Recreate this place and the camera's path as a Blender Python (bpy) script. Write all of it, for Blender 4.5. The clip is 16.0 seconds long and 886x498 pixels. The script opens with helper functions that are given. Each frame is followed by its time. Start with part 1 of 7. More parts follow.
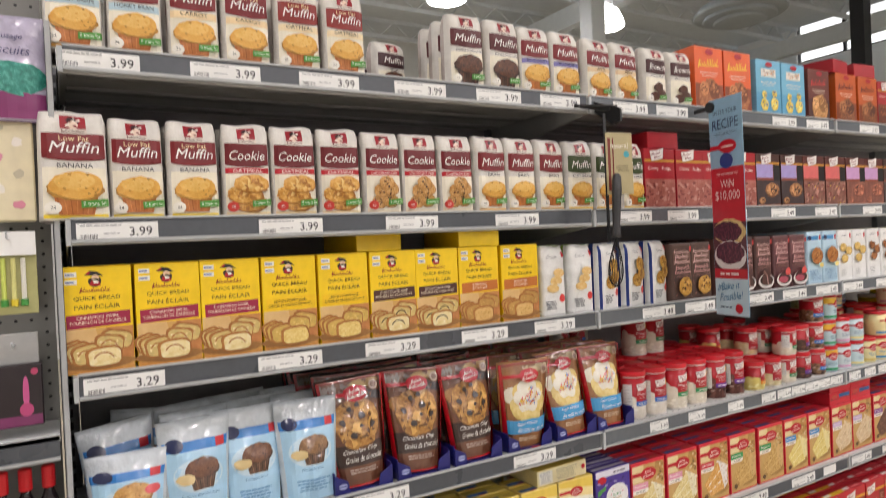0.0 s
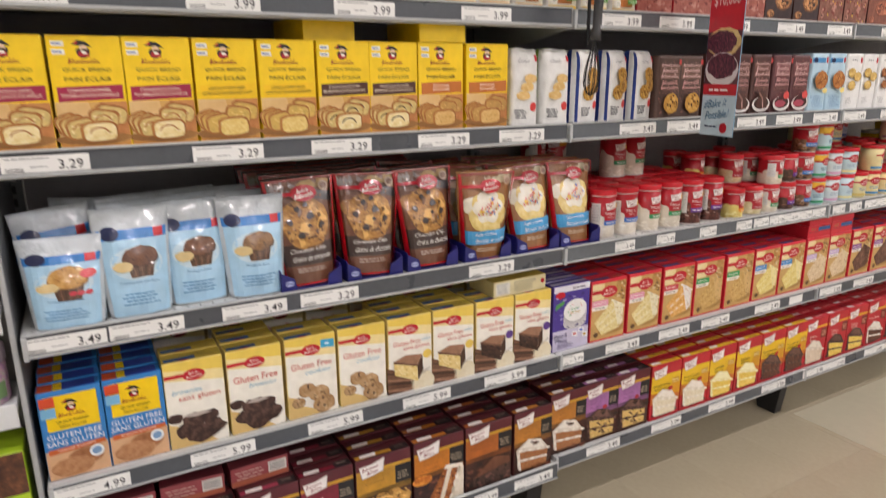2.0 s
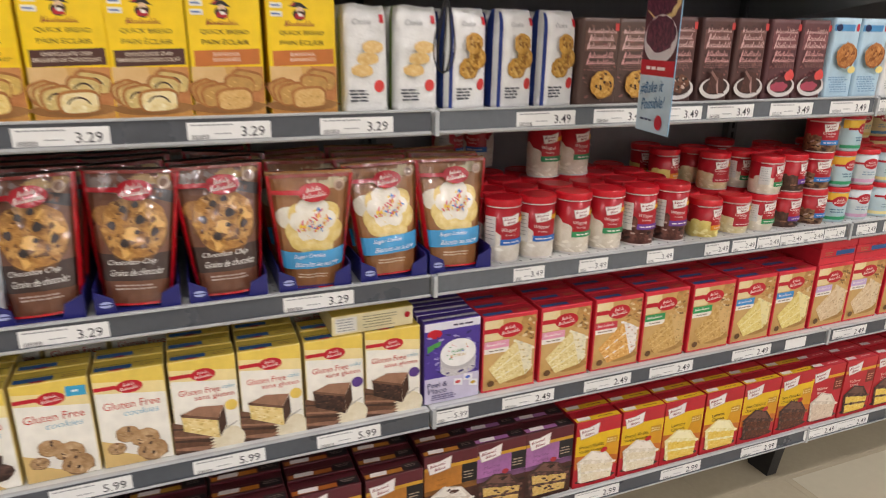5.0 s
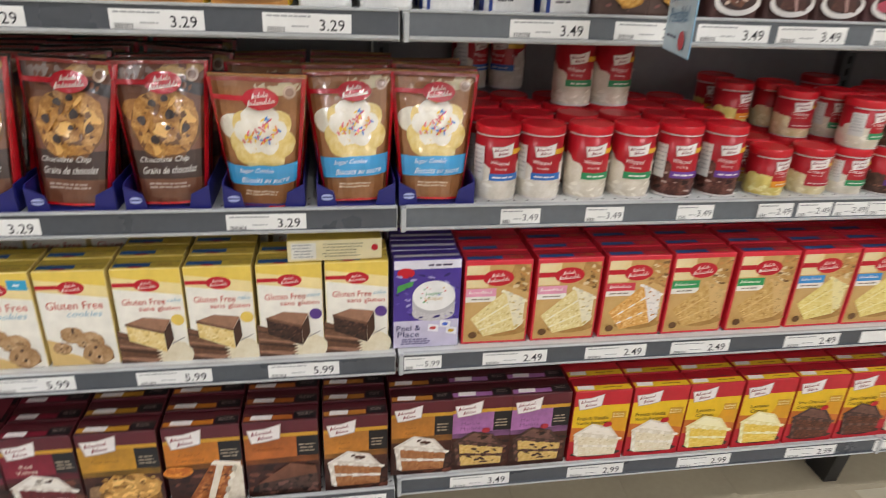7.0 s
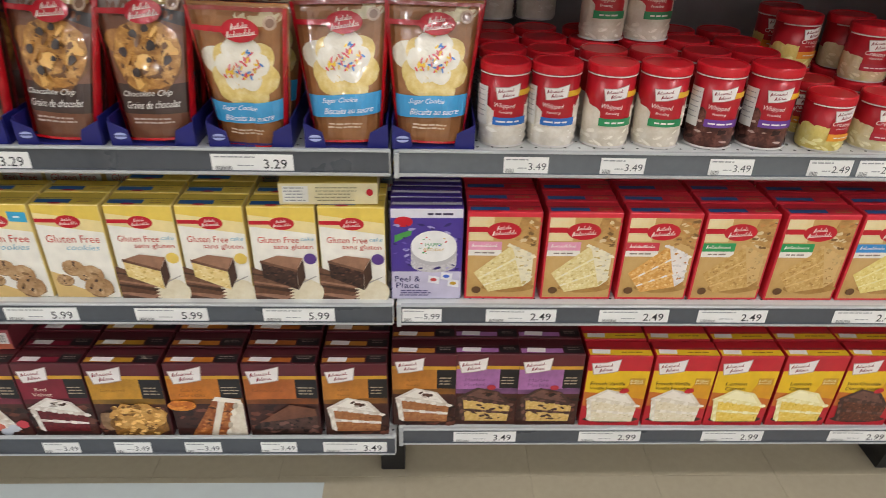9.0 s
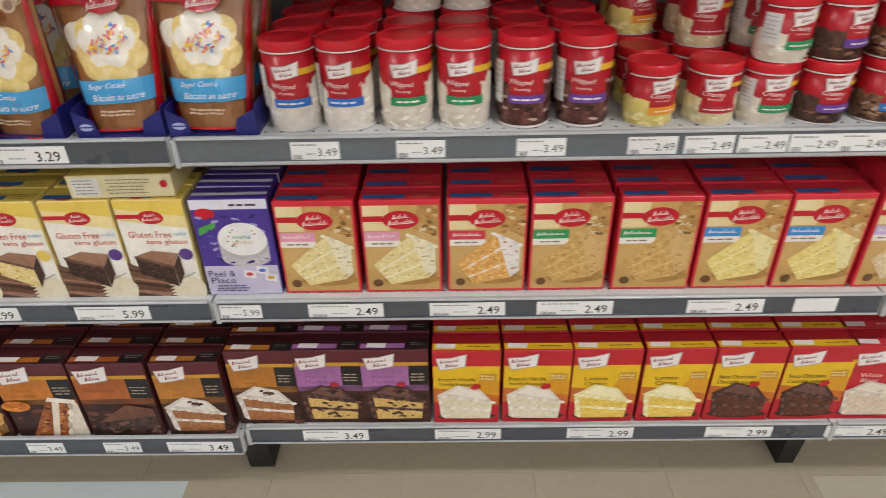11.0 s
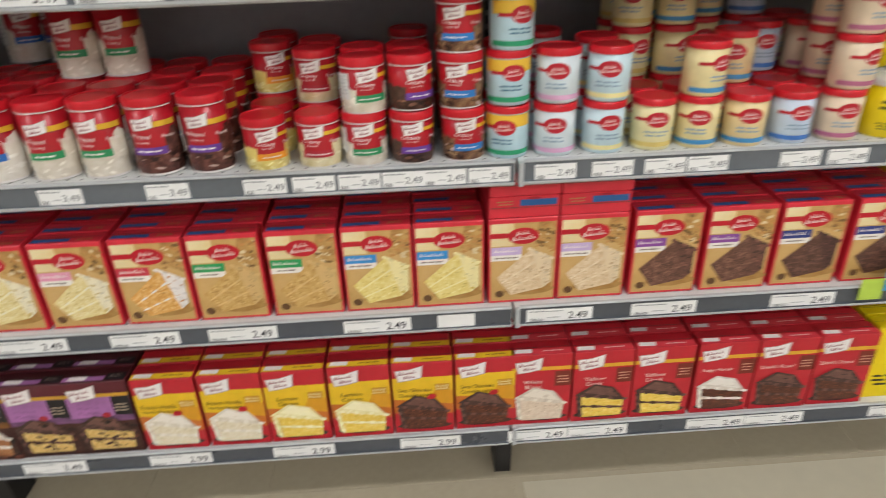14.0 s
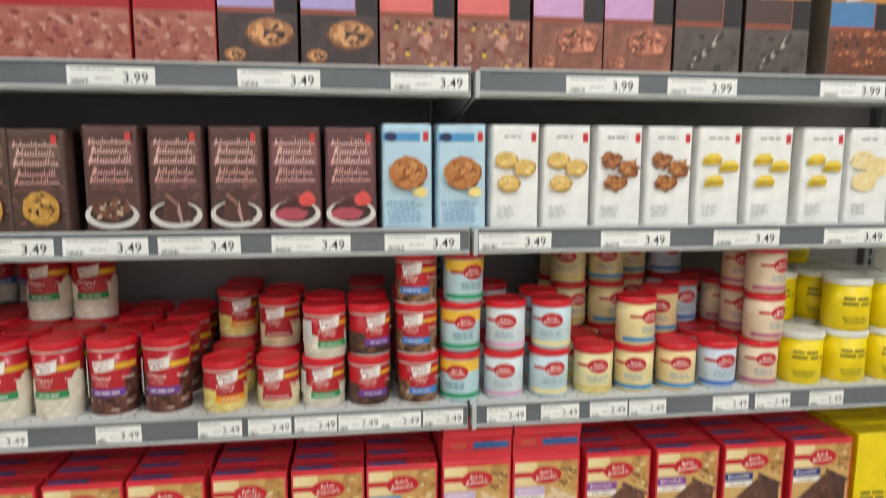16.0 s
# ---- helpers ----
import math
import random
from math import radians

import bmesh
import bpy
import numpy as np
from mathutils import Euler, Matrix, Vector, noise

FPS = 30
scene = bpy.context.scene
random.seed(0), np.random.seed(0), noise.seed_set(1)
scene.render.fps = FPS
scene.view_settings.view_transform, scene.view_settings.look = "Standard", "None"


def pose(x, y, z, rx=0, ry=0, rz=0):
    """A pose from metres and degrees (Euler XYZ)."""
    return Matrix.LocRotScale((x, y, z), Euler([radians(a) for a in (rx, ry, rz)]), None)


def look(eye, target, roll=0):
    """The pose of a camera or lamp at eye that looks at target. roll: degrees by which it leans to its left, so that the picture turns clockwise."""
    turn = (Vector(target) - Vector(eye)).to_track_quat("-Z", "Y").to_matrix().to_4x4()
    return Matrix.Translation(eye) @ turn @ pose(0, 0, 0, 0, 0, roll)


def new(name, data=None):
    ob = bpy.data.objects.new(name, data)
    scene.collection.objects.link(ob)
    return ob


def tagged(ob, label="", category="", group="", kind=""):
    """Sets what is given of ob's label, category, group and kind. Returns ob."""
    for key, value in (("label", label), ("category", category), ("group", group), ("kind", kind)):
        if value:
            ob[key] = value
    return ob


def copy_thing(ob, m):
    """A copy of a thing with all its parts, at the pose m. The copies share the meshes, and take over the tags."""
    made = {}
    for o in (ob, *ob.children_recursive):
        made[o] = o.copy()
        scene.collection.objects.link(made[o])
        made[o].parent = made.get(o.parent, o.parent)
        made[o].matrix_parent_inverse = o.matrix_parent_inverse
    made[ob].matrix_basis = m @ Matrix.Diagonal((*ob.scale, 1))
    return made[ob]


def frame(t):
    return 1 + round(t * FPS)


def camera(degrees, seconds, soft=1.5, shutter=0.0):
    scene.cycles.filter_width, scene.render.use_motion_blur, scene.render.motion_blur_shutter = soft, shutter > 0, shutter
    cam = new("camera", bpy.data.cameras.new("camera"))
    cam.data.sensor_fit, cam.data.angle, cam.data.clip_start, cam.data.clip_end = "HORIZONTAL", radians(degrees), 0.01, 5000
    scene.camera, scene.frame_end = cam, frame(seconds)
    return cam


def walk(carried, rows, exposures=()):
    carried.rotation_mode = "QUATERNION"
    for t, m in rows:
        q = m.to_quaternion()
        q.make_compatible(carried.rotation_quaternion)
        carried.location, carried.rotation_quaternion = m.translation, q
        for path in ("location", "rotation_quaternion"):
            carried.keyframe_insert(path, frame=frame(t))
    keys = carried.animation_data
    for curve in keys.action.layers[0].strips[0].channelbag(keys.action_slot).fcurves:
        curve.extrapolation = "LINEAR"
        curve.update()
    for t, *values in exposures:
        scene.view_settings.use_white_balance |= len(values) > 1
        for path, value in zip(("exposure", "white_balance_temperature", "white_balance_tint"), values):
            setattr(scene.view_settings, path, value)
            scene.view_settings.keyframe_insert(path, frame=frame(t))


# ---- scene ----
cam = camera(67.9, 16.0, soft=0.8, shutter=0.9)
PATH = [
    (0, (-1.285, -1.368, 1.419), (-0.276, 0.358, 1.398), -2.6),
    (0.5, (-1.261, -1.372, 1.396), (-0.276, 0.365, 1.279), -2.6),
    (1, (-1.237, -1.356, 1.393), (-0.244, 0.357, 1.115), -1.8),
    (1.5, (-1.192, -1.365, 1.364), (-0.215, 0.337, 0.977), -1.3),
    (2, (-1.143, -1.366, 1.328), (-0.2, 0.323, 0.821), -0.4),
    (2.5, (-1.077, -1.33, 1.334), (-0.089, 0.308, 0.751), -0.9),
    (3, (-0.979, -1.26, 1.319), (0.067, 0.343, 0.74), -0.5),
    (3.5, (-0.887, -1.21, 1.335), (0.141, 0.414, 0.78), -1.8),
    (4, (-0.724, -1.223, 1.337), (0.171, 0.486, 0.808), -0.8),
    (4.2, (-0.656, -1.232, 1.345), (0.171, 0.508, 0.807), -0.2),
    (6.3, (-0.242, -1.121, 1.309), (0.333, 0.64, 0.555), 1.5),
    (6.5, (-0.204, -1.124, 1.295), (0.298, 0.654, 0.531), 1.9),
    (7, (-0.115, -1.115, 1.299), (0.204, 0.677, 0.469), 2.5),
    (7.5, (-0.088, -1.109, 1.297), (0.106, 0.668, 0.399), 2.0),
    (8, (-0.065, -1.11, 1.287), (0.058, 0.654, 0.351), 1.6),
    (8.2, (-0.04, -1.105, 1.291), (0.065, 0.648, 0.334), 1.3),
    (10.3, (0.276, -0.943, 1.283), (0.262, 0.736, 0.195), 2.1),
    (10.5, (0.329, -0.942, 1.278), (0.297, 0.727, 0.177), 1.7),
    (11, (0.447, -0.959, 1.268), (0.412, 0.729, 0.196), -1.4),
    (11.5, (0.542, -1.01, 1.279), (0.462, 0.682, 0.216), -2.2),
    (12, (0.639, -1.083, 1.283), (0.606, 0.634, 0.257), -2.3),
    (12.5, (0.763, -1.076, 1.292), (0.72, 0.655, 0.29), -2.5),
    (13, (0.939, -1.057, 1.289), (0.854, 0.673, 0.288), -1.2),
    (13.5, (1.007, -1.083, 1.294), (0.958, 0.656, 0.307), -2.8),
    (14, (1.025, -1.126, 1.298), (1.108, 0.637, 0.357), -2.0),
    (14.5, (1.009, -1.16, 1.29), (1.225, 0.659, 0.486), -1.8),
    (15, (1.029, -1.174, 1.305), (1.265, 0.729, 0.738), -1.7),
    (15.5, (1.011, -1.176, 1.322), (1.264, 0.759, 0.884), 0.1),
    (16, (1.002, -1.182, 1.34), (1.275, 0.779, 1.058), 0.2),
]
# the clip's own exposure and white balance drift a little on the way
EXPOSURE = [(0, 0.13, 6700, 13), (3.5, 0.12, 6750, 15), (4.2, 0.12, 6750, 14), (7, 0.12, 6400, 9), (8.2, 0.11, 6400, 8), (11, 0.04, 6400, 9), (13.5, 0.1, 6400, 8), (16, 0.2, 6450, 4)]
walk(cam, [(t, look(eye, target, roll)) for t, eye, target, roll in PATH], EXPOSURE)

# ---------------- world and large lights ----------------
world = bpy.data.worlds.new("store_air")
world.use_nodes = True
world.node_tree.nodes["Background"].inputs[0].default_value = (0.9, 0.95, 1.0, 1)
world.node_tree.nodes["Background"].inputs[1].default_value = 0.02
scene.world = world
scene.view_settings.exposure = 0.0
LAMP_W = 30.5                      # each high-bay lamp
LAMP_Z = 4.0
LAMPS = [(x, 4.65) for x in (-4.62, -2.3, 0.1, 2.42, 4.74)] + [(x, y) for y in (-4.65, -7.75) for x in (-1.9, 0.42, 2.74, 5.06, 7.38)] + [(x, -1.55) for x in (-6.5, -2.3, 1.9, 6.1)]


# ---------------- materials ----------------
def lin(h):
    out = []
    for k in (0, 2, 4):
        c = int(h[k:k + 2], 16) / 255
        out.append(c / 12.92 if c <= 0.04045 else ((c + 0.055) / 1.055) ** 2.4)
    return (*out, 1.0)


MATS = {}


def base_mat(key):
    m = bpy.data.materials.new(key)
    m.use_nodes = True
    MATS[key] = m
    t = m.node_tree
    return m, t, t.nodes["Principled BSDF"], t.nodes.new("ShaderNodeTexCoord")


def grain(t, co, scale, detail=4.0):
    n = t.nodes.new("ShaderNodeTexNoise")
    n.inputs["Scale"].default_value, n.inputs["Detail"].default_value = scale, detail
    t.links.new(co.outputs["Object"], n.inputs["Vector"])
    return n


def ramp(t, src, stops):
    r = t.nodes.new("ShaderNodeValToRGB")
    while len(r.color_ramp.elements) < len(stops):
        r.color_ramp.elements.new(0.5)
    for e, (p, c) in zip(r.color_ramp.elements, stops):
        e.position, e.color = p, c
    t.links.new(src, r.inputs["Fac"])
    return r


def relief(t, bsdf, src, strength, distance):
    b = t.nodes.new("ShaderNodeBump")
    b.inputs["Strength"].default_value, b.inputs["Distance"].default_value = strength, distance
    t.links.new(src, b.inputs["Height"])
    t.links.new(b.outputs["Normal"], bsdf.inputs["Normal"])


def shade(c, k):
    return (min(c[0] * k, 1), min(c[1] * k, 1), min(c[2] * k, 1), 1)


def ink(h, rough=0.38, vary=0.07, scale=35.0, metal=0.0, bump=0.12):
    """Printed card, film or paint of one colour with a faint uneven print."""
    key = f"ink_{h}_{rough}_{metal}_{scale}"
    if key in MATS:
        return MATS[key]
    m, t, b, co = base_mat(key)
    c = lin(h)
    n = grain(t, co, scale)
    r = ramp(t, n.outputs["Fac"], [(0.3, shade(c, 1 - vary)), (0.7, shade(c, 1 + vary))])
    t.links.new(r.outputs["Color"], b.inputs["Base Color"])
    b.inputs["Roughness"].default_value, b.inputs["Metallic"].default_value = rough, metal
    relief(t, b, n.outputs["Fac"], bump, 0.002)
    return m


def food(a, c, d, scale=90.0, rough=0.4):
    """A printed photograph of baked goods: crumb in three tones."""
    key = f"food_{a}_{c}_{d}_{scale}"
    if key in MATS:
        return MATS[key]
    m, t, b, co = base_mat(key)
    n = grain(t, co, scale, 8.0)
    n.inputs["Roughness"].default_value = 0.68
    r = ramp(t, n.outputs["Fac"], [(0.32, lin(a)), (0.5, lin(c)), (0.68, lin(d))])
    t.links.new(r.outputs["Color"], b.inputs["Base Color"])
    b.inputs["Roughness"].default_value = rough
    return m


def surface(key, h, rough, vary, scale, metal=0.0, bump=0.2, dist=0.002, fine=0.0):
    """A plain painted or moulded surface with broad and fine variation."""
    if key in MATS:
        return MATS[key]
    m, t, b, co = base_mat(key)
    c = lin(h)
    n1, n2 = grain(t, co, scale, 5.0), grain(t, co, fine or scale * 14, 3.0)
    mix = t.nodes.new("ShaderNodeMath")
    mix.operation = "MULTIPLY_ADD"
    mix.inputs[1].default_value = 0.4
    t.links.new(n2.outputs["Fac"], mix.inputs[0])
    half = t.nodes.new("ShaderNodeMath")
    half.operation = "MULTIPLY"
    half.inputs[1].default_value = 0.6
    t.links.new(n1.outputs["Fac"], half.inputs[0])
    t.links.new(half.outputs[0], mix.inputs[2])
    r = ramp(t, mix.outputs[0], [(0.3, shade(c, 1 - vary)), (0.7, shade(c, 1 + vary))])
    t.links.new(r.outputs["Color"], b.inputs["Base Color"])
    rr = t.nodes.new("ShaderNodeMapRange")
    rr.inputs["To Min"].default_value, rr.inputs["To Max"].default_value = rough * 0.8, min(1, rough * 1.25)
    t.links.new(n1.outputs["Fac"], rr.inputs["Value"])
    t.links.new(rr.outputs[0], b.inputs["Roughness"])
    b.inputs["Metallic"].default_value = metal
    relief(t, b, n2.outputs["Fac"], bump, dist)
    return m


def film(h, rough=0.2):
    """Glossy pouch film with creases."""
    key = f"film_{h}"
    if key in MATS:
        return MATS[key]
    m, t, b, co = base_mat(key)
    c = lin(h)
    n = grain(t, co, 25.0, 3.5)
    r = ramp(t, n.outputs["Fac"], [(0.3, shade(c, 0.85)), (0.7, shade(c, 1.15))])
    t.links.new(r.outputs["Color"], b.inputs["Base Color"])
    b.inputs["Roughness"].default_value = rough
    creased(t, co, b)
    relief(t, b, n.outputs["Fac"], 0.8, 0.012)
    return m


def paper(h):
    """Crumpled bag paper."""
    key = f"paper_{h}"
    if key in MATS:
        return MATS[key]
    m, t, b, co = base_mat(key)
    c = lin(h)
    n = grain(t, co, 26.0, 4.0)
    r = ramp(t, n.outputs["Fac"], [(0.3, shade(c, 0.9)), (0.7, shade(c, 1.06))])
    t.links.new(r.outputs["Color"], b.inputs["Base Color"])
    b.inputs["Roughness"].default_value = 0.5
    relief(t, b, n.outputs["Fac"], 0.7, 0.012)
    return m


def creased(t, co, bsdf):
    """A clear glossy coat with sharp creases, as on plastic pouches."""
    n = grain(t, co, 13.0, 2.0)
    n.noise_type = "RIDGED_MULTIFRACTAL"
    n.inputs["Distortion"].default_value = 0.6
    b = t.nodes.new("ShaderNodeBump")
    b.inputs["Strength"].default_value, b.inputs["Distance"].default_value = 0.9, 0.01
    t.links.new(n.outputs["Fac"], b.inputs["Height"])
    t.links.new(b.outputs["Normal"], bsdf.inputs["Coat Normal"])
    bsdf.inputs["Coat Weight"].default_value, bsdf.inputs["Coat Roughness"].default_value = 1.0, 0.1


def glossy(m):
    """The same print under clear creased film."""
    key = m.name + "_glossy"
    if m.name.startswith("film") or m.name.endswith("_glossy"):
        return m
    if key not in MATS:
        g = m.copy()
        g.name = key
        MATS[key] = g
        t = g.node_tree
        co = [q for q in t.nodes if q.type == "TEX_COORD"][0]
        creased(t, co, t.nodes["Principled BSDF"])
    return MATS[key]


STEEL = surface("shelf_steel", "a9abac", 0.42, 0.08, 3.0, 0.0, 0.08)
DECK = surface("shelf_deck_paint", "d6d8d6", 0.4, 0.07, 4.0, 0.0, 0.08)
RAIL = surface("price_rail_plastic", "50545a", 0.28, 0.14, 5.0, 0.0, 0.06)
RAIL_PALE = surface("price_rail_pale", "666b70", 0.22, 0.12, 5.0, 0.0, 0.06)
RAIL_EDGE = surface("price_rail_edge", "b4b7b8", 0.3, 0.08, 6.0, 0.0, 0.05)
BACK = surface("back_panel_paint", "979498", 0.6, 0.12, 2.5)
BLACK = surface("black_powder_coat", "17171a", 0.45, 0.2, 8.0)
UPRIGHT = surface("upright_steel", "6d6f72", 0.45, 0.1, 5.0)
TILE = surface("floor_tile_vinyl", "b2a790", 0.24, 0.07, 2.2, 0.0, 0.05, 0.001, 60.0)
GROUT = surface("floor_joint", "a89f8b", 0.7, 0.15, 6.0)
WALL = surface("wall_paint", "dfe0de", 0.7, 0.05, 0.6)
CEIL = surface("ceiling_deck_paint", "d6dcdf", 0.75, 0.08, 0.8)
BEAM = surface("joist_paint", "9ba2a5", 0.6, 0.1, 1.5)
CARD = ink("efefec", 0.45, 0.03)
TEXTB = ink("1b1b1d", 0.5, 0.1)
GREY = ink("9b9c9e", 0.5, 0.1)


# ---------------- mesh helpers ----------------
def mesh_part(name, verts, faces, mats, parent=None, slots=None, label="", smooth=False):
    me = bpy.data.meshes.new(name)
    me.from_pydata(verts, [], faces)
    for m in mats:
        me.materials.append(m)
    if slots:
        me.polygons.foreach_set("material_index", slots)
    if smooth:
        me.polygons.foreach_set("use_smooth", [True] * len(faces))
    me.update()
    ob = new(name, me)
    if parent:
        ob.parent = parent
    if label:
        tagged(ob, label)
    return ob


def part(name, bm, material, parent=None, label="", smooth=False):
    me = bpy.data.meshes.new(name)
    bm.normal_update()
    bm.to_mesh(me)
    bm.free()
    for m in material if isinstance(material, (list, tuple)) else [material]:
        me.materials.append(m)
    if smooth:
        me.polygons.foreach_set("use_smooth", [True] * len(me.polygons))
    ob = new(name, me)
    if parent:
        ob.parent = parent
    if label:
        tagged(ob, label)
    return ob


def block(bm, x0, x1, y0, y1, z0, z1, bevel=0.0):
    r = bmesh.ops.create_cube(bm, size=1.0)
    vs = r["verts"]
    bmesh.ops.scale(bm, vec=(x1 - x0, y1 - y0, z1 - z0), verts=vs)
    bmesh.ops.translate(bm, vec=((x0 + x1) / 2, (y0 + y1) / 2, (z0 + z1) / 2), verts=vs)
    if bevel:
        es = list({e for v in vs for e in v.link_edges})
        bmesh.ops.bevel(bm, geom=es, offset=bevel, segments=1, affect="EDGES")
    return bm


def solid(name, x0, x1, y0, y1, z0, z1, material, parent=None, bevel=0.0, label=""):
    return part(name, block(bmesh.new(), x0, x1, y0, y1, z0, z1, bevel), material, parent, label)


def rod(bm, a, b, r, n=8, r2=None):
    a, b = Vector(a), Vector(b)
    q = (b - a).to_track_quat("Z", "Y")
    m = Matrix.Translation((a + b) / 2) @ q.to_matrix().to_4x4()
    bmesh.ops.create_cone(bm, cap_ends=True, segments=n, radius1=r, radius2=r if r2 is None else r2, depth=(b - a).length, matrix=m)
    return bm


def lathe(profile, n=32):
    """verts and faces of a profile of (radius, z) turned round z, closed at both ends."""
    vs, fs = [], []
    for r, z in profile:
        for k in range(n):
            a = 2 * math.pi * k / n
            vs.append((r * math.cos(a), r * math.sin(a), z))
    for i in range(len(profile) - 1):
        for k in range(n):
            j = (k + 1) % n
            fs.append((i * n + k, i * n + j, (i + 1) * n + j, (i + 1) * n + k))
    fs.append(tuple(range(n - 1, -1, -1)))
    fs.append(tuple((len(profile) - 1) * n + k for k in range(n)))
    return vs, fs


def thing(name, label, category, group="", at=None):
    e = new(name)
    tagged(e, label, category, group)
    if at is not None:
        e.matrix_basis = at
    return e


# ---------------- flat print, laid on any surface ----------------
LETTERS = {}


def letters(s, lean=0.0, fat=0.0):
    if (s, lean, fat) not in LETTERS:
        cu = bpy.data.curves.new("lettering", "FONT")
        cu.body, cu.size, cu.align_x, cu.align_y, cu.resolution_u, cu.shear = s, 1.0, "CENTER", "CENTER", 2, lean
        cu.offset = fat
        ob = bpy.data.objects.new("lettering", cu)
        me = bpy.data.meshes.new_from_object(ob)
        pts = [(v.co.x, v.co.y) for v in me.vertices]
        faces = [tuple(p.vertices) for p in me.polygons]
        bpy.data.objects.remove(ob)
        bpy.data.meshes.remove(me)
        xs, ys = [p[0] for p in pts], [p[1] for p in pts]
        cx, cy = (min(xs) + max(xs)) / 2, (min(ys) + max(ys)) / 2
        LETTERS[(s, lean, fat)] = ([(x - cx, y - cy) for x, y in pts], faces, max(xs) - min(xs), max(ys) - min(ys))
    return LETTERS[(s, lean, fat)]


class Art:
    """Print made of flat shapes in layers; fine: cells across, for curved surfaces."""

    def __init__(self, fine=1):
        self.items, self.fine, self.layer, self.step = [], fine, 0.0, 1.0

    def add(self, where, pts, faces, m, lift=0):
        self.layer += self.step
        self.items.append((where, pts, faces, m, self.layer + lift))

    def quad(self, where, a, b, c, d, m):
        n = self.fine if self.step == 1.0 else 1
        pts = []
        for j in range(n + 1):
            for i in range(n + 1):
                u, v = i / n, j / n
                pts.append(tuple((a[k] * (1 - u) + b[k] * u) * (1 - v) + (d[k] * (1 - u) + c[k] * u) * v for k in (0, 1)))
        faces = [(j * (n + 1) + i, j * (n + 1) + i + 1, (j + 1) * (n + 1) + i + 1, (j + 1) * (n + 1) + i) for j in range(n) for i in range(n)]
        self.add(where, pts, faces, m)

    def rect(self, where, x0, z0, x1, z1, m):
        self.quad(where, (x0, z0), (x1, z0), (x1, z1), (x0, z1), m)

    def ell(self, where, cx, cz, rx, rz, m, seg=20, rough=0.0, seed=0, turn=0.0):
        rnd = random.Random(seed + seg)
        k = [1 + rough * (rnd.random() - 0.5) * 2 for _ in range(seg)]
        rings = 1 if self.fine == 1 else 4 if max(rx, rz) > 0.018 else 2
        pts, faces = [(cx, cz)], []
        ca, sa = math.cos(turn), math.sin(turn)
        for ring in range(1, rings + 1):
            for i in range(seg):
                a = 2 * math.pi * i / seg
                x, z = rx * k[i] * math.cos(a) * ring / rings, rz * k[i] * math.sin(a) * ring / rings
                pts.append((cx + x * ca - z * sa, cz + x * sa + z * ca))
        for i in range(seg):
            j = (i + 1) % seg
            faces.append((0, 1 + i, 1 + j))
            for q in range(rings - 1):
                o = 1 + q * seg
                faces.append((o + i, o + seg + i, o + seg + j, o + j))
        self.add(where, pts, faces, m)

    def text(self, where, s, cx, cz, m, h=None, w=None, lean=0.0, turn=0.0, fat=0.0):
        pts, faces, tw, th = letters(s, lean, fat)
        if h is None:
            kx = kz = w / tw
        elif w is None:
            kx = kz = h / th
        else:
            kz = min(h / th, 1.25 * w / tw)
            kx = min(w / tw, 1.2 * kz)
        ca, sa = math.cos(turn), math.sin(turn)
        self.add(where, [(cx + x * kx * ca - y * kz * sa, cz + x * kx * sa + y * kz * ca) for x, y in pts], faces, m, 8 if self.fine > 1 else 0)

    def bars(self, where, x0, x1, z, m, rows=2, h=0.002, gap=0.0035, seed=1):
        rnd = random.Random(seed)
        for k in range(rows):
            x = x0 + rnd.random() * (x1 - x0) * 0.12
            end = x1 - rnd.random() * (x1 - x0) * 0.2
            while x < end:
                w = min(end - x, rnd.uniform(2.5, 6) * h)
                self.rect(where, x, z - k * gap, x + w, z - k * gap + h, m)
                x += w + h * 0.8

    def scrawl(self, where, cx, cz, w, h, m, seed=1, turn=0.08):
        """An unreadable line of slanted script strokes."""
        rnd = random.Random(seed)
        n, t = max(5, int(w / h * 3.4)), h * 0.14
        x, dx = -w / 2, w / n
        ca, sa = math.cos(turn), math.sin(turn)
        self.layer, self.step = self.layer + 1, 0.04
        at = lambda a, b: (cx + a * ca - b * sa, cz + a * sa + b * ca)
        self.ell(where, *at(x + dx * .3, h * .05), h * .15, h * .62, m, 8, 0, 0, -.3)
        for k in range(n - 1):
            x += dx
            up = h * rnd.choice((.12, .18, .2, .55))
            self.quad(where, at(x - t, -h * .3), at(x, -h * .3), at(x + dx * .5 + t * .4, up), at(x + dx * .5 - t * .6, up), m)
            self.quad(where, at(x - t, -h * .3), at(x + dx, -h * .3), at(x + dx, -h * .2), at(x - t, -h * .2), m)
        self.step = 1.0

    def crumbs(self, where, a, b, c, d, mats, n, size, seed=1, long=1.6):
        """Small uneven flecks scattered inside a four-cornered patch."""
        rnd = random.Random(seed)
        self.layer, self.step = self.layer + 1, 0.04
        for k in range(n):
            u, v = rnd.random(), rnd.random()
            x, z = ((a[i] * (1 - u) + b[i] * u) * (1 - v) + (d[i] * (1 - u) + c[i] * u) * v for i in (0, 1))
            r = size * rnd.uniform(.5, 1.3)
            self.ell(where, x, z, r * long, r, rnd.choice(mats), 6, 0.3, k, rnd.uniform(-.6, .6))
        self.step = 1.0

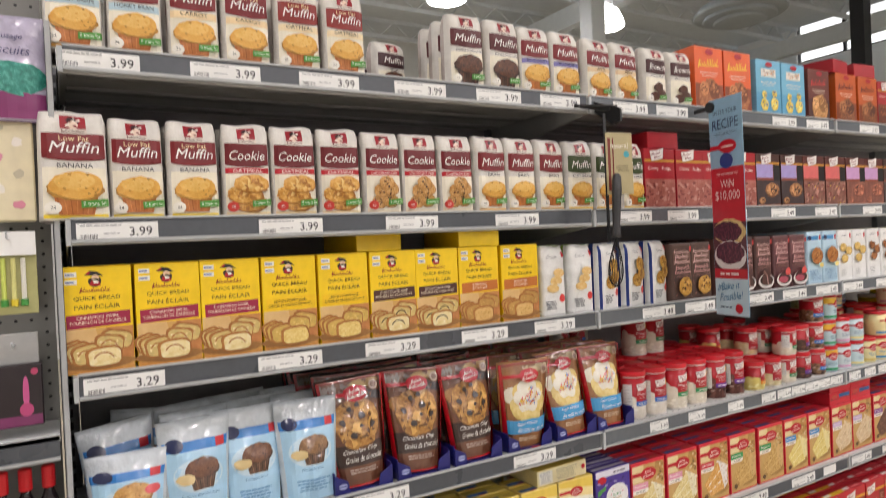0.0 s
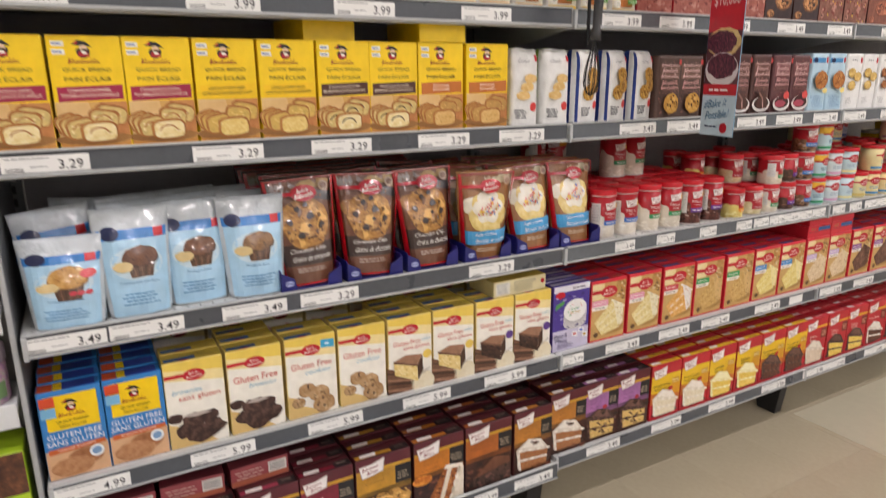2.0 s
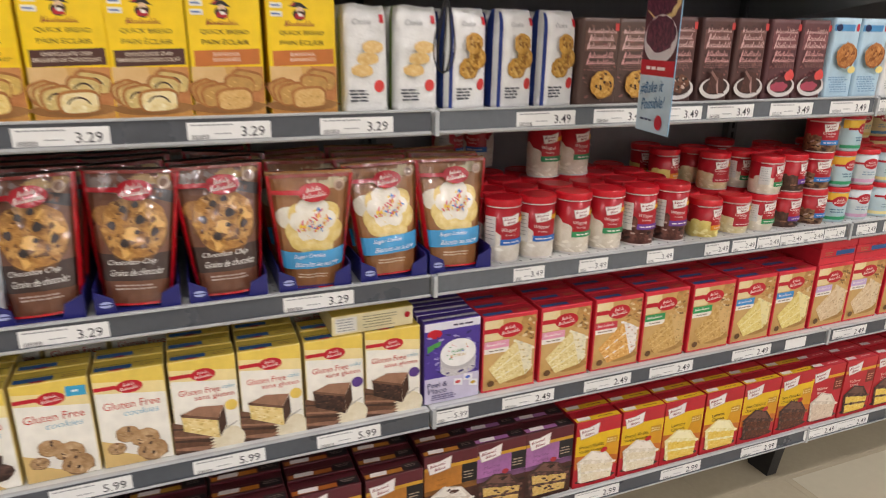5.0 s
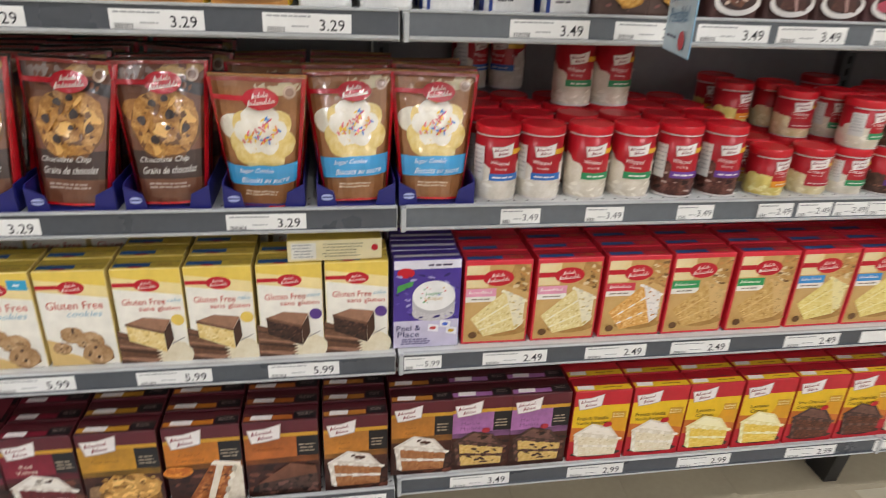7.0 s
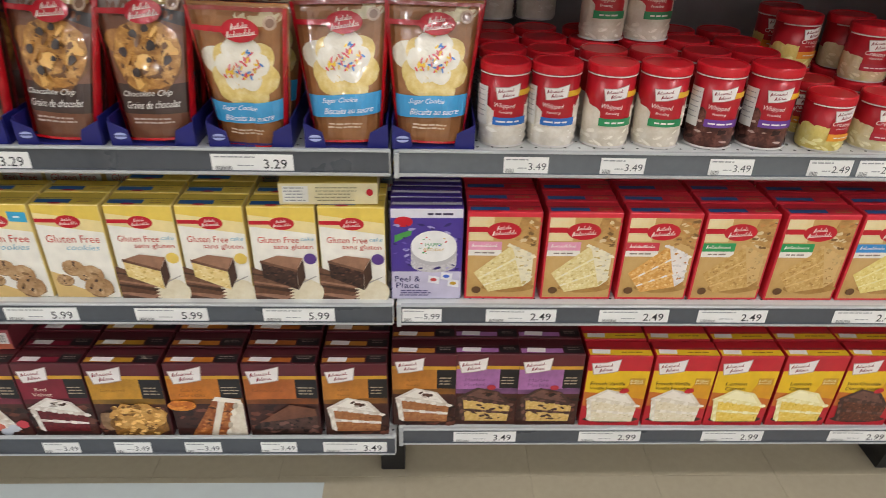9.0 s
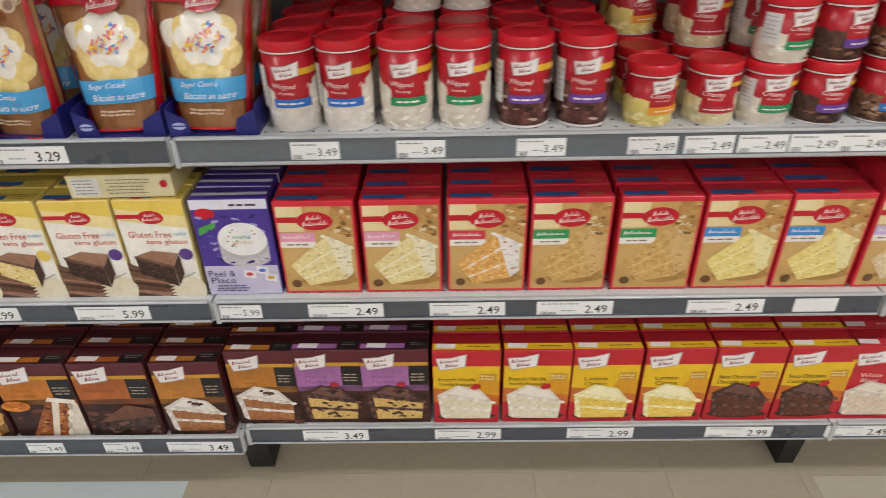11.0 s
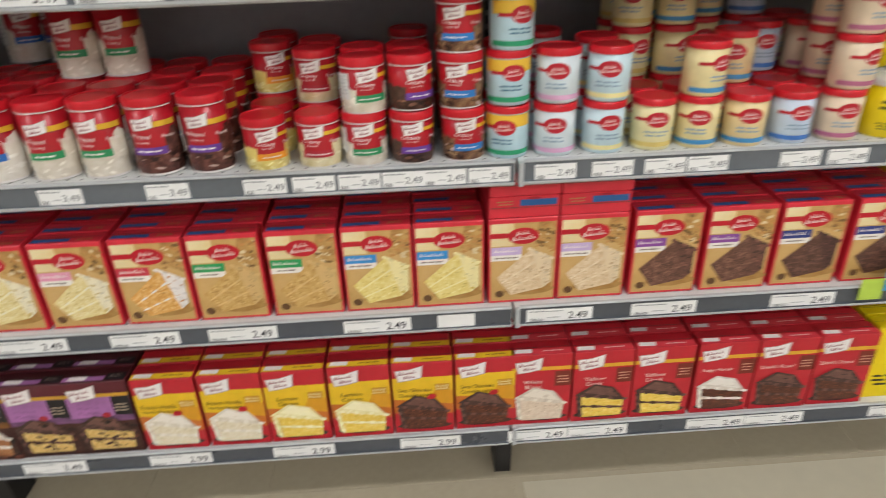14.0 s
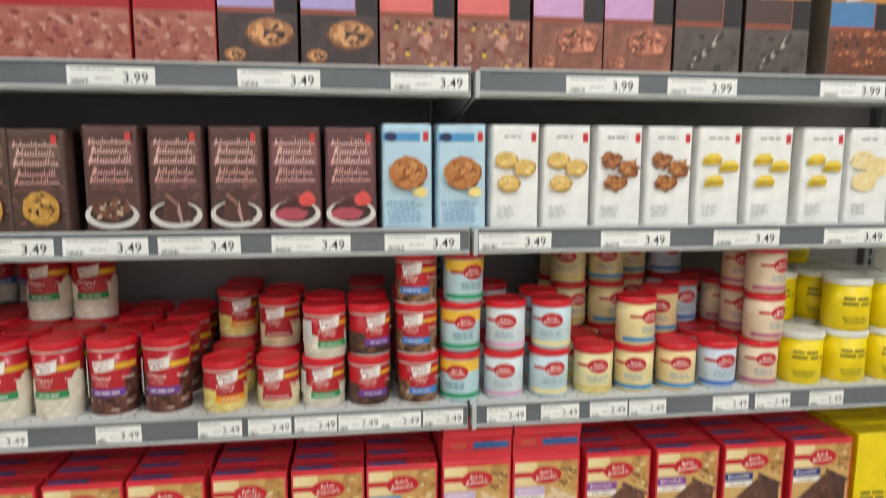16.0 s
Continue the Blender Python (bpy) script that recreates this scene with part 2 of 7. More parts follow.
    def build(self, parent, surf, lift=0.0003, step=0.00013, gloss=False):
        order = []
        if gloss:
            self.items = [(w, p, f, glossy(m), k) for w, p, f, m, k in self.items]
        step = min(step, (0.003 if self.fine == 1 else 0.011) / (self.layer + 1))
        for it in self.items:
            if it[0] not in order:
                order.append(it[0])
        host = None
        for where in order:
            vs, fs, mats, slots = [], [], [], []
            for w, pts, faces, m, layer in self.items:
                if w != where:
                    continue
                if m not in mats:
                    mats.append(m)
                o = len(vs)
                vs += [surf(x, z, lift + layer * step) for x, z in pts]
                fs += [tuple(i + o for i in f) for f in faces]
                slots += [mats.index(m)] * len(faces)
            made_part = mesh_part(where, vs, fs, mats, host or parent, slots)
            if where == "front_print":
                host = made_part


def tint(h, k):
    return "".join(f"{max(0, min(255, int(int(h[i:i + 2], 16) * k))):02x}" for i in (0, 2, 4))


def tones(m, lo=.8, hi=1.12):
    """A darker and a lighter print tone of a picture's material."""
    hs = [q for q in m.name.split("_") if len(q) == 6]
    if int(hs[-1][:2], 16) < 0x78:
        lo, hi = lo * .82, max(hi, 1.45)
    return food(tint(hs[0], lo * .88), tint(hs[0], lo), hs[0], 60), food(hs[-1], tint(hs[-1], (1 + hi) / 2), tint(hs[-1], hi), 60)


# food pictures in print
def pic_muffin(A, cx, cz, s, top, cup, shine=None):
    dk, lt = tones(top)
    A.quad("picture", (cx - s * .36, cz - s * .56), (cx + s * .36, cz - s * .56), (cx + s * .5, cz + s * .04), (cx - s * .5, cz + s * .04), cup)
    for k in range(7):
        u = -.36 + .12 * k
        A.quad("picture", (cx + s * u * .86, cz - s * .54), (cx + s * (u * .86 + .02), cz - s * .54), (cx + s * (u * 1.25 + .03), cz), (cx + s * u * 1.25, cz), tones(cup, .9, 1.1)[k % 2])
    A.ell("picture", cx, cz + s * .04, s * .6, s * .26, dk, 26, 0.05, int(abs(cx) * 999))
    A.ell("picture", cx, cz + s * .13, s * .57, s * .32, top, 26, 0.06, 8)
    if shine:
        A.ell("picture", cx - s * .06, cz + s * .22, s * .42, s * .2, shine, 18, 0.14, 5)
    A.crumbs("picture", (cx - s * .45, cz - s * .1), (cx + s * .45, cz - s * .1), (cx + s * .3, cz + s * .4), (cx - s * .3, cz + s * .4), (lt, top, dk, dk), 22, s * .026, 4)


def pic_cookie(A, cx, cz, r, dough, chip, n=7, seed=1, flat=1.0):
    rnd = random.Random(seed)
    dk, lt = tones(dough, .93, 1.0)
    A.ell("picture", cx + r * .05, cz - r * .07, r * 1.03, r * flat * 1.02, dk, 26, 0.06, seed)
    A.ell("picture", cx, cz, r, r * flat, dough, 26, 0.06, seed + 2)
    for k in range(n):
        a, q = rnd.random() * 6.28, r * 0.66 * rnd.random()
        A.ell("picture", cx + q * math.cos(a), cz + q * math.sin(a) * flat, r * .27, r * .17 * flat, (lt, dough, dk, lt)[k % 4], 10, 0.3, seed + k, rnd.random() * 3)
    k7 = r * .62
    A.crumbs("picture", (cx - k7, cz - k7 * flat), (cx + k7, cz - k7 * flat), (cx + k7, cz + k7 * flat), (cx - k7, cz + k7 * flat), (lt, dk), n * 2, r * .06, seed)
    for k in range(n):
        a, q = rnd.random() * 6.28, r * (0.15 + 0.65 * rnd.random())
        A.ell("picture", cx + q * math.cos(a), cz + q * math.sin(a) * flat, r * rnd.uniform(.09, .17), r * rnd.uniform(.06, .12), chip, 8, 0.3, seed + k, rnd.random() * 3)


def pic_slice(A, cx, cz, s, cake, frost, bands=1, seed=2, bits=True):
    """A wedge of layer cake: its long cut side, the frosted back at one end and the top running to a point."""
    v = s * 1.0
    P = lambda a, b: (cx + s * a, cz + v * b)
    mix = lambda p, q, u: (p[0] + (q[0] - p[0]) * u, p[1] + (q[1] - p[1]) * u)
    cd, cl = tones(cake, .93, 1.04)
    fd, fl = tones(frost, .93, 1.04)
    A.ell("picture", cx, cz - v * .38, s * .54, s * .09, food("2c1a14", "42291f", "5c4034", 30), 20, 0.05, seed)
    a, b, c, d = P(-.37, -.44), P(.43, -.44), P(.47, -.02), P(-.42, .13)
    A.quad("picture", a, b, c, d, cake)
    A.crumbs("picture", mix(a, c, .04), mix(b, d, .04), mix(c, a, .05), mix(d, b, .05), (cd, cl, cake, cl, cake), 60, s * .013, seed)
    for k in range(bands):
        q = (k + 1) / (bands + 1)
        for i in range(8):
            lo, hi = mix(mix(a, d, q), mix(b, c, q), i / 8), mix(mix(a, d, q), mix(b, c, q), (i + 1) / 8)
            j = v * (.03 + .008 * ((i * 5 + seed) % 3 - 1))
            A.quad("picture", (lo[0], lo[1] - j), (hi[0], hi[1] - j), (hi[0], hi[1] + j), (lo[0], lo[1] + j), (frost, fl)[i % 2])
    A.quad("picture", P(-.47, -.38), a, d, P(-.51, .18), frost)
    A.quad("picture", P(-.51, .17), P(.49, -.03), P(.24, .3), P(-.16, .4), frost)
    A.quad("picture", P(-.36, .2), P(.36, .04), P(.2, .26), P(-.13, .36), fl)
    for k in range(11):
        A.ell("picture", *P(-.48 + .095 * k, .14 - .016 * k), s * .062, s * (.03 + .008 * (k % 3)), (frost, fl, frost)[k % 3], 9, 0.2, seed + k, -.1)
    for k in range(6):
        A.ell("picture", *P(-.49 + .018 * k, .06 - .085 * k), s * .035, s * .055, (frost, fl)[k % 2], 8, 0.2, seed + k)
    A.crumbs("picture", P(-.3, .13), P(.4, .06), P(.2, .28), P(-.05, .34), (fl, frost, fl), 14, s * .018, seed + 5, 2.4)
    if bits:
        A.crumbs("picture", P(-.12, .2), P(.16, .17), P(.12, .27), P(-.06, .3), (food("2c1a14", "4a2c20", "6a4434"), fd), 9, s * .026, seed + 7, 2.2)


def pic_slab(A, cx, cz, s, cake, frost, seed=3):
    """A lifted block of cake with dark icing on its top and end, above a swirl of icing and a pale plate."""
    P = lambda a, b: (cx + s * a, cz + s * b)
    cd, cl = tones(cake, .94, 1.04)
    fd, fl = tones(frost, .85, 1.25)
    A.quad("picture", P(-.62, -.62), P(.18, -.62), P(.12, -.1), P(-.62, .2), frost)
    A.ell("picture", *P(.34, -.36), s * .34, s * .3, food("d6c8a4", "e4d9bc", "ece4cc", 20), 20, .03, seed)
    for k in range(7):
        A.quad("picture", P(-.62, -.5 + .09 * k), P(-.1 + .04 * k, -.62 + .09 * k), P(.12, -.5 + .07 * k), P(-.62, -.46 + .09 * k), (fd, fl, frost)[k % 3])
    A.quad("picture", P(-.44, .34), P(-.12, .46), P(.34, .4), P(.2, .12), fl)
    A.quad("picture", P(.2, .12), P(.34, .38), P(.36, -.02), P(.22, -.28), fd)
    A.quad("picture", P(-.42, -.02), P(.21, -.3), P(.2, .14), P(-.44, .32), cake)
    A.crumbs("picture", P(-.4, .02), P(.18, -.24), P(.18, .1), P(-.4, .26), (cd, cl, cake), 34, s * .02, seed, 1.8)
    A.quad("picture", P(-.45, .3), P(.2, .1), P(.21, .15), P(-.45, .36), frost)
    A.quad("picture", P(.3, -.14), P(.56, .0), P(.56, .02), P(.3, -.11), ink("a8a29a"))


def pic_leaning_slice(A, cx, cz, s, cake, frost, seed=3):
    """A slice lying on its side: crumb, a slanting line of icing and a broad iced back."""
    P = lambda a, b: (cx + s * a, cz + s * b)
    cd, cl = tones(cake)
    fd, fl = tones(frost, .9, 1.05)
    A.quad("picture", P(-.4, -.42), P(.22, -.44), P(.46, .36), P(.08, .42), cake)
    A.crumbs("picture", P(-.32, -.4), P(.2, -.4), P(.42, .32), P(.08, .36), (cd, cl, cake), 70, s * .022, seed)
    A.quad("picture", P(-.08, -.43), P(.02, -.43), P(.26, .4), P(.16, .42), frost)
    A.quad("picture", P(.16, -.45), P(.52, -.42), P(.52, .34), P(.42, .4), frost)
    A.quad("picture", P(.06, .4), P(.5, .33), P(.5, .42), P(.12, .48), fl)
    for k in range(6):
        A.ell("picture", *P(.18 + .045 * k, -.4 + .14 * k), s * .04, s * .07, (frost, fl, fd)[k % 3], 8, .25, seed + k, -.3)
    A.ell("picture", *P(-.42, .3), s * .22, s * .11, food("b8601c", "d8822a", "eaa850", 120), 16, .08, 3)
    A.crumbs("picture", P(-.58, .24), P(-.26, .24), P(-.26, .36), P(-.58, .36), (food("c87020", "e09030", "f0b860", 60), food("a85418", "c06a20", "d88030", 60)), 14, s * .03, 2, 2.4)


def pic_mound(A, cx, cz, s, cake, seed=3):
    """A ragged heap of golden crumb cake."""
    P = lambda a, b: (cx + s * a, cz + s * b)
    cd, cl = tones(cake, .7, 1.2)
    A.ell("picture", *P(-.4, -.02), s * .14, s * .2, food("6a5038", "8a6a4c", "a88864", 40), 14, .12, 5)
    A.ell("picture", *P(.04, -.1), s * .42, s * .3, cd, 22, .14, seed)
    A.ell("picture", *P(.06, .08), s * .44, s * .28, cake, 22, .12, seed + 1)
    A.crumbs("picture", P(-.3, -.36), P(.36, -.34), P(.44, .32), P(-.28, .3), (cl, cd, cake, cl, cd), 90, s * .03, seed, 1.8)


def pic_wedge(A, cx, cz, s, cake, frost, seed=3):
    """A broad leaning wedge of layer cake, frosted along its back."""
    P = lambda a, b: (cx + s * a, cz + s * b)
    mix = lambda p, q, u: (p[0] + (q[0] - p[0]) * u, p[1] + (q[1] - p[1]) * u)
    cd, cl = tones(cake, .95, 1.03)
    fd, fl = tones(frost, .93, 1.03)
    A.ell("picture", *P(.08, -.42), s * .56, s * .12, food("9a7034", "ac8244", "bb9354", 30), 18, .05, seed)
    p0, p1, p2, p3 = (-.64, -.08), (-.32, -.54), (.38, -.4), (.1, .58)
    A.quad("picture", P(*p2), P(.54, -.26), P(.55, .34), P(*p3), frost)
    A.quad("picture", P(*p0), P(*p1), P(*p2), P(*p3), cake)
    A.crumbs("picture", P(-.56, -.1), P(-.28, -.48), P(.34, -.34), P(.08, .5), (cd, cl, cl, cake), 110, s * .018, seed, 1.5)
    for k in range(2):
        q = .32 + k * .34
        lo, hi = mix(p0, p1, q), mix(p3, p2, q)
        for i in range(6):
            a, b = mix(lo, hi, i / 6), mix(lo, hi, (i + 1) / 6)
            j = .01 * ((i * 3 + k + seed) % 3)
            A.quad("picture", P(a[0] - .012 + j, a[1] + .02), P(a[0] + .012, a[1] - .012), P(b[0] + .014 + j, b[1] - .012), P(b[0] - .012, b[1] + .02), (cl, frost)[(i + k) % 2])
    A.crumbs("picture", P(.38, -.34), P(.52, -.22), P(.52, .3), P(.16, .5), (fd, fl, fl, frost, cd), 44, s * .024, seed + 3, 1.8)
    for k in range(7):
        A.ell("picture", *P(.06 + .08 * k, .58 - .04 * k), s * .06, s * .04, (fl, frost, fd)[k % 3], 9, .25, seed + k, -.3)


def pic_loaf(A, cx, cz, s, crumb, crust, swirl=None, seed=4):
    """Round-cornered bread slices leaning on one another before the rest of the loaf."""
    cd, cl = tones(crumb, .95, 1.03)

    def slab(x, z, rx, rz, m, turn):
        ca, sa, n = math.cos(turn), math.sin(turn), 22
        pts = [(x, z)]
        for i in range(n):
            a = 2 * math.pi * i / n
            u = rx * math.copysign(abs(math.cos(a)) ** .55, math.cos(a)) * (1 + .02 * ((i * 7 + seed) % 3))
            v = rz * math.copysign(abs(math.sin(a)) ** .55, math.sin(a)) * (1.12 if math.sin(a) > 0 else .95)
            pts.append((x + u * ca - v * sa, z + u * sa + v * ca))
        A.add("picture", pts, [(0, 1 + i, 1 + (i + 1) % n) for i in range(n)], m)

    A.ell("picture", cx, cz - s * .2, s * .56, s * .1, food("8a5a2c", "9c6c38", "ae7e48", 20), 18, .05, seed)
    for x, z, rx, rz, turn in ((.28, .17, .24, .15, -.2), (.16, .1, .22, .15, -.15), (-.36, .04, .17, .15, .35), (-.28, .0, .19, .16, .28), (-.18, -.04, .21, .165, .2), (.08, -.1, .27, .165, .06)):
        x, z = cx + s * x, cz + s * z
        slab(x, z, s * rx, s * rz, crust, turn)
        slab(x + s * .012, z - s * .008, s * rx * .87, s * rz * .82, cd if rx < .25 else crumb, turn)
        k = s * rx * .6
        A.crumbs("picture", (x - k, z - k * .5), (x + k, z - k * .5), (x + k, z + k * .5), (x - k, z + k * .5), (cl, cd, crumb, crumb), 12, s * .014, seed)
        if swirl:
            for i in range(9):
                a = math.pi * (.15 + .085 * i)
                A.ell("picture", x + s * rx * .55 * math.cos(a), z - s * rz * .35 + s * rz * .8 * math.sin(a), s * .03, s * .014, swirl, 7, .25, i, a + 1.57)


def spoon_logo(A, cx, cz, s, x_left):
    """A red oval badge with a spoon handle, unlettered."""
    red, edge = ink("c01328"), ink("e9d9cf")
    A.rect("logo", x_left, cz - s * .05, cx - s * .5, cz + s * .13, red)
    A.ell("logo", cx, cz, s * .52, s * .3, red, 22)
    A.scrawl("logo", cx, cz + s * .1, s * .42, s * .15, edge, 3)
    A.scrawl("logo", cx + s * .02, cz - s * .08, s * .72, s * .17, edge, 5)


def plaque_logo(A, cx, cz, s):
    """A tilted white badge shaped like an open book, unlettered."""
    W = ink("ece6e2")
    for m, g in ((ink("b9a8a0"), .03), (W, 0.0)):
        A.quad("logo", (cx - s * (.4 + g), cz - s * (.3 + g)), (cx + s * .06, cz - s * (.24 + g)), (cx + s * .04, cz + s * (.24 + g)), (cx - s * (.52 + g), cz + s * (.2 + g)), m)
        A.quad("logo", (cx + s * .04, cz - s * (.24 + g)), (cx + s * (.46 + g), cz - s * (.14 + g)), (cx + s * (.52 + g), cz + s * (.4 + g)), (cx + s * .03, cz + s * (.25 + g)), m)
    A.scrawl("logo", cx - s * .06, cz + s * .1, s * .66, s * .17, ink("8d3540"), 7, .14)
    A.scrawl("logo", cx + s * .04, cz - s * .09, s * .46, s * .17, ink("8d3540"), 8, .14)


# ---------------- large structure ----------------
X0, X1, Y0, Y1, ZC = -7.0, 13.0, -9.0, 9.5, 5.2
floor = solid("floor", X0, X1, Y0, Y1, -0.08, -0.0014, GROUT)
tagged(floor, "beige glossy vinyl tile floor of a store aisle", "floor", kind="structure")
ceiling = bmesh.new()
XR, ZR = 11.1, 7.2                                    # raised roof bay with high windows at the far end
block(ceiling, X0, XR, Y0, Y1, ZC, ZC + 0.1)
block(ceiling, XR, X1, Y0, Y1, ZR, ZR + 0.1)
block(ceiling, XR - 0.1, XR, Y0, Y1, ZC + 0.1, ZR)
for k in range(14):                                   # roof deck ribs and joists in one mesh
    y = Y0 + 0.7 + k * 1.3
    block(ceiling, X0, XR, y, y + 0.07, ZC - 0.32, ZC - 0.26)
    block(ceiling, X0, XR, y, y + 0.07, ZC - 0.06, ZC)
    for j in range(30):
        x = X0 + 0.3 + j * 0.6
        rod(ceiling, (x, y + 0.035, ZC - 0.29), (x + 0.3, y + 0.035, ZC - 0.03), 0.012, 5)
        rod(ceiling, (x + 0.3, y + 0.035, ZC - 0.03), (x + 0.6, y + 0.035, ZC - 0.29), 0.012, 5)
for k in range(4):
    x = X0 + 2.5 + k * 5
    block(ceiling, x, x + 0.16, Y0, Y1, ZC - 0.62, ZC - 0.32)
tagged(part("ceiling", ceiling, CEIL), "grey painted open steel joist ceiling", "ceiling", kind="structure")
for nm, a in (("wall_north", (X0, X1, Y1, Y1 + 0.2)), ("wall_south", (X0, X1, Y0 - 0.2, Y0)), ("wall_west", (X0 - 0.2, X0, Y0, Y1))):
    tagged(solid(nm, *a, -0.08, ZR + 0.1, WALL), "plain light painted store wall", "wall", kind="structure")
WY0, WY1, WZ0, WZ1 = 3.2, 7.2, 5.0, 6.7               # high window band in the east wall
bm = bmesh.new()
for a in ((Y0, Y1, -0.08, WZ0), (Y0, Y1, WZ1, ZR + 0.1), (Y0, WY0, WZ0, WZ1), (WY1, Y1, WZ0, WZ1)):
    block(bm, X1, X1 + 0.2, *a)
tagged(part("wall_east", bm, WALL), "plain light painted store wall with a high window", "wall", kind="structure")
window = thing("window_1", "high daylit window band in a dark steel frame", "window")
tagged(window, kind="structure")
SKYGLOW = bpy.data.materials.new("pale_daylight")
SKYGLOW.use_nodes = True
sb = SKYGLOW.node_tree.nodes["Principled BSDF"]
sb.inputs["Emission Color"].default_value, sb.inputs["Emission Strength"].default_value = (0.93, 0.97, 1.0, 1), 1.5
PANE = bpy.data.materials.new("window_glass")
PANE.use_nodes = True
pb = PANE.node_tree.nodes["Principled BSDF"]
pb.inputs["Transmission Weight"].default_value, pb.inputs["Roughness"].default_value, pb.inputs["IOR"].default_value = 1.0, 0.0, 1.1
n = 4
for k in range(n + 1):
    y = WY0 + (WY1 - WY0) * k / n
    solid("mullion", X1 + 0.06, X1 + 0.12, y - 0.03, y + 0.03, WZ0, WZ1, BLACK, window)
for k in range(n):
    y = WY0 + (WY1 - WY0) * k / n
    pane = solid("pane", X1 + 0.085, X1 + 0.093, y + 0.03, y + (WY1 - WY0) / n - 0.03, WZ0 + 0.04, WZ1 - 0.04, PANE, window)
    pane.visible_shadow = False
for z in (WZ0, WZ1 - 0.04):
    solid("rail", X1 + 0.06, X1 + 0.12, WY0, WY1, z, z + 0.04, BLACK, window)
tagged(solid("backdrop", X1 + 0.8, X1 + 0.82, WY0 - 1, WY1 + 1, WZ0 - 1, WZ1 + 1, SKYGLOW), "pale overcast daylight outside the window", "sky", kind="structure")
tagged(solid("column", 3.78, 3.98, 3.9, 4.1, 0, ZC, surface("column_paint", "c4c9ca", 0.5, 0.05, 2.0), None, 0.01), "white painted square steel column", "column", kind="structure")

# lamps
GLOW = bpy.data.materials.new("lamp_glow")
GLOW.use_nodes = True
g = GLOW.node_tree.nodes["Principled BSDF"]
g.inputs["Emission Color"].default_value, g.inputs["Emission Strength"].default_value = (1, 0.98, 0.95, 1), 14.0
SHADE_M = surface("lamp_aluminium", "c3c7ca", 0.35, 0.06, 6.0, 0.3)
ACRYLIC = surface("lit_acrylic_shade", "dfe4e6", 0.3, 0.04, 6.0)
ab = ACRYLIC.node_tree.nodes["Principled BSDF"]
ab.inputs["Emission Color"].default_value, ab.inputs["Emission Strength"].default_value = (0.96, 0.98, 1.0, 1), 8.5


def high_bay():
    e = thing("pendant_lamp", "round high-bay lamp with a lit acrylic shade hanging from the ceiling", "lamp", "ceiling lamps")
    vs, fs = lathe([(0.215, 0.0), (0.22, 0.01), (0.2, 0.1), (0.15, 0.2), (0.09, 0.25)], 24)
    mesh_part("shade", vs, fs, [ACRYLIC], e, label="lit ribbed acrylic shade", smooth=True)
    vs, fs = lathe([(0.09, 0.251), (0.085, 0.4), (0.03, 0.42)], 24)
    mesh_part("ballast_housing", vs, fs, [SHADE_M], e, smooth=True)
    vs, fs = lathe([(0.19, -0.012), (0.2, -0.004)], 24)
    mesh_part("diffuser", vs, fs, [GLOW], e, label="glowing round lamp face")
    part("cable", rod(bmesh.new(), (0, 0, 0.41), (0, 0, ZC - LAMP_Z), 0.012, 6), BLACK, e)
    return e


lamp = None
for x, y in LAMPS:
    m = pose(x, y, LAMP_Z)
    if lamp is None:
        lamp = high_bay()
        lamp.matrix_basis = m
    else:
        copy_thing(lamp, m)
    ld = bpy.data.lights.new("lamp_light", "AREA")
    ld.shape, ld.size, ld.energy, ld.color = "DISK", 0.42, LAMP_W, (1.0, 0.945, 0.965)
    lo = new("lamp_light", ld)
    lo.matrix_basis = pose(x, y, LAMP_Z - 0.03)

duct = thing("air_diffuser", "large round grey ceiling air diffuser with rings", "air vent", at=pose(6.1, 3.76, 4.05))
for k, (r, z) in enumerate(((0.52, 0.0), (0.4, -0.05), (0.28, -0.09))):
    vs, fs = lathe([(r, z), (r + 0.03, z + 0.02), (r - 0.05, z + 0.12), (r - 0.1, z + 0.13)], 32)
    mesh_part("ring", vs, fs, [BEAM], duct, smooth=True)
vs, fs = lathe([(0.3, 0.05), (0.3, ZC - 4.05)], 24)
mesh_part("duct", vs, fs, [BEAM], duct, smooth=True)
tagged(solid("column", 9.25, 9.45, 3.9, 4.1, 0, ZC, BLACK), "dark painted steel post", "column", kind="structure")

# ---------------- gondola shelving ----------------
BAYS = ((-1.275, 0.0), (0.0, 1.22), (1.22, 2.44))
LEVELS = (1.803, 1.488, 1.203, 0.866, 0.548, 0.218)   # shelf tops, from the top down
DEPTH = 0.48


def rail_mesh(x0, x1, z, name, parent, skin=None, up=0.0):
    """Price channel: back plate with a curled lip above and below."""
    prof = ((0.0, 0.006 + up), (-0.006, 0.006 + up), (-0.008, 0.0045 + up), (-0.008, 0.002 + up), (-0.004, 0.0012 + up), (-0.004, -0.034), (-0.009, -0.035), (-0.009, -0.04), (-0.006, -0.043), (0.0, -0.043))
    vs = [(x, y + 0.004, z + q) for x in (x0, x1) for y, q in prof]
    n = len(prof)
    fs = [(i, (i + 1) % n, n + (i + 1) % n, n + i) for i in range(n)] + [tuple(range(n - 1, -1, -1)), tuple(range(n, 2 * n))]
    slots = [1 if i in (0, 1, 2, 3, 6, 7) else 0 for i in range(n)] + [1, 1]
    return mesh_part(name, vs, fs, [skin or RAIL, RAIL_EDGE], parent, slots)


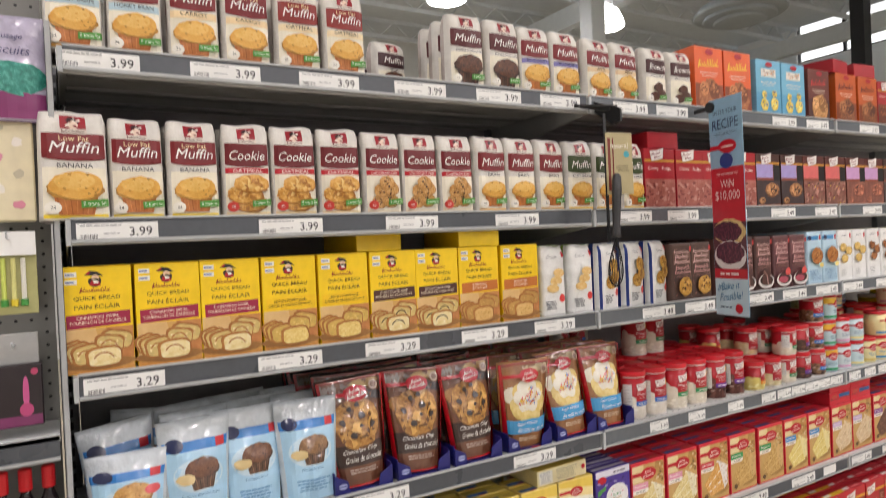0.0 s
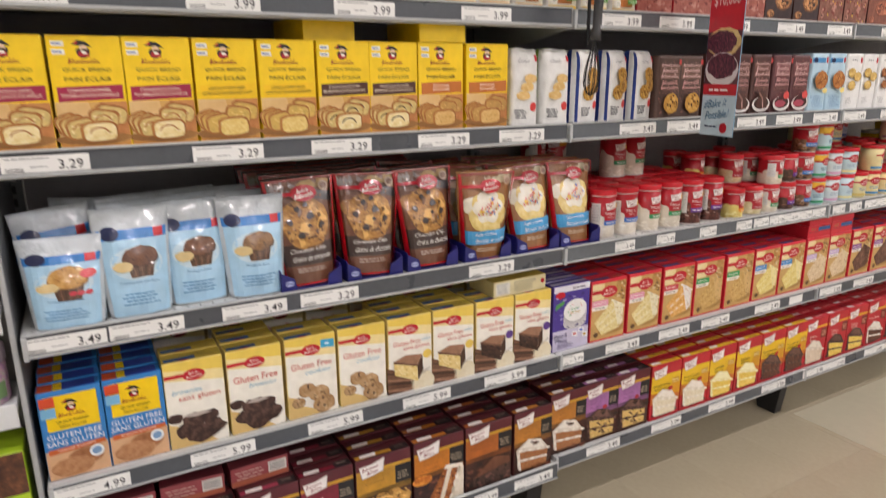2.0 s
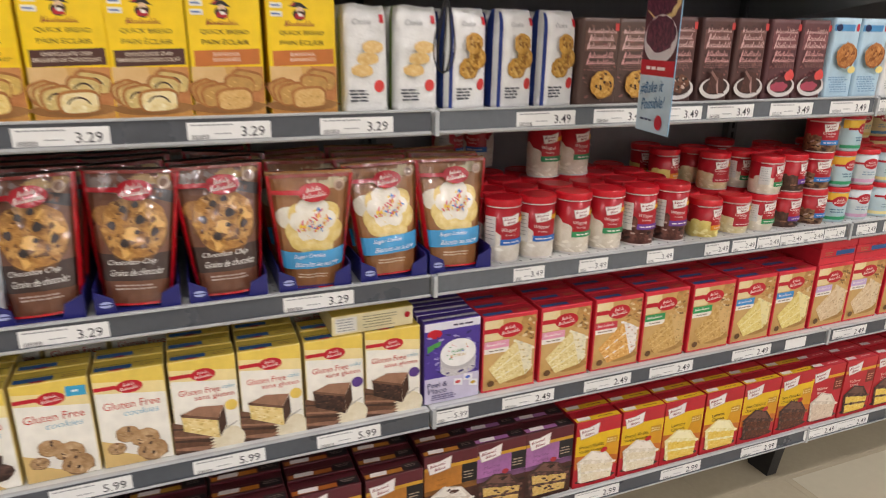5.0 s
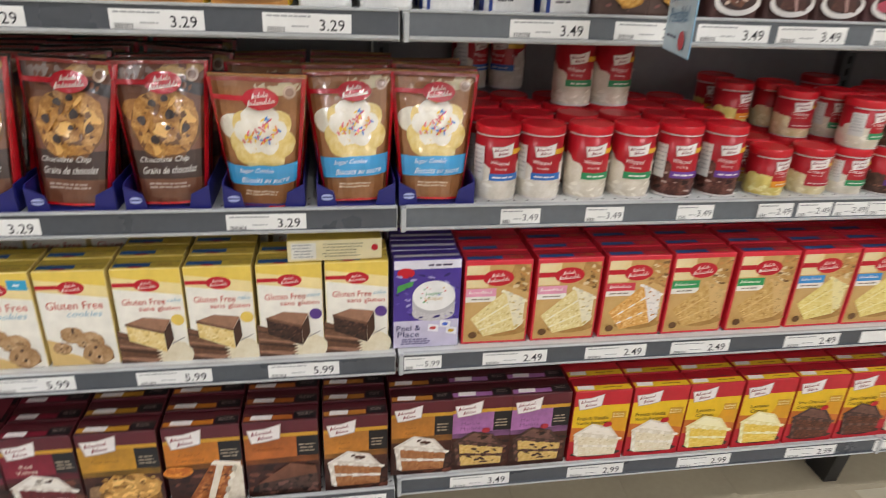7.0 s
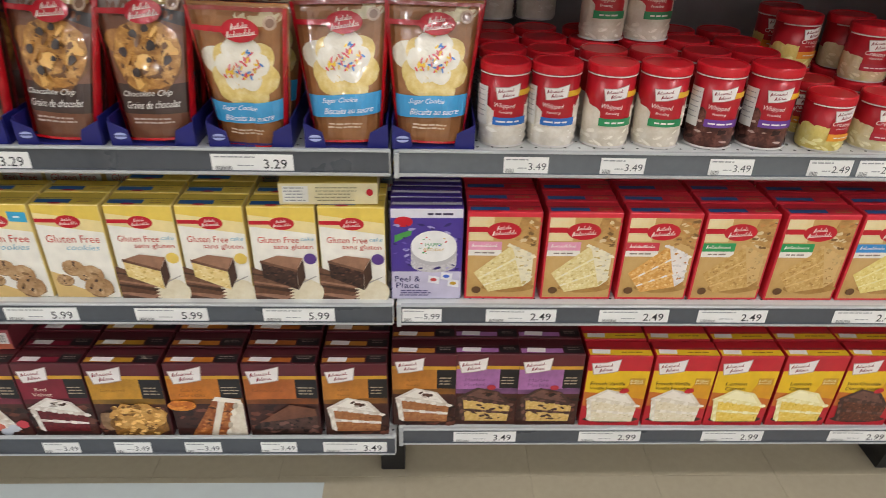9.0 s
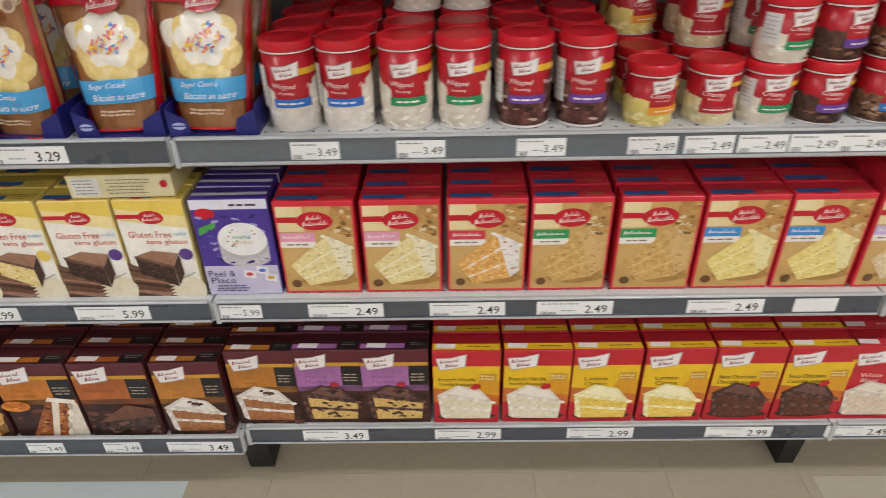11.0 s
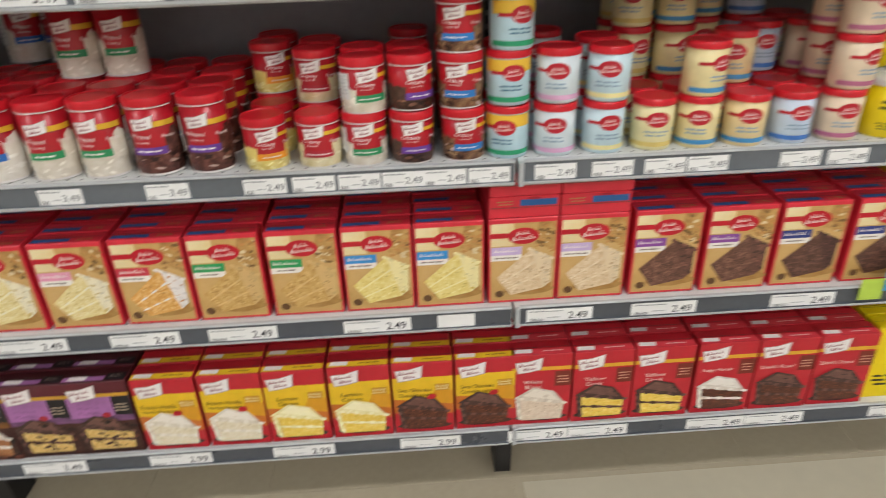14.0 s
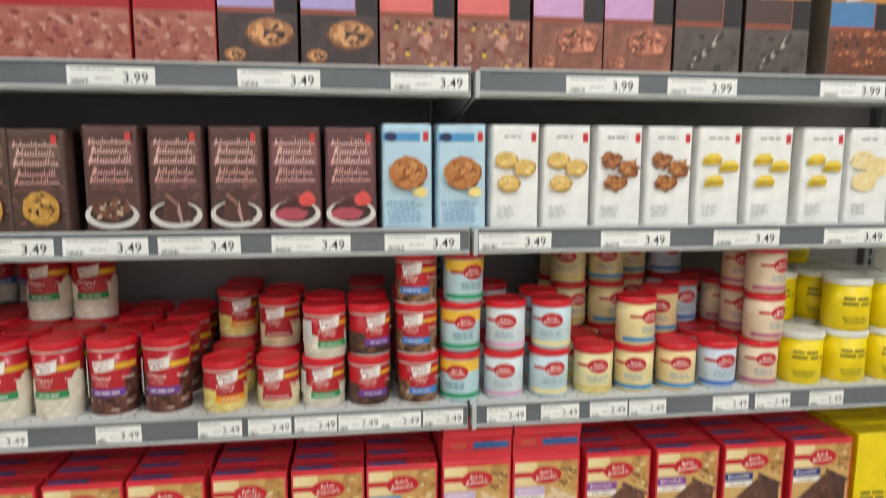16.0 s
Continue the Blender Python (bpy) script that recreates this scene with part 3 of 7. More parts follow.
def shelf(x0, x1, z, out=0.0):
    e = thing("shelf", "grey steel gondola shelf with a dark price rail", "shelf", "gondola shelves")
    bm = bmesh.new()
    block(bm, x0 + 0.003, x1 - 0.003, 0.006, DEPTH, z - 0.012, z)
    block(bm, x0 + 0.003, x1 - 0.003, 0.006, 0.016, z - 0.045, z - 0.012)
    part("deck", bm, DECK, e)
    for y in (0.12, 0.26, 0.4):
        solid("rib", x0 + 0.02, x1 - 0.02, y, y + 0.035, z - 0.018, z - 0.012, STEEL, e, 0.002)
    rail_mesh(x0 + 0.012, x1 - 0.005, z, "price_rail", e, RAIL_PALE if x0 > -1 and z > 0.8 else None, 0.007 if out else 0.0)
    for x in (x0 + 0.004, x1 - 0.007):
        bm = bmesh.new()
        vs = [bm.verts.new((xx, y, q)) for xx in (x, x + 0.003) for y, q in ((0.01, z - 0.012), (0.01, z - 0.045), (DEPTH, z - 0.11), (DEPTH, z - 0.012))]
        bm.faces.new(vs[3::-1]), bm.faces.new(vs[4:])
        for i in range(4):
            bm.faces.new((vs[i], vs[(i + 1) % 4], vs[4 + (i + 1) % 4], vs[4 + i]))
        part("bracket", bm, STEEL, e)
    solid("end_cap", x0 + 0.003, x0 + 0.012, -0.004, 0.006, z - 0.046, z + 0.001, RAIL_EDGE, e, 0.001)
    bm = bmesh.new()
    n = int((x1 - x0) / 0.0254)
    for k in range(n):
        for j in range(2):
            x, y = x0 + 0.02 + k * 0.0254, 0.03 + j * 0.03
            bmesh.ops.create_circle(bm, cap_ends=True, segments=6, radius=0.0028, matrix=Matrix.Translation((x, y, z + 0.0006)))
    tagged(part("perforated_strip", bm, BLACK, e, "rows of small punched holes"), kind="stuff")
    e.matrix_basis = pose(0, -out, 0)
    return e


for x0, x1 in BAYS:
    for z in LEVELS:
        low = x0 < -1 and z < 0.3
        shelf(x0, x1, z - (0.012 if low else 0), 0.018 if low else 0.0)
for x0, x1 in BAYS:
    tagged(solid("back_panel", x0 + 0.02, x1 - 0.02, DEPTH + 0.004, DEPTH + 0.02, 0.17, 1.86, BACK), "dark grey steel gondola back panel", "panel", "gondola back panels")
for x in (-1.275, 0.0, 1.22, 2.44):
    e = thing("upright", "slotted steel gondola upright on a black foot", "shelf upright", "gondola uprights")
    part("post", block(bmesh.new(), x - 0.018, x + 0.018, DEPTH - 0.02, DEPTH + 0.035, 0.0, 1.88, 0.002), UPRIGHT, e)
    bm = bmesh.new()
    for k in range(54):
        block(bm, x - 0.004, x + 0.004, DEPTH - 0.0215, DEPTH - 0.019, 0.2 + k * 0.031, 0.219 + k * 0.031)
    part("slot_column", bm, BLACK, e, "column of dark punched slots")
    bm = bmesh.new()
    vs = [bm.verts.new((xx, y, q)) for xx in ((x - 0.045, x + 0.012) if x < 1 else (x - 0.026, x + 0.014)) for y, q in ((0.082, 0.0), (0.06, 0.165), (0.2, 0.165), (0.16, 0.0))]
    bm.faces.new(vs[:4]), bm.faces.new(vs[7:3:-1])
    for i in range(4):
        bm.faces.new((vs[i], vs[4 + i], vs[4 + (i + 1) % 4], vs[(i + 1) % 4]))
    part("foot", bm, BLACK, e)
e = thing("bay_divider", "grey steel divider between two shelving bays", "divider")
solid("panel", -1.29, -1.279, 0.014, DEPTH, 0.1, 1.84, UPRIGHT, e)
solid("edge_trim", -1.289, -1.28, 0.006, 0.014, 0.0, 1.85, STEEL, e, 0.001)


# ---------------- packages ----------------
def flat_front(x, z, h):
    return (x, -h, z)


def carton(name, label, w, h, d, side, front, top, art, top_art=None, group=""):
    e = thing(name, label, "box", group)
    bm = block(bmesh.new(), -w / 2, w / 2, 0, d, 0, h, 0.0012)
    bm.normal_update()
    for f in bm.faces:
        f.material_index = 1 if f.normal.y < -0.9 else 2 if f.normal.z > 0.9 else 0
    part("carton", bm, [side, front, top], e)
    art.build(e, flat_front)
    T = top_art or Art()
    T.rect("top_flap", -w / 2 + 0.002, d * 0.5, w / 2 - 0.002, d * 0.5 + 0.0012, ink("5a4a40"))
    T.build(e, lambda x, z, q: (x, z, h + q))
    return e


def soft_surface(W, H, d, w0, w1, kind, seed, lean=0.0):
    def surf(x, z, q, side=-1):
        v, u = min(max(z / H, 0.0), 1.0), min(max(2 * x / W, -1.0), 1.0)
        if kind == "pouch":
            half = (d / 2 * (1 - v) ** 0.75 + 0.002) * math.sqrt(max(0.0, 1 - u ** 4)) + 0.011 * math.sin(math.pi * min(1, v * 1.05)) * (1 - u * u) + 0.001
        else:
            fold = 1 - 0.5 * max(0.0, (v - 0.86) / 0.14) ** 1.3
            half = d / 2 * fold * max(0.0, 1 - abs(u) ** 10) ** 0.35 + 0.004 * math.sin(math.pi * v) * (1 - u * u) + 0.0008
        if kind == "box":
            half = d / 2 * max(0.0, 1 - abs(u) ** 40) ** 0.3 + 0.0008
        k = noise.noise((x * 28 + seed * 3.1, z * 22 + seed, side * 2.0)) + 0.25 * noise.noise((x * 60, z * 50 + seed, 4.0))
        half += {"pouch": 0.0048, "box": 0.0007}.get(kind, 0.0034) * k * (1 - u ** 4)
        wide = w0 + (w1 - w0) * v ** 0.9
        if kind == "bag":
            wide *= 1 - 0.05 * max(0.0, (v - 0.88) / 0.12) ** 2
        rise = 0.0 if kind != "bag" else 0.006 * max(0.0, (v - 0.85) / 0.15) * noise.noise((x * 24 + seed, 3.0, seed * 1.7))
        return (x / W * wide, d / 2 + side * (half + q) + lean * z, z + rise)
    return surf


def soft_pack(name, label, category, W, H, d, w0, w1, kind, seed, front, back, art, group="", lean=0.0, body="bag"):
    e = thing(name, label, category, group)
    S = soft_surface(W, H, d, w0, w1, kind, seed, lean)
    nu, nv = 16, 20
    vs, fs, slots = [], [], []
    for side in (-1, 1):
        for j in range(nv + 1):
            for i in range(nu + 1):
                u = -math.cos(math.pi * i / nu)
                vs.append(S(u * W / 2, H * j / nv, 0, side))
    o = (nu + 1) * (nv + 1)
    for j in range(nv):
        for i in range(nu):
            a = j * (nu + 1) + i
            fs.append((a, a + 1, a + nu + 2, a + nu + 1))
            fs.append((o + a, o + a + nu + 1, o + a + nu + 2, o + a + 1))
            slots += [0, 1]
    for j in range(nv):
        a, b = j * (nu + 1), j * (nu + 1) + nu
        fs += [(a, a + nu + 1, o + a + nu + 1, o + a), (b, o + b, o + b + nu + 1, b + nu + 1)]
        slots += [1, 1]
    for i in range(nu):
        a, b = i, nv * (nu + 1) + i
        fs += [(a, o + a, o + a + 1, a + 1), (b, b + 1, o + b + 1, o + b)]
        slots += [1, 1]
    mesh_part(body, vs, fs, [front, back], e, slots, smooth=True)
    art.build(e, S, 0.0008, 0.00022, body == "pouch")
    return e


def tub(name, label, r, h, wrap, lid, art, group="", foot=None, split=0.0, q=0.013):
    e = thing(name, label, "can", group)
    vs, fs = lathe([(r * .93, 0.0), (r * .97, 0.003), (r * .97, h * .04), (r, h * .055), (r, h * (split or .5)), (r, h - q)], 36)
    slots = [1] * 144 + [0] * 36 + [1, 0] if foot else None
    mesh_part("tub_body", vs, fs, [wrap, foot or wrap], e, slots, smooth=True)
    vs, fs = lathe([(r * 1.0, h - q), (r * 1.045, h - q + 0.001), (r * 1.05, h - 0.006), (r * 1.035, h - .002), (r * .99, h), (r * .93, h), (r * .9, h - 0.002), (0.004, h - 0.002)], 36)
    mesh_part("lid", vs, fs, [lid], e, label="snap-on plastic lid")
    art.build(e, lambda x, z, k: ((r + k) * math.sin(x / r), -(r + k) * math.cos(x / r), z), 0.0006)
    return e


def lay(make, spots):
    """Builds one package and copies it to every pose in spots."""
    first = make()
    first.matrix_basis = spots[0]
    for m in spots[1:]:
        copy_thing(first, m)


RND = random.Random(7)


def rows_back(xc, z, d, n, y0=0.022, gap=0.005, wob=0.8, skip=0):
    out = []
    for k in range(skip, n):
        out.append(pose(xc + RND.uniform(-.0015, .0015), y0 + k * (d + gap) + RND.uniform(0, .002) + 0.004, z + 0.0008, 0, 0, RND.uniform(-wob, wob)))
    return out


L1, L2, L3, L4, L5, L6 = LEVELS

# --- flour-mix bags: muffin, cookie, brownie ---
CRM, MAR = ink("f1ead6"), ink("7d1f24")


def mix_bag(word, top_line, flavour, band, pic, trim, w=0.098, h=0.178, d=0.055, seed=1, flav_bg=None):
    A = Art(12)
    W, x = w, w / 2 - 0.005
    A.rect("front_print", -x, 0.004, x, h * .48, CRM)
    A.rect("front_print", -x, 0.004, x, h * .055, ink(trim))
    A.rect("front_print", -x, h * .57, x, h * .79, band)
    A.ell("front_print", 0, h * .57, x, h * .03, band, 18)
    if word == "Cookie":
        A.rect("front_print", -x, h * .47, x, h * .53, ink("b8202c"))
    if flav_bg:
        A.rect("front_print", -x, h * .45, x, h * .525, ink(flav_bg))
    A.rect("logo", -w * .19, h * .8, w * .19, h * .955, ink("98202c"))
    A.ell("logo", 0, h * .905, w * .1, h * .035, ink("2f2224"), 14)
    A.ell("logo", 0, h * .868, w * .075, h * .042, ink("e6cdbb"), 14)
    A.crumbs("logo", (-w * .1, h * .84), (w * .1, h * .84), (w * .1, h * .94), (-w * .1, h * .94), (ink("3a2a2c"), ink("efe0d4"), ink("7a2a30")), 9, w * .02, 3)
    A.rect("logo", -w * .2, h * .785, w * .2, h * .83, ink("ddd2c8"))
    A.scrawl("logo", 0, h * .808, w * .34, h * .03, ink("5a2a2c"), 4, 0)
    if top_line:
        A.text("lettering", top_line, 0, h * .74, ink("f3d9a8"), h * .045, w * .56)
    A.text("lettering", word, 0, h * .66, ink("f6f0ea"), h * .1, w * .74, 0.25)
    A.text("lettering", flavour, 0, h * .495, TEXTB if word != "Cookie" else ink("f2e2da"), h * .042, min(w * .7, w * .1 * len(flavour)))
    if pic == "muffin":
        pic_muffin(A, 0, h * .265, w * .68, food("d69a3c", "dfa84a", "e6b45a"), food("b4662a", "bd7236", "c67e44"), food("e0ae52", "e6b860", "ecc470", 140))
    elif pic == "choc":
        pic_muffin(A, 0, h * .265, w * .68, food("3f2418", "5a3522", "75472f"), food("3a2015", "4a2c1c", "5e3a27"))
    elif pic == "oat":
        for k, (a, b) in enumerate(((.02, .16), (-.08, .25), (.06, .36))):
            pic_cookie(A, a * w, b * h, w * .36, food("b5742a", "dba24a", "f0cc80", 110), food("a8682a", "b87c38", "c98c44"), 6, k + 3, .5)
    elif pic == "chip":
        for k, (a, b) in enumerate(((-.14, .16), (.14, .17), (-.1, .29), (.14, .31), (.02, .38))):
            pic_cookie(A, a * w, b * h, w * .2, food("b9803f", "cf9a57", "dfb478", 160), ink("3a2016"), 7, k + 9, .8)
    elif pic == "brownie":
        for k, (a, b) in enumerate(((-.14, .16), (.16, .2), (0, .31))):
            A.ell("picture", a * w, b * h, w * .22, h * .08, food("3b1f16", "4d2a1d", "6a3d2a"), 12, 0.15, k)
    A.quad("claim_label", (w * .06, h * .11), (w * .46, h * .125), (w * .46, h * .195), (w * .06, h * .175), ink("4f9a3c"))
    A.text("claim_label", "0 trans fat", w * .26, h * .152, ink("eaf2e2"), h * .036, w * .34, 0.0, .04)
    A.ell("front_print", -w * .33, h * .115, w * .12, h * .055, ink("f4efe3" if word != "Cookie" else "c8382c"), 16)
    A.text("badge", "60" if word == "Cookie" else "24", -w * .33, h * .115, TEXTB if word != "Cookie" else ink("f4e4dc"), h * .03)
    return soft_pack("baking_mix_bag", f"white paper bag of {word.lower()} mix with a dark red band", "bag", W, h, d, w, w * .95, "bag", seed, paper("e0dcd4"), paper("c4b8b0"), A, "baking mix bags")


def bags(z, xs, w, h, n, back=True, **kw):
    spots = []
    for x in xs:
        spots += rows_back(x + w / 2, z, 0.055, n if back else 1, 0.02, 0.006, 3.5)
    lay(lambda: mix_bag(w=w, h=h, **kw), spots)


DKR = ink("6e1a20")
bags(L1, (-1.291, -1.186), .1, .19, 2, word="Muffin", top_line="Low Fat", flavour="HONEY BRAN", band=MAR, pic="muffin", trim="d9a24a", flav_bg="b9d3dc")
bags(L1, (-1.078, -.972), .1, .19, 2, word="Muffin", top_line="Low Fat", flavour="CARROT", band=MAR, pic="muffin", trim="e0913a", seed=2, flav_bg="f0d6a8")
bags(L1, (-.86, -.752), .1, .19, 2, word="Muffin", top_line="Low Fat", flavour="OATMEAL", band=ink("8d2a25"), pic="muffin", trim="e2a63c", seed=3, flav_bg="f0dcb4")
bags(L1, (-.428, -.312), .105, .185, 3, word="Muffin", top_line="", flavour="DOUBLE CHOCOLATE", band=ink("5b2024"), pic="choc", trim="6b3a20", seed=4)
bags(L1, (-.206, -.1), .1, .18, 3, word="Muffin", top_line="", flavour="BLUEBERRY", band=MAR, pic="muffin", trim="f0c53c", seed=5, flav_bg="7d78b4")
bags(L1, (.022, .13), .1, .175, 3, word="Muffin", top_line="", flavour="APPLE", band=MAR, pic="muffin", trim="c8202c", seed=6, flav_bg="e4c9a0")
bags(L1, (.257, .368), .1, .175, 3, word="Brownie", top_line="", flavour="CHOCOLATE", band=ink("43181a"), pic="brownie", trim="5a3220", seed=7)
lay(lambda: mix_bag("Muffin", "", "BRAN", ink("3f1a20"), "choc", "6b3a20", .1, .15, seed=8),
    [pose(x, y, L1 + .0008, 0, 0, 12) for x, y in ((-.61, .3), (-.53, .36), (-.45, .3), (-.5, .2))])
bags(L2, (-1.195, -1.092), .1, .195, 2, word="Muffin", top_line="Low Fat", flavour="BANANA", band=MAR, pic="muffin", trim="f2d43a", seed=9)
lay(lambda: mix_bag("Muffin", "Low Fat", "BANANA", MAR, "muffin", "f2d43a", .115, .2, seed=14), [pose(-1.252, .004, L2 + .0008, 0, 0, 5), pose(-1.245, .075, L2 + .0008, 0, 0, 2)])
bags(L2, (-.986, -.883, -.778), .1, .195, 2, word="Cookie", top_line="", flavour="OATMEAL", band=DKR, pic="oat", trim="f2d9a0", seed=10)
bags(L2, (-.67, -.571, -.47), .096, .195, 2, word="Cookie", top_line="", flavour="CHOCOLATE CHIP", band=DKR, pic="chip", trim="f2e3c4", seed=11)
bags(L2, (-.363, -.266, -.165), .094, .195, 2, word="Muffin", top_line="", flavour="BRAN", band=MAR, pic="muffin", trim="e9b45a", seed=12)
bags(L2, (-.064, .042, .145), .096, .195, 2, word="Muffin", top_line="", flavour="OAT BRAN", band=ink("3d4a25"), pic="muffin", trim="f2c63a", seed=13)

# --- quick bread cartons ---
YEL = ink("f4cd10")
KRAFT = food("c8964e", "d4a660", "deb472", 9)


def bread_figure(A, cx, cz, s):
    A.ell("logo", cx, cz - s * .12, s * .34, s * .3, ink("3a2a20"), 14, .1)
    A.quad("logo", (cx - s * .55, cz + s * .26), (cx + s * .45, cz + s * .16), (cx + s * .12, cz + s * .44), (cx - s * .25, cz + s * .5), ink("231f20"))
    A.quad("logo", (cx - s * .5, cz + s * .3), (cx - s * .3, cz + s * .3), (cx - s * .2, cz + s * .42), (cx - s * .3, cz + s * .46), ink("b51f2b"))
    A.ell("logo", cx + s * .02, cz + s * .1, s * .19, s * .17, ink("e2c1a0"), 12)
    A.ell("logo", cx + s * .04, cz + s * .0, s * .13, s * .06, ink("3a2418"), 10)
    A.quad("logo", (cx - s * .28, cz - s * .34), (cx + s * .28, cz - s * .36), (cx + s * .2, cz - s * .1), (cx - s * .2, cz - s * .08), ink("b51f2b"))
    A.quad("logo", (cx - s * .05, cz - s * .22), (cx + s * .2, cz - s * .2), (cx + s * .1, cz - s * .06), (cx - s * .1, cz - s * .06), ink("f0ece4"))
    A.scrawl("logo", cx, cz - s * .6, s * 1.5, s * .3, ink("9a3a22"), 6, 0)


def bread_box(lines, band, crumb, swirl=None, seed=1, w=.119, h=.2, d=.05):
    A = Art()
    x = w / 2 - .001
    A.rect("front_print", -x, .001, x, h * .43, KRAFT)
    A.quad("front_print", (-x, .001), (x * .2, .001), (-x * .1, h * .43), (-x, h * .43), food("cfa468", "dcb67c", "e4c48e", 9))
    A.quad("front_print", (w * .2, h * .1), (x, h * .06), (x, h * .43), (w * .1, h * .43), food("b06a34", "c4824a", "d09a5c", 14))
    A.quad("front_print", (-x, .001), (x, .001), (x, h * .12), (-x, h * .06), food("b87a3a", "cb9048", "d8a25c", 20))
    A.rect("front_print", -x, h * .42, x, h - .001, YEL)
    A.rect("front_print", -w * .46, h * .42, w * .46, h * .56, YEL)
    A.quad("front_print", (-w * .44, h * .42), (w * .46, h * .44), (w * .46, h * .57), (-w * .44, h * .55), ink(band))
    bread_figure(A, -w * .02, h * .875, w * .28)
    A.text("lettering", "QUICK BREAD", 0, h * .7, ink("3d2c12"), h * .042, w * .66)
    A.text("lettering", "PAIN ÉCLAIR", 0, h * .625, ink("3d2c12"), h * .05, w * .68)
    tcol = ink("f4e3cf") if band != "f2c514" else ink("3d2c12")
    for k, s in enumerate(lines):
        A.text("lettering", s, 0, h * (.523 - .045 * k), tcol, h * .03, w * .8 if k else w * .6, 0, .02)
    for k in range(2):
        A.rect("front_print", -w * .44, h * (.905 - .07 * k), -w * .27, h * (.95 - .07 * k), ink("e8e4d8"))
        A.bars("front_print", -w * .43, -w * .28, h * (.92 - .07 * k), ink("5474a8"), 1, h * .014)
    pic_loaf(A, -w * .02, h * .2, w * .96, crumb, food("8a5224", "a86c34", "bd8444", 45), swirl, seed)
    return carton("quick_bread_box", "yellow carton of quick bread mix with a loaf picture", w, h, d, YEL, YEL, YEL, A, None, "quick bread boxes")


CRUMB = food("dcc27c", "ecd9a0", "f4e8c4", 70)
for lines, band, crumb, swirl, xs, sd in (
        (("CINNAMON SWIRL", "TOURBILLON DE CANNELLE"), "a01f44", CRUMB, food("9a5b2c", "b0703c", "c08850"), (-1.285, -1.162, -1.042), 1),
        (("LEMON POPPY SEED", "CITRON ET GRAINES DE PAVOT"), "f2c514", food("d9b45e", "e5c878", "efda98", 190), None, (-.919, -.792), 2),
        (("CHOCOLATE CHIP", "BRISURES DE CHOCOLAT"), "4d2b22", CRUMB, ink("3c2418"), (-.67, -.551), 3),
        (("BANANA", "BANANES"), "c4702e", food("c99a52", "d8ad68", "e2bf80", 150), None, (-.429, -.298), 4)):
    spots = []
    for x in xs:
        spots += rows_back(x + .0605, L3, .05, 2)
    if sd == 2:
        spots += [pose(-.625, .06, L3 + .2015 + .05, -90, 0, 2)]
    if sd == 4:
        spots += [pose(-.36, .03, L3 + .2015 + .05, -90, 0, -3)]
    lay(lambda: bread_box(lines, band, crumb, swirl, sd), spots)

# --- cookie mix bags and folded-top cartons on the third shelf ---
def cookie_bag(side, pic, seed, w=.087, h=.19, d=.06):
    A = Art(12)
    for s in (-1, 1) if pic == "oat" else ():
        A.rect("gusset_stripe", min(s * w * .49, s * w * (.49 - .03)), h * .01, max(s * w * .49, s * w * (.49 - .03)), h * .97, paper(side))
    A.text("title", "Cookie", -w * .1, h * .85, GREY, h * .05, w * .4, .4)
    A.ell("front_print", w * .27, h * .25, w * .12, h * .06, ink("d8403c"), 14)
    A.rect("logo", w * .3, h * .84, w * .4, h * .92, ink("c8202c"))
    A.bars("lettering", -w * .4, w * .02, h * .2, ink("3f424c"), 4, h * .016, h * .032, seed)
    if pic == "sugar":
        for k in range(3):
            A.ell("picture", (k - 1) * w * .12, h * (.4 + k * .11), w * .25, h * .06, food("d8a95c", "e4bf7c", "eed49c", 130), 16, .08, k)
    else:
        for k, (a, b) in enumerate(((-.1, .42), (.12, .52), (.0, .66))):
            pic_cookie(A, a * w, b * h, w * .25, food("a8772c", "c69540", "d8b060", 170), food("8a5a20", "8a5a20", "a87430"), 8, k, .9)
    return soft_pack("cookie_mix_bag", "white folded bag of cookie mix with coloured gussets", "bag", w, h, d, w, w * .95, "bag", seed, paper("ebebe8"), paper(side), A, "cookie mix bags")


lay(lambda: cookie_bag("8fb04a", "sugar", 3), sum((rows_back(x, L3, .06, 2, .024, .012, 3) for x in (-.122, -.022)), []))
lay(lambda: cookie_bag("24408f", "oat", 4), [pose(x, .03 + j * .075, L3 + .0008, 0, 0, 13 - 4 * j) for x in (.088, .193, .293) for j in range(2)])


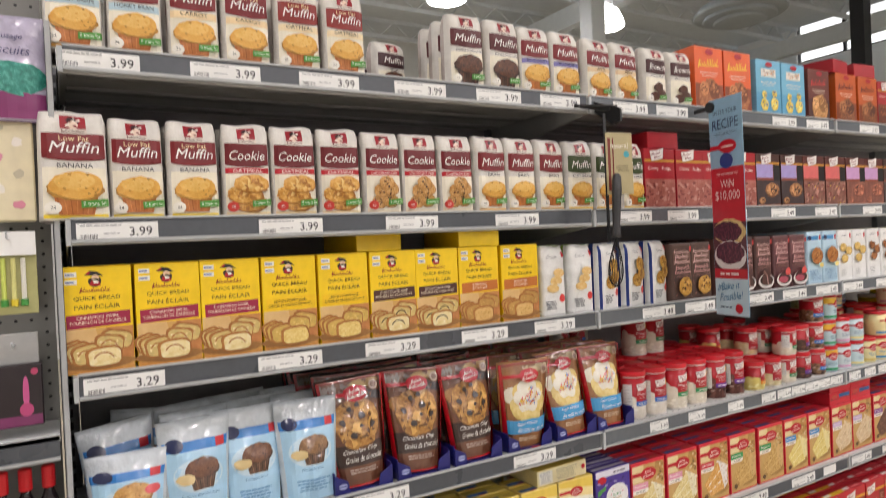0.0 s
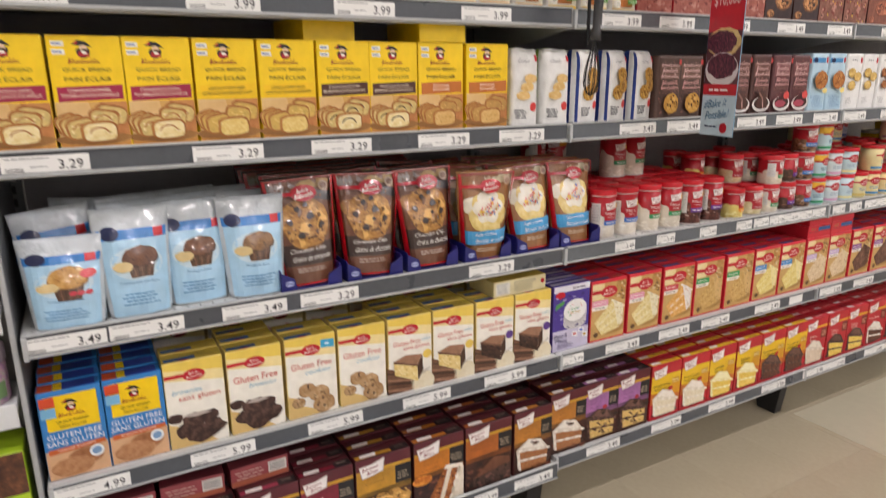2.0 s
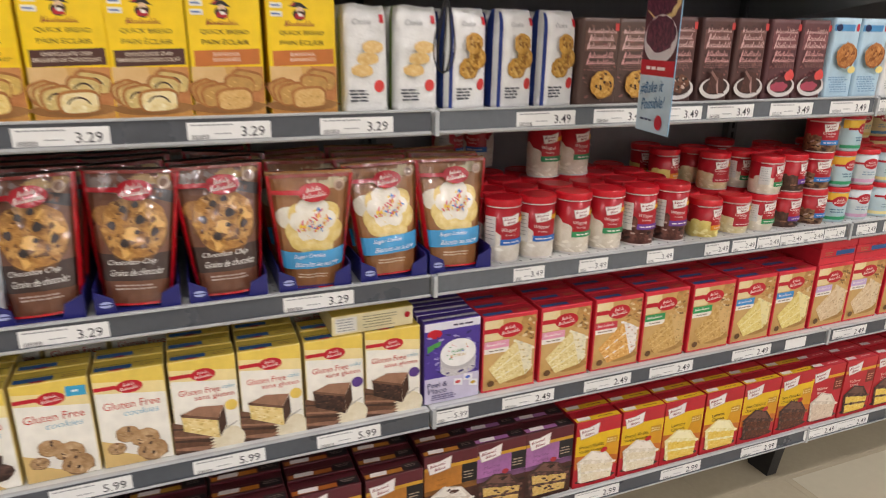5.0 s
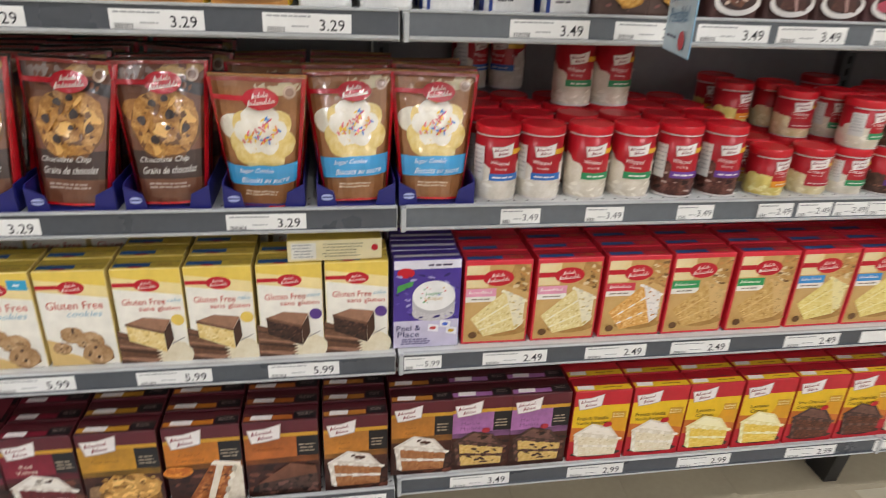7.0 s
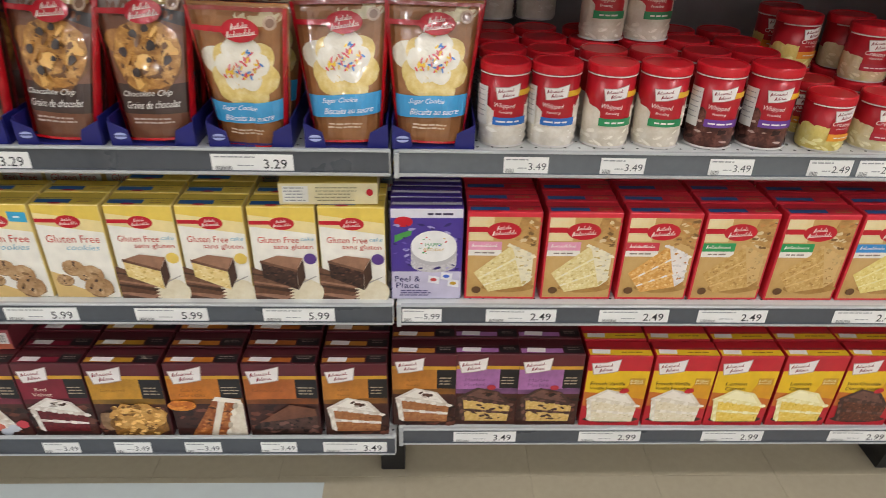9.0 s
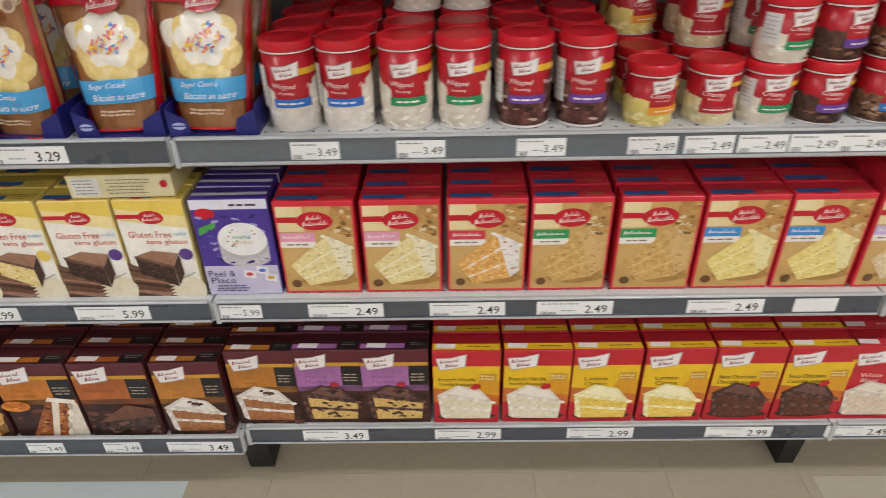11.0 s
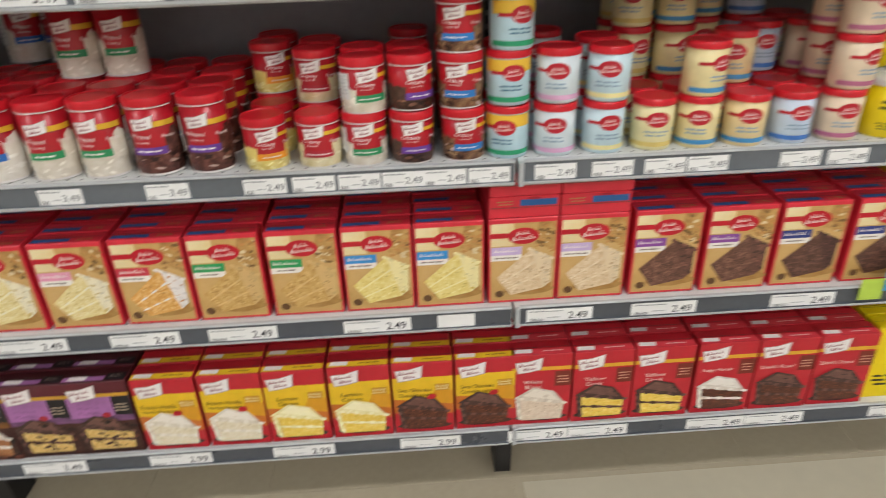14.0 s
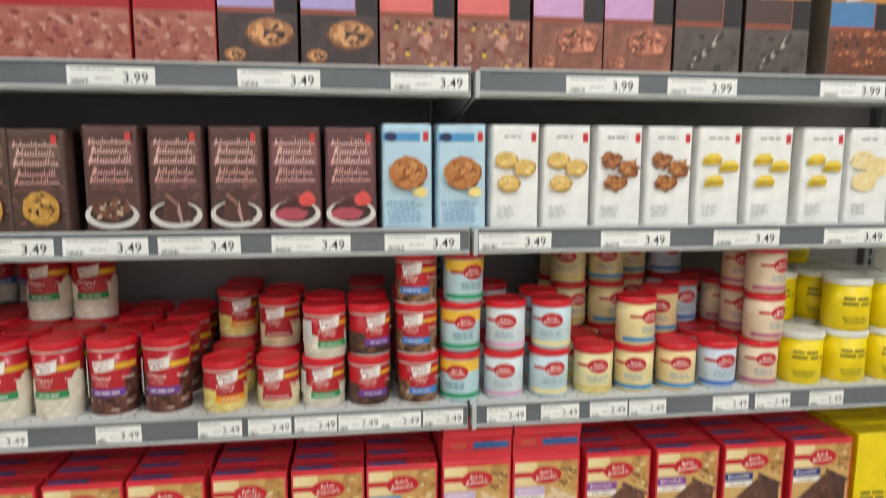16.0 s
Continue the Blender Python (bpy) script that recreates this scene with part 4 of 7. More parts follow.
def dark_pack(pic, seed, w=.095, h=.185, d=.07, tint_c="5a3c38"):
    A = Art(12)
    A.rect("title_panel", -w * .42, h * .63, w * .42, h * .86, food(tint(tint_c, 1.0), tint(tint_c, 1.3), tint(tint_c, 1.5), 40))
    A.crumbs("front_print", (-w * .42, h * .06), (w * .42, h * .06), (w * .42, h * .92), (-w * .42, h * .92), (ink(tint(tint_c, .75)), ink(tint(tint_c, 1.35)), ink("8a5a54")), 46, w * .022, seed, 2.2)
    for k, (q, hh) in enumerate(((.85, .05), (.77, .07), (.68, .07), (.575, .065), (.5, .055))):
        A.scrawl("lettering", w * .02, h * q, w * (.74 - .1 * (k % 2)), h * hh * 1.15, ink("e0b8b2" if k < 3 else "d8a09c"), seed + k, 0)
    A.bars("lettering", -w * .36, w * .36, h * .46, ink("8a625c"), 3, h * .01, h * .024, seed)
    A.rect("logo", w * .3, h * .86, w * .4, h * .94, ink("c8403c"))
    if pic == "cookie":
        pic_cookie(A, .06 * w, h * .25, w * .3, food("b07a2e", "c8943e", "dcb060", 150), ink("35211a"), 8, seed, .95)
    else:
        A.ell("picture", 0, h * .17, w * .47, h * .13, ink("d9d4cf"), 22)
        A.ell("picture", 0, h * .19, w * .38, h * .1, ink("3a2420"), 20)
        if pic == "cake":
            A.ell("picture", 0, h * .23, w * .3, h * .1, food("4a2c22", "6a4230", "8a5a40"), 14, .2, seed)
            A.crumbs("picture", (-w * .26, h * .15), (w * .26, h * .15), (w * .2, h * .3), (-w * .2, h * .3), (ink("8a6450"), ink("34201a"), ink("c8b0a0")), 22, w * .03, seed)
        elif pic == "slice":
            A.quad("picture", (-w * .25, h * .12), (w * .3, h * .1), (w * .2, h * .34), (-w * .16, h * .38), food("3c211b", "50302a", "6a4238"))
            A.quad("picture", (w * .02, h * .2), (w * .08, h * .1), (w * .12, h * .1), (w * .06, h * .3), ink("b9948c"))
            A.quad("picture", (-w * .2, h * .36), (-w * .14, h * .38), (w * .06, h * .28), (w * .04, h * .24), ink("8a645c"))
        else:
            A.ell("picture", -w * .05, h * .22, w * .28, h * .09, food("35191a", "4a2426", "642f33"), 14, .15, seed)
            A.ell("picture", -w * .08, h * .17, w * .3, h * .06, ink("b04a5c"), 16, .1, seed)
            A.ell("picture", w * .22, h * .31, w * .14, h * .07, ink("d8504c"), 12, .2, seed)
    return soft_pack("chocolate_mix_pack", "dark brown folded pack of chocolate dessert mix", "bag", w, h, d, w, w * .97, "box", seed, ink(tint_c, .4), ink("33201d", .4), A, "dark mix packs")


lay(lambda: dark_pack("cookie", 5, .098, .178, tint_c="564038"), sum((rows_back(x, L3, .07, 2, .02, .006, 2) for x in (.385, .474)), []))
lay(lambda: dark_pack("cake", 6), rows_back(.592, L3, .07, 3))
lay(lambda: dark_pack("slice", 7), sum((rows_back(x, L3, .07, 3) for x in (.698, .8)), []))
lay(lambda: dark_pack("berry", 8, tint_c="643e40"), sum((rows_back(x, L3, .07, 3) for x in (.902, 1.002)), []))


def pale_pack(bg, side, pic, seed, w=.094, h=.192, d=.075):
    A = Art(12)
    A.rect("logo", w * .32, h * .84, w * .42, h * .93, ink("c8303a"))
    if bg == "b9d6e6":
        A.rect("front_print", -w * .48, h * .84, w * .25, h * .92, ink("4d94c8"))
        A.ell("logo", -w * .32, h * .88, w * .12, h * .045, ink("1d2a55"), 14)
        A.bars("lettering", -w * .42, w * .3, h * .26, ink("6f98bc"), 7, h * .011, h * .03, seed)
        pic_cookie(A, 0, h * .55, w * .36, food("9a5a26", "b5733a", "cc9054", 120), ink("8a4d22"), 5, seed, .85)
        A.ell("picture", w * .25, h * .36, w * .14, h * .045, ink("ecd884"), 12, .1, 2)
    else:
        A.bars("lettering", -w * .3, w * .2, h * .88, GREY, 1, h * .02, h * .03, seed)
        A.bars("lettering", -w * .4, w * .0, h * .2, ink("b9bab8"), 4, h * .014, h * .03, seed)
        tone = {"sugar": food("c9a04c", "dcb868", "e8cc88", 120), "choc": food("8a4f26", "a8683a", "c08850", 120), "lemon": food("dcb828", "ecd048", "f4e080", 90), "plain": food("d8c080", "e6d29a", "f0e2b8", 90)}[pic]
        dk, lt = tones(tone, .86, 1.06)
        for k, (a, b) in enumerate(((-.2, .67), (.18, .6), (-.14, .45))):
            x, z = a * w, b * h
            if pic == "lemon":
                A.quad("picture", (x - w * .22, z - h * .05), (x + w * .2, z - h * .04), (x + w * .22, z + h * .02), (x - w * .2, z + h * .01), dk)
                A.quad("picture", (x - w * .2, z + h * .01), (x + w * .22, z + h * .02), (x + w * .12, z + h * .07), (x - w * .12, z + h * .06), tone)
            elif pic == "plain":
                A.ell("picture", x, z, w * .3, h * .1, tone, 18, .05, seed + k)
            else:
                rag = .26 if pic == "choc" else .05
                A.ell("picture", x + w * .01, z - h * .01, w * .24, h * .085, dk, 18, rag, seed + k)
                A.ell("picture", x, z, w * .21, h * .072, tone, 18, rag, seed + k)
                A.crumbs("picture", (x - w * .16, z - h * .05), (x + w * .16, z - h * .05), (x + w * .16, z + h * .05), (x - w * .16, z + h * .05), (lt, dk, tone) if pic == "choc" else (lt, tone), 10, w * .04, seed + k)
    return soft_pack("dessert_mix_carton", f"{'pale blue' if bg == 'b9d6e6' else 'white'} folded-top carton of dessert mix", "box", w, h, d, w, w * .98, "box", seed, ink(bg, .4), ink(side, .4), A, "pale dessert mix cartons", 0.0, "carton")


lay(lambda: pale_pack("b9d6e6", "d8e2e8", "", 1), sum((rows_back(x, L3, .075, 3) for x in (1.104, 1.204)), []))
lay(lambda: pale_pack("ebebe9", "e6e6e4", "sugar", 2), sum((rows_back(x, L3, .075, 3) for x in (1.305, 1.406)), []))
lay(lambda: pale_pack("ebebe9", "e6e6e4", "choc", 3), sum((rows_back(x, L3, .075, 3) for x in (1.509, 1.612)), []))
lay(lambda: pale_pack("ebebe9", "c8c030", "lemon", 4), sum((rows_back(x, L3, .075, 3) for x in (1.716, 1.822, 1.935)), []))
lay(lambda: pale_pack("ebebe9", "e6e6e4", "plain", 5), sum((rows_back(x, L3, .075, 3) for x in (2.04, 2.145)), []))

# --- brownie cartons on the second shelf ---
def brownie_box(bg, label_c, pic, seed, w=.134, h=.185, d=.05):
    A = Art()
    x = w / 2 - .001
    if label_c:
        A.rect("front_print", -x, h * .5, x, h * .8, ink("8d4632"))
        A.rect("front_print", -x, h * .55, w * .2, h * .8, ink(label_c))
        A.rect("front_print", w * .22, h * .5, x, h * .82, ink("1c1618"))
        A.rect("front_print", -x, h * .8, x, h * .84, ink("c98a2e"))
    else:
        A.rect("front_print", -x, h * .78, x, h * .82, ink("c9962e"))
        for k, s in enumerate(("Chewy", "Fudge")):
            A.text("lettering", s, (-.22 + .44 * k) * w, h * .67, ink("f0dcd4"), h * .07, w * .34)
    rnd = random.Random(seed)
    tone = pic
    dk, lt = tones(tone, 1.2, 1.4)
    field = {1: ("8a463c", "a65e52", "bb7a6c"), 2: ("2c2224", "3c2e30", "4c3a3c"), 3: ("6a4038", "8a5a4c", "a87868"), 4: ("64382f", "855042", "a06856"), 5: ("443836", "564a46", "685c56")}.get(seed, ("55302a", "6a3e30", "7c4c3c"))
    A.rect("picture", -x, .001, x, h * .5, food(*field, 30))
    patch = ((-w * .46, h * .03), (w * .46, h * .03), (w * .46, h * .46), (-w * .46, h * .46))
    if seed in (1, 3):
        A.crumbs("picture", *patch, (food("6a2c26", "803a32", "96483e", 40), food("b0766a", "c08a7c", "cc9c8e", 40), food(*field, 30)), 70, w * .03, seed, 1.7)
        if seed == 3:
            A.crumbs("picture", *patch, (ink("d8b43c"), ink("3c2018"), ink("c88a3c")), 16, w * .024, 5, 1.4)
    elif seed in (2, 4):
        cake = food("8a5432", "aa7448", "c89464", 60) if seed == 2 else food("8a4636", "a8624a", "c8866a", 60)
        cd, cl = tones(cake, .8, 1.15)
        for a, b, r in ((.14, .32, .3), (-.3, .12, .14)):
            A.ell("picture", a * w, b * h, r * w, r * w * .62, cd, 20, .08, seed)
            A.ell("picture", a * w, b * h + r * w * .06, r * w * .95, r * w * .56, cake, 20, .08, seed + 1)
            A.crumbs("picture", ((a - r * .7) * w, b * h - r * w * .35), ((a + r * .7) * w, b * h - r * w * .35), ((a + r * .6) * w, b * h + r * w * .4), ((a - r * .6) * w, b * h + r * w * .4), (cl, cd, cl, ink("35201a")), 26, r * w * .11, seed)
        A.rect("picture", -x, .001, x, h * .05, ink("b0643a"))
    elif seed == 5:
        for k in range(9):
            A.ell("picture", w * (-.22 + .05 * k), h * (.12 + .035 * k), w * .1, h * .03, food("8a8078", "a09890", "b4aca4", 40) if k % 3 == 1 else food("2c2220", "3a302c", "4a3e3a", 40), 10, .25, k, .9)
        A.crumbs("picture", *patch, (food("2c2220", "3a302c", "4a3e3a", 40), food(*field, 30)), 26, w * .035, 3)
    else:
        for k, (a, b, q) in enumerate(((-.3, .4, .28), (.28, .42, .3), (-.02, .42, .28), (-.24, .2, .4), (.26, .2, .42), (.02, .1, .34))):
            t = rnd.uniform(-.05, .05)
            p = [((a + q * u) * w, (b + q * .62 * v + t * u) * h) for u, v in ((-.5, -.45), (.45, -.5), (.5, .2), (-.45, .25), (-.2, .52), (.62, .45))]
            A.quad("picture", p[0], p[1], p[2], p[3], dk)
            A.quad("picture", p[3], p[2], p[5], p[4], tone)
            A.crumbs("picture", p[0], p[1], p[2], p[3], (tone, dk, ink("24120e")), 9, w * .018, seed + k)
            A.crumbs("picture", p[3], p[2], p[5], p[4], (lt, lt, dk, tone), 10, w * .016, seed + k + 9)
    plaque_logo(A, -w * .1, h * .89, w * .42)
    return carton("brownie_mix_box", f"{'red' if bg == 'a81a26' else 'dark brown'} carton of brownie mix with a brownie picture", w, h, d, ink(bg), ink(bg), ink(bg), A, None, "brownie mix boxes")


BRW = food("5e3020", "84492e", "ac7048", 110)
lay(lambda: brownie_box("a81a26", None, food("6a2a20", "8a3c2e", "a8543e", 90), 1), sum((rows_back(x + .068, L2, .05, 3) for x in (.242, .38, .505, .641)), []) + [pose(.33, .03, L2 + .1872 + .05, -90, 0, 0)])
lay(lambda: brownie_box("4a2a24", "a89ad0", BRW, 2), sum((rows_back(x + .068, L2, .05, 3) for x in (.778, .917)), []))
lay(lambda: brownie_box("5a2a26", "d86a68", food("5a3020", "7a4830", "a87848", 160), 3), sum((rows_back(x + .068, L2, .05, 3) for x in (1.056, 1.193)), []))
lay(lambda: brownie_box("5a2a26", "c89ac8", food("8a4a28", "a86a40", "c88a58", 130), 4), sum((rows_back(x + .068, L2, .05, 3) for x in (1.332, 1.468)), []))
lay(lambda: brownie_box("3d2826", "4a3532", food("33211d", "47302a", "5c4038", 90), 5), sum((rows_back(x + .068, L2, .05, 3) for x in (1.608, 1.75)), []))
lay(lambda: brownie_box("7d6f60", "4a7cae", BRW, 6), sum((rows_back(x + .068, L2, .05, 3) for x in (1.925, 2.068)), []))

# --- cartons on the top shelf ---
def top_box(bg, bar, pic, seed, w=.138, h=.19, d=.06):
    A = Art()
    A.rect("front_print", -w * .49, .001, w * .49, h * .42, ink(shift(bg)))
    if bg == "6fb2cf":
        A.rect("logo", -w * .3, h * .7, w * .3, h * .84, ink("e2dcd0"))
        A.crumbs("logo", (-w * .26, h * .72), (w * .26, h * .72), (w * .26, h * .82), (-w * .26, h * .82), (ink("d08a3a"), ink("b9a89a")), 14, w * .03, seed)
    else:
        A.scrawl("logo", 0, h * .74, w * .7, h * .13, ink(bar), seed, .06)
    A.scrawl("lettering", 0, h * .6, w * .6, h * .035, ink("f0e0cc"), seed + 1, 0)
    A.scrawl("lettering", 0, h * .55, w * .5, h * .03, ink("f0e0cc"), seed + 2, 0)
    dk, lt = tones(pic, .85, 1.15)
    for k, (a, b, r) in enumerate(((-.2, .2, .16), (.2, .22, .16), (-.2, .38, .1), (.2, .4, .1)) if bg == "6fb2cf" else ((0, .22, .38), (.15, .32, .2), (-.2, .34, .16), (.05, .42, .14))):
        A.ell("picture", a * w, b * h, r * w, r * h * .7, (pic, dk, lt)[k % 3] if bg != "6fb2cf" else pic, 14, .12, seed + k)
        A.crumbs("picture", ((a - r * .7) * w, (b - r * .4) * h), ((a + r * .7) * w, (b - r * .4) * h), ((a + r * .6) * w, (b + r * .4) * h), ((a - r * .6) * w, (b + r * .4) * h), (dk, lt, dk) if bg != "6fb2cf" else (dk, ink("3a5a8a"), lt), 12, w * .022, seed + k)
    A.ell("logo", 0, h * .92, w * .14, h * .045, ink("b0182a"), 16)
    return carton("dessert_mix_box", f"{ {'e2622c': 'orange', '6fb2cf': 'sky blue', '6a3026': 'brown', 'c05a24': 'dark orange'}[bg] } carton of dessert mix on the top shelf", w, h, d, ink(bg), ink(bg), ink(bg), A, None, "top shelf cartons")


def shift(h):
    return {"e2622c": "8a4426", "6fb2cf": "5aa0c4", "6a3026": "4a241e", "c05a24": "8a4020"}[h]


lay(lambda: top_box("e2622c", "f2c83a", food("8a4a24", "a8643a", "c08050"), 1, .138, .205), sum((rows_back(x + .07, L1, .06, 3) for x in (.487, .632)), []))
lay(lambda: top_box("6fb2cf", "ece6d0", food("e2c23a", "ecd058", "f4e08a", 40), 2, .138, .195), sum((rows_back(x + .07, L1, .06, 3) for x in (.798, .942)), []))
lay(lambda: top_box("6a3026", "c8302c", food("a8703a", "c08a50", "d8a870"), 3), rows_back(1.175, L1, .06, 3))
lay(lambda: top_box("c05a24", "5a2420", food("6a3820", "8a5030", "a87048"), 4), sum((rows_back(x + .07, L1, .06, 3) for x in (1.285, 1.44)), []))
lay(lambda: brownie_box("a81a26", None, BRW, 7), [pose(1.66, .03, L1 + .0008), pose(1.33, .03, L1 + .192 + .05, -90, 0, 8), pose(1.5, .03, L1 + .192 + .05, -90, 0, -4)])

# --- stand-up pouches on the fourth shelf ---
def muffin_pouch(pic, lines, seed, W=.15, h=.215, d=.06):
    A = Art(14)
    A.rect("front_print", -W * .5, 0.004, W * .5, h * .76, ink("a9d2ec", .3))
    A.ell("front_print", 0, h * .5, W * .36, h * .15, ink("c9e0ee", .3), 26)
    A.rect("front_print", -W * .5, h * .72, W * .5, h * .81, ink("1f78c4", .3))
    A.ell("logo", -W * .3, h * .78, W * .12, h * .065, ink("182450", .3), 18)
    A.rect("seal", W * .27, h * .725, W * .4, h * .81, ink("cc2430", .3))
    pic_muffin(A, W * .05, h * .53, W * .42, pic, food("4a3020", "5e4030", "745440"))
    A.ell("picture", -W * .2, h * .48, W * .14, h * .05, ink("d9c08a"), 14, .1, seed)
    if seed == 1:
        A.ell("front_print", W * .3, h * .6, W * .1, h * .05, ink("d8454c"), 16)
        for k in range(3):
            A.ell("picture", W * (.1 + .1 * k), h * .4, W * .05, h * .028, ink("c03040"), 10)
    A.text("lettering", lines, 0, h * .33, ink("2f5f94"), h * .032, W * .56)
    A.bars("lettering", -W * .3, W * .3, h * .22, ink("4d86b4"), 4, h * .012, h * .03, seed)
    return soft_pack("muffin_mix_pouch", "pale blue stand-up pouch of bran muffin mix", "pouch", W, h, d, W * .82, W, "pouch", seed, film("c6ced4"), film("b8c4cc"), A, "pale blue pouches", .06, "pouch")


for k, (x, y, pic, ln, n, hh) in enumerate((
        (-1.19, .012, food("b07a38", "c8964e", "dab070"), "Cranberry Lemon Bran", 1, .172),
        (-1.06, .02, food("54301f", "6a4029", "825438"), "Cinnamon Bran with Apple", 3, .215),
        (-.943, .045, food("54301f", "6e452c", "8a5a3c"), "Pineapple Bran", 3, .215),
        (-.826, .025, food("6a4a30", "8a6440", "a88058"), "Pineapple Bran", 3, .215))):
    lay(lambda: muffin_pouch(pic, ln, k + 1, .145 if k else .15, hh), [pose(x + (0.02 if j else 0), y + j * .085, L4 + .001, 0, 0, (-4, 3, 2, -3)[k] + j * 5) for j in range(n)] + ([pose(-1.178, .1, L4 + .001, 0, -5, 8), pose(-1.15, .19, L4 + .001, 0, 4, -6)] if k == 1 else []))


def cookie_pouch(kind, seed, W=.163, h=.242, d=.06):
    A = Art(14)
    dark = kind == "chip"
    red = film("b3141f")
    brown = food("5c3424", "724630", "865a40", 12) if dark else food("84542e", "9c683c", "b27e4e", 12)
    A.rect("front_print", -W * .48, .004, W * .48, h * .985, brown)
    if dark:
        A.quad("front_print", (-W * .48, h * .84), (W * .1, h * .8), (W * .1, h * .97), (-W * .48, h * .97), food("7a6a64", "8c7c76", "9c8e88", 20))
        A.quad("front_print", (W * .05, h * .82), (W * .46, h * .74), (W * .46, h * .83), (W * .05, h * .88), ink("3f383a"))
        A.ell("picture", W * .2, h * .93, W * .24, h * .05, food("a8834c", "c09a5c", "d4b078", 60), 16, .08, 4)
        A.rect("front_print", -W * .48, h * .19, W * .48, h * .39, food("2c1a16", "38221c", "442c24", 12))
        A.ell("picture", -W * .3, h * .66, W * .16, h * .08, food("8a5a2c", "a8743c", "bd8a4c", 60), 14, .1, 2)
        cx, cz, r = W * .02, h * .57, W * .385
        dough = food("855420", "b07a34", "d8a85c", 75)
        dk, lt = tones(dough, .8, 1.1)
        A.ell("picture", cx, cz - r * .05, r * 1.02, r * .9, dk, 28, .05, seed)
        A.ell("picture", cx, cz, r, r * .88, dough, 28, .05, seed + 1)
        rnd = random.Random(seed)
        for k in range(34):
            a, q = rnd.random() * 6.28, r * .8 * math.sqrt(rnd.random())
            A.ell("picture", cx + q * math.cos(a), cz + q * math.sin(a) * .88, r * rnd.uniform(.1, .24), r * rnd.uniform(.06, .13), (lt, dough, dk, lt, dough)[k % 5], 9, .3, seed + k, rnd.random() * 3)
        for a, b, q in ((-.66, .12, .16), (-.3, -.42, .17), (.18, .3, .18), (.62, -.1, .15), (-.3, .62, .14), (.1, -.08, .1), (.05, .76, .13)):
            A.ell("picture", cx + a * r, cz + b * r * .88, q * r * .85, q * r * .7, food("1f1512", "30221e", "483630", 60), 8, .3, seed, a)
        A.text("lettering", "Chocolate Chip", -W * .02, h * .335, ink("ebe6e0"), h * .05, W * .62, .45, .02)
        A.text("lettering", "Grains de chocolat", W * .03, h * .265, ink("ebe6e0"), h * .05, W * .68, .45, .02)
        A.bars("lettering", -W * .28, W * .3, h * .16, ink("b9a49a"), 2, h * .012, h * .024, seed)
    else:
        A.ell("front_print", W * .2, h * .92, W * .24, h * .06, food("c8b88c", "d8caa4", "e4d8ba", 30), 18, .06, seed)
        yel, wht = food("d8b860", "e6cc80", "f0dea4", 60), food("e4dcc8", "eee8d8", "f4f0e6", 30)
        A.ell("picture", -W * .28, h * .63, W * .18, h * .1, wht, 16, .06, 2)
        for k, a in enumerate((-150, -105, -60, -10, 40, 90, 140, 190)):
            u, v = math.cos(math.radians(a)), math.sin(math.radians(a))
            A.ell("picture", W * (.03 + .25 * u), h * .545 + W * .24 * v, W * .14, W * .14, yel, 18, .03, seed + k)
        A.ell("picture", W * .02, h * .545, W * .28, W * .26, yel, 20, .03, seed)
        for k, a in enumerate((-120, -60, 0, 60, 120, 180)):
            u, v = math.cos(math.radians(a)), math.sin(math.radians(a))
            A.ell("picture", W * (.01 + .18 * u), h * .61 + W * .15 * v, W * .12, W * .11, wht, 16, .05, seed + k)
        A.ell("picture", W * .01, h * .61, W * .23, W * .18, wht, 22, .05, seed)
        rnd = random.Random(seed)
        for gx, gz, n in ((.06, .69, 14), (-.12, .6, 13), (.1, .59, 12), (-.02, .64, 6), (.2, .66, 5)):
            for k in range(n):
                A.ell("picture", W * (gx + rnd.gauss(0, .035)), h * (gz - .03 + rnd.gauss(0, .016)), W * .03, h * .008, ink(rnd.choice(("d8404a", "4a86cc", "f0c840", "f0c840", "e0863c", "e06a74"))), 6, 0, k, rnd.random() * 3)
        A.quad("front_print", (-W * .48, h * .2), (W * .48, h * .22), (W * .48, h * .375), (-W * .48, h * .36), ink("3d9bd2", .25))
        A.text("lettering", "Sugar Cookie", -W * .06, h * .325, ink("eef4f8"), h * .045, W * .56, .45, .03)
        A.text("lettering", "Biscuits au sucre", W * .04, h * .255, ink("eef4f8"), h * .045, W * .64, .45, .03)
        A.bars("lettering", -W * .28, W * .3, h * .15, ink("d9c0a4"), 2, h * .012, h * .024, seed)
    A.rect("front_print", -W * .5, .004, -W * .455, h * .985, red)
    A.rect("front_print", W * .455, .004, W * .5, h * .985, red)
    A.rect("front_print", -W * .46, h * .965, W * .46, h * .99, film("8f3a34"))
    A.rect("front_print", -W * .46, .004, W * .46, h * .035, red)
    A.rect("logo", -W * .46, h * .835, -W * .1, h * .87, ink("bb1527", .25))
    A.ell("logo", W * .04, h * .85, W * .19, h * .075, ink("bb1527", .25), 22)
    A.scrawl("logo", W * .04, h * .875, W * .17, h * .04, ink("efdcd4", .25), 3, .12)
    A.scrawl("logo", W * .05, h * .83, W * .29, h * .045, ink("efdcd4", .25), 5, .12)
    A.ell("logo", W * .34, h * .9, W * .07, h * .045, ink("c4a890", .25), 14)
    A.ell("logo", W * .34, h * .9, W * .045, h * .029, ink("8a6a58", .25), 14)
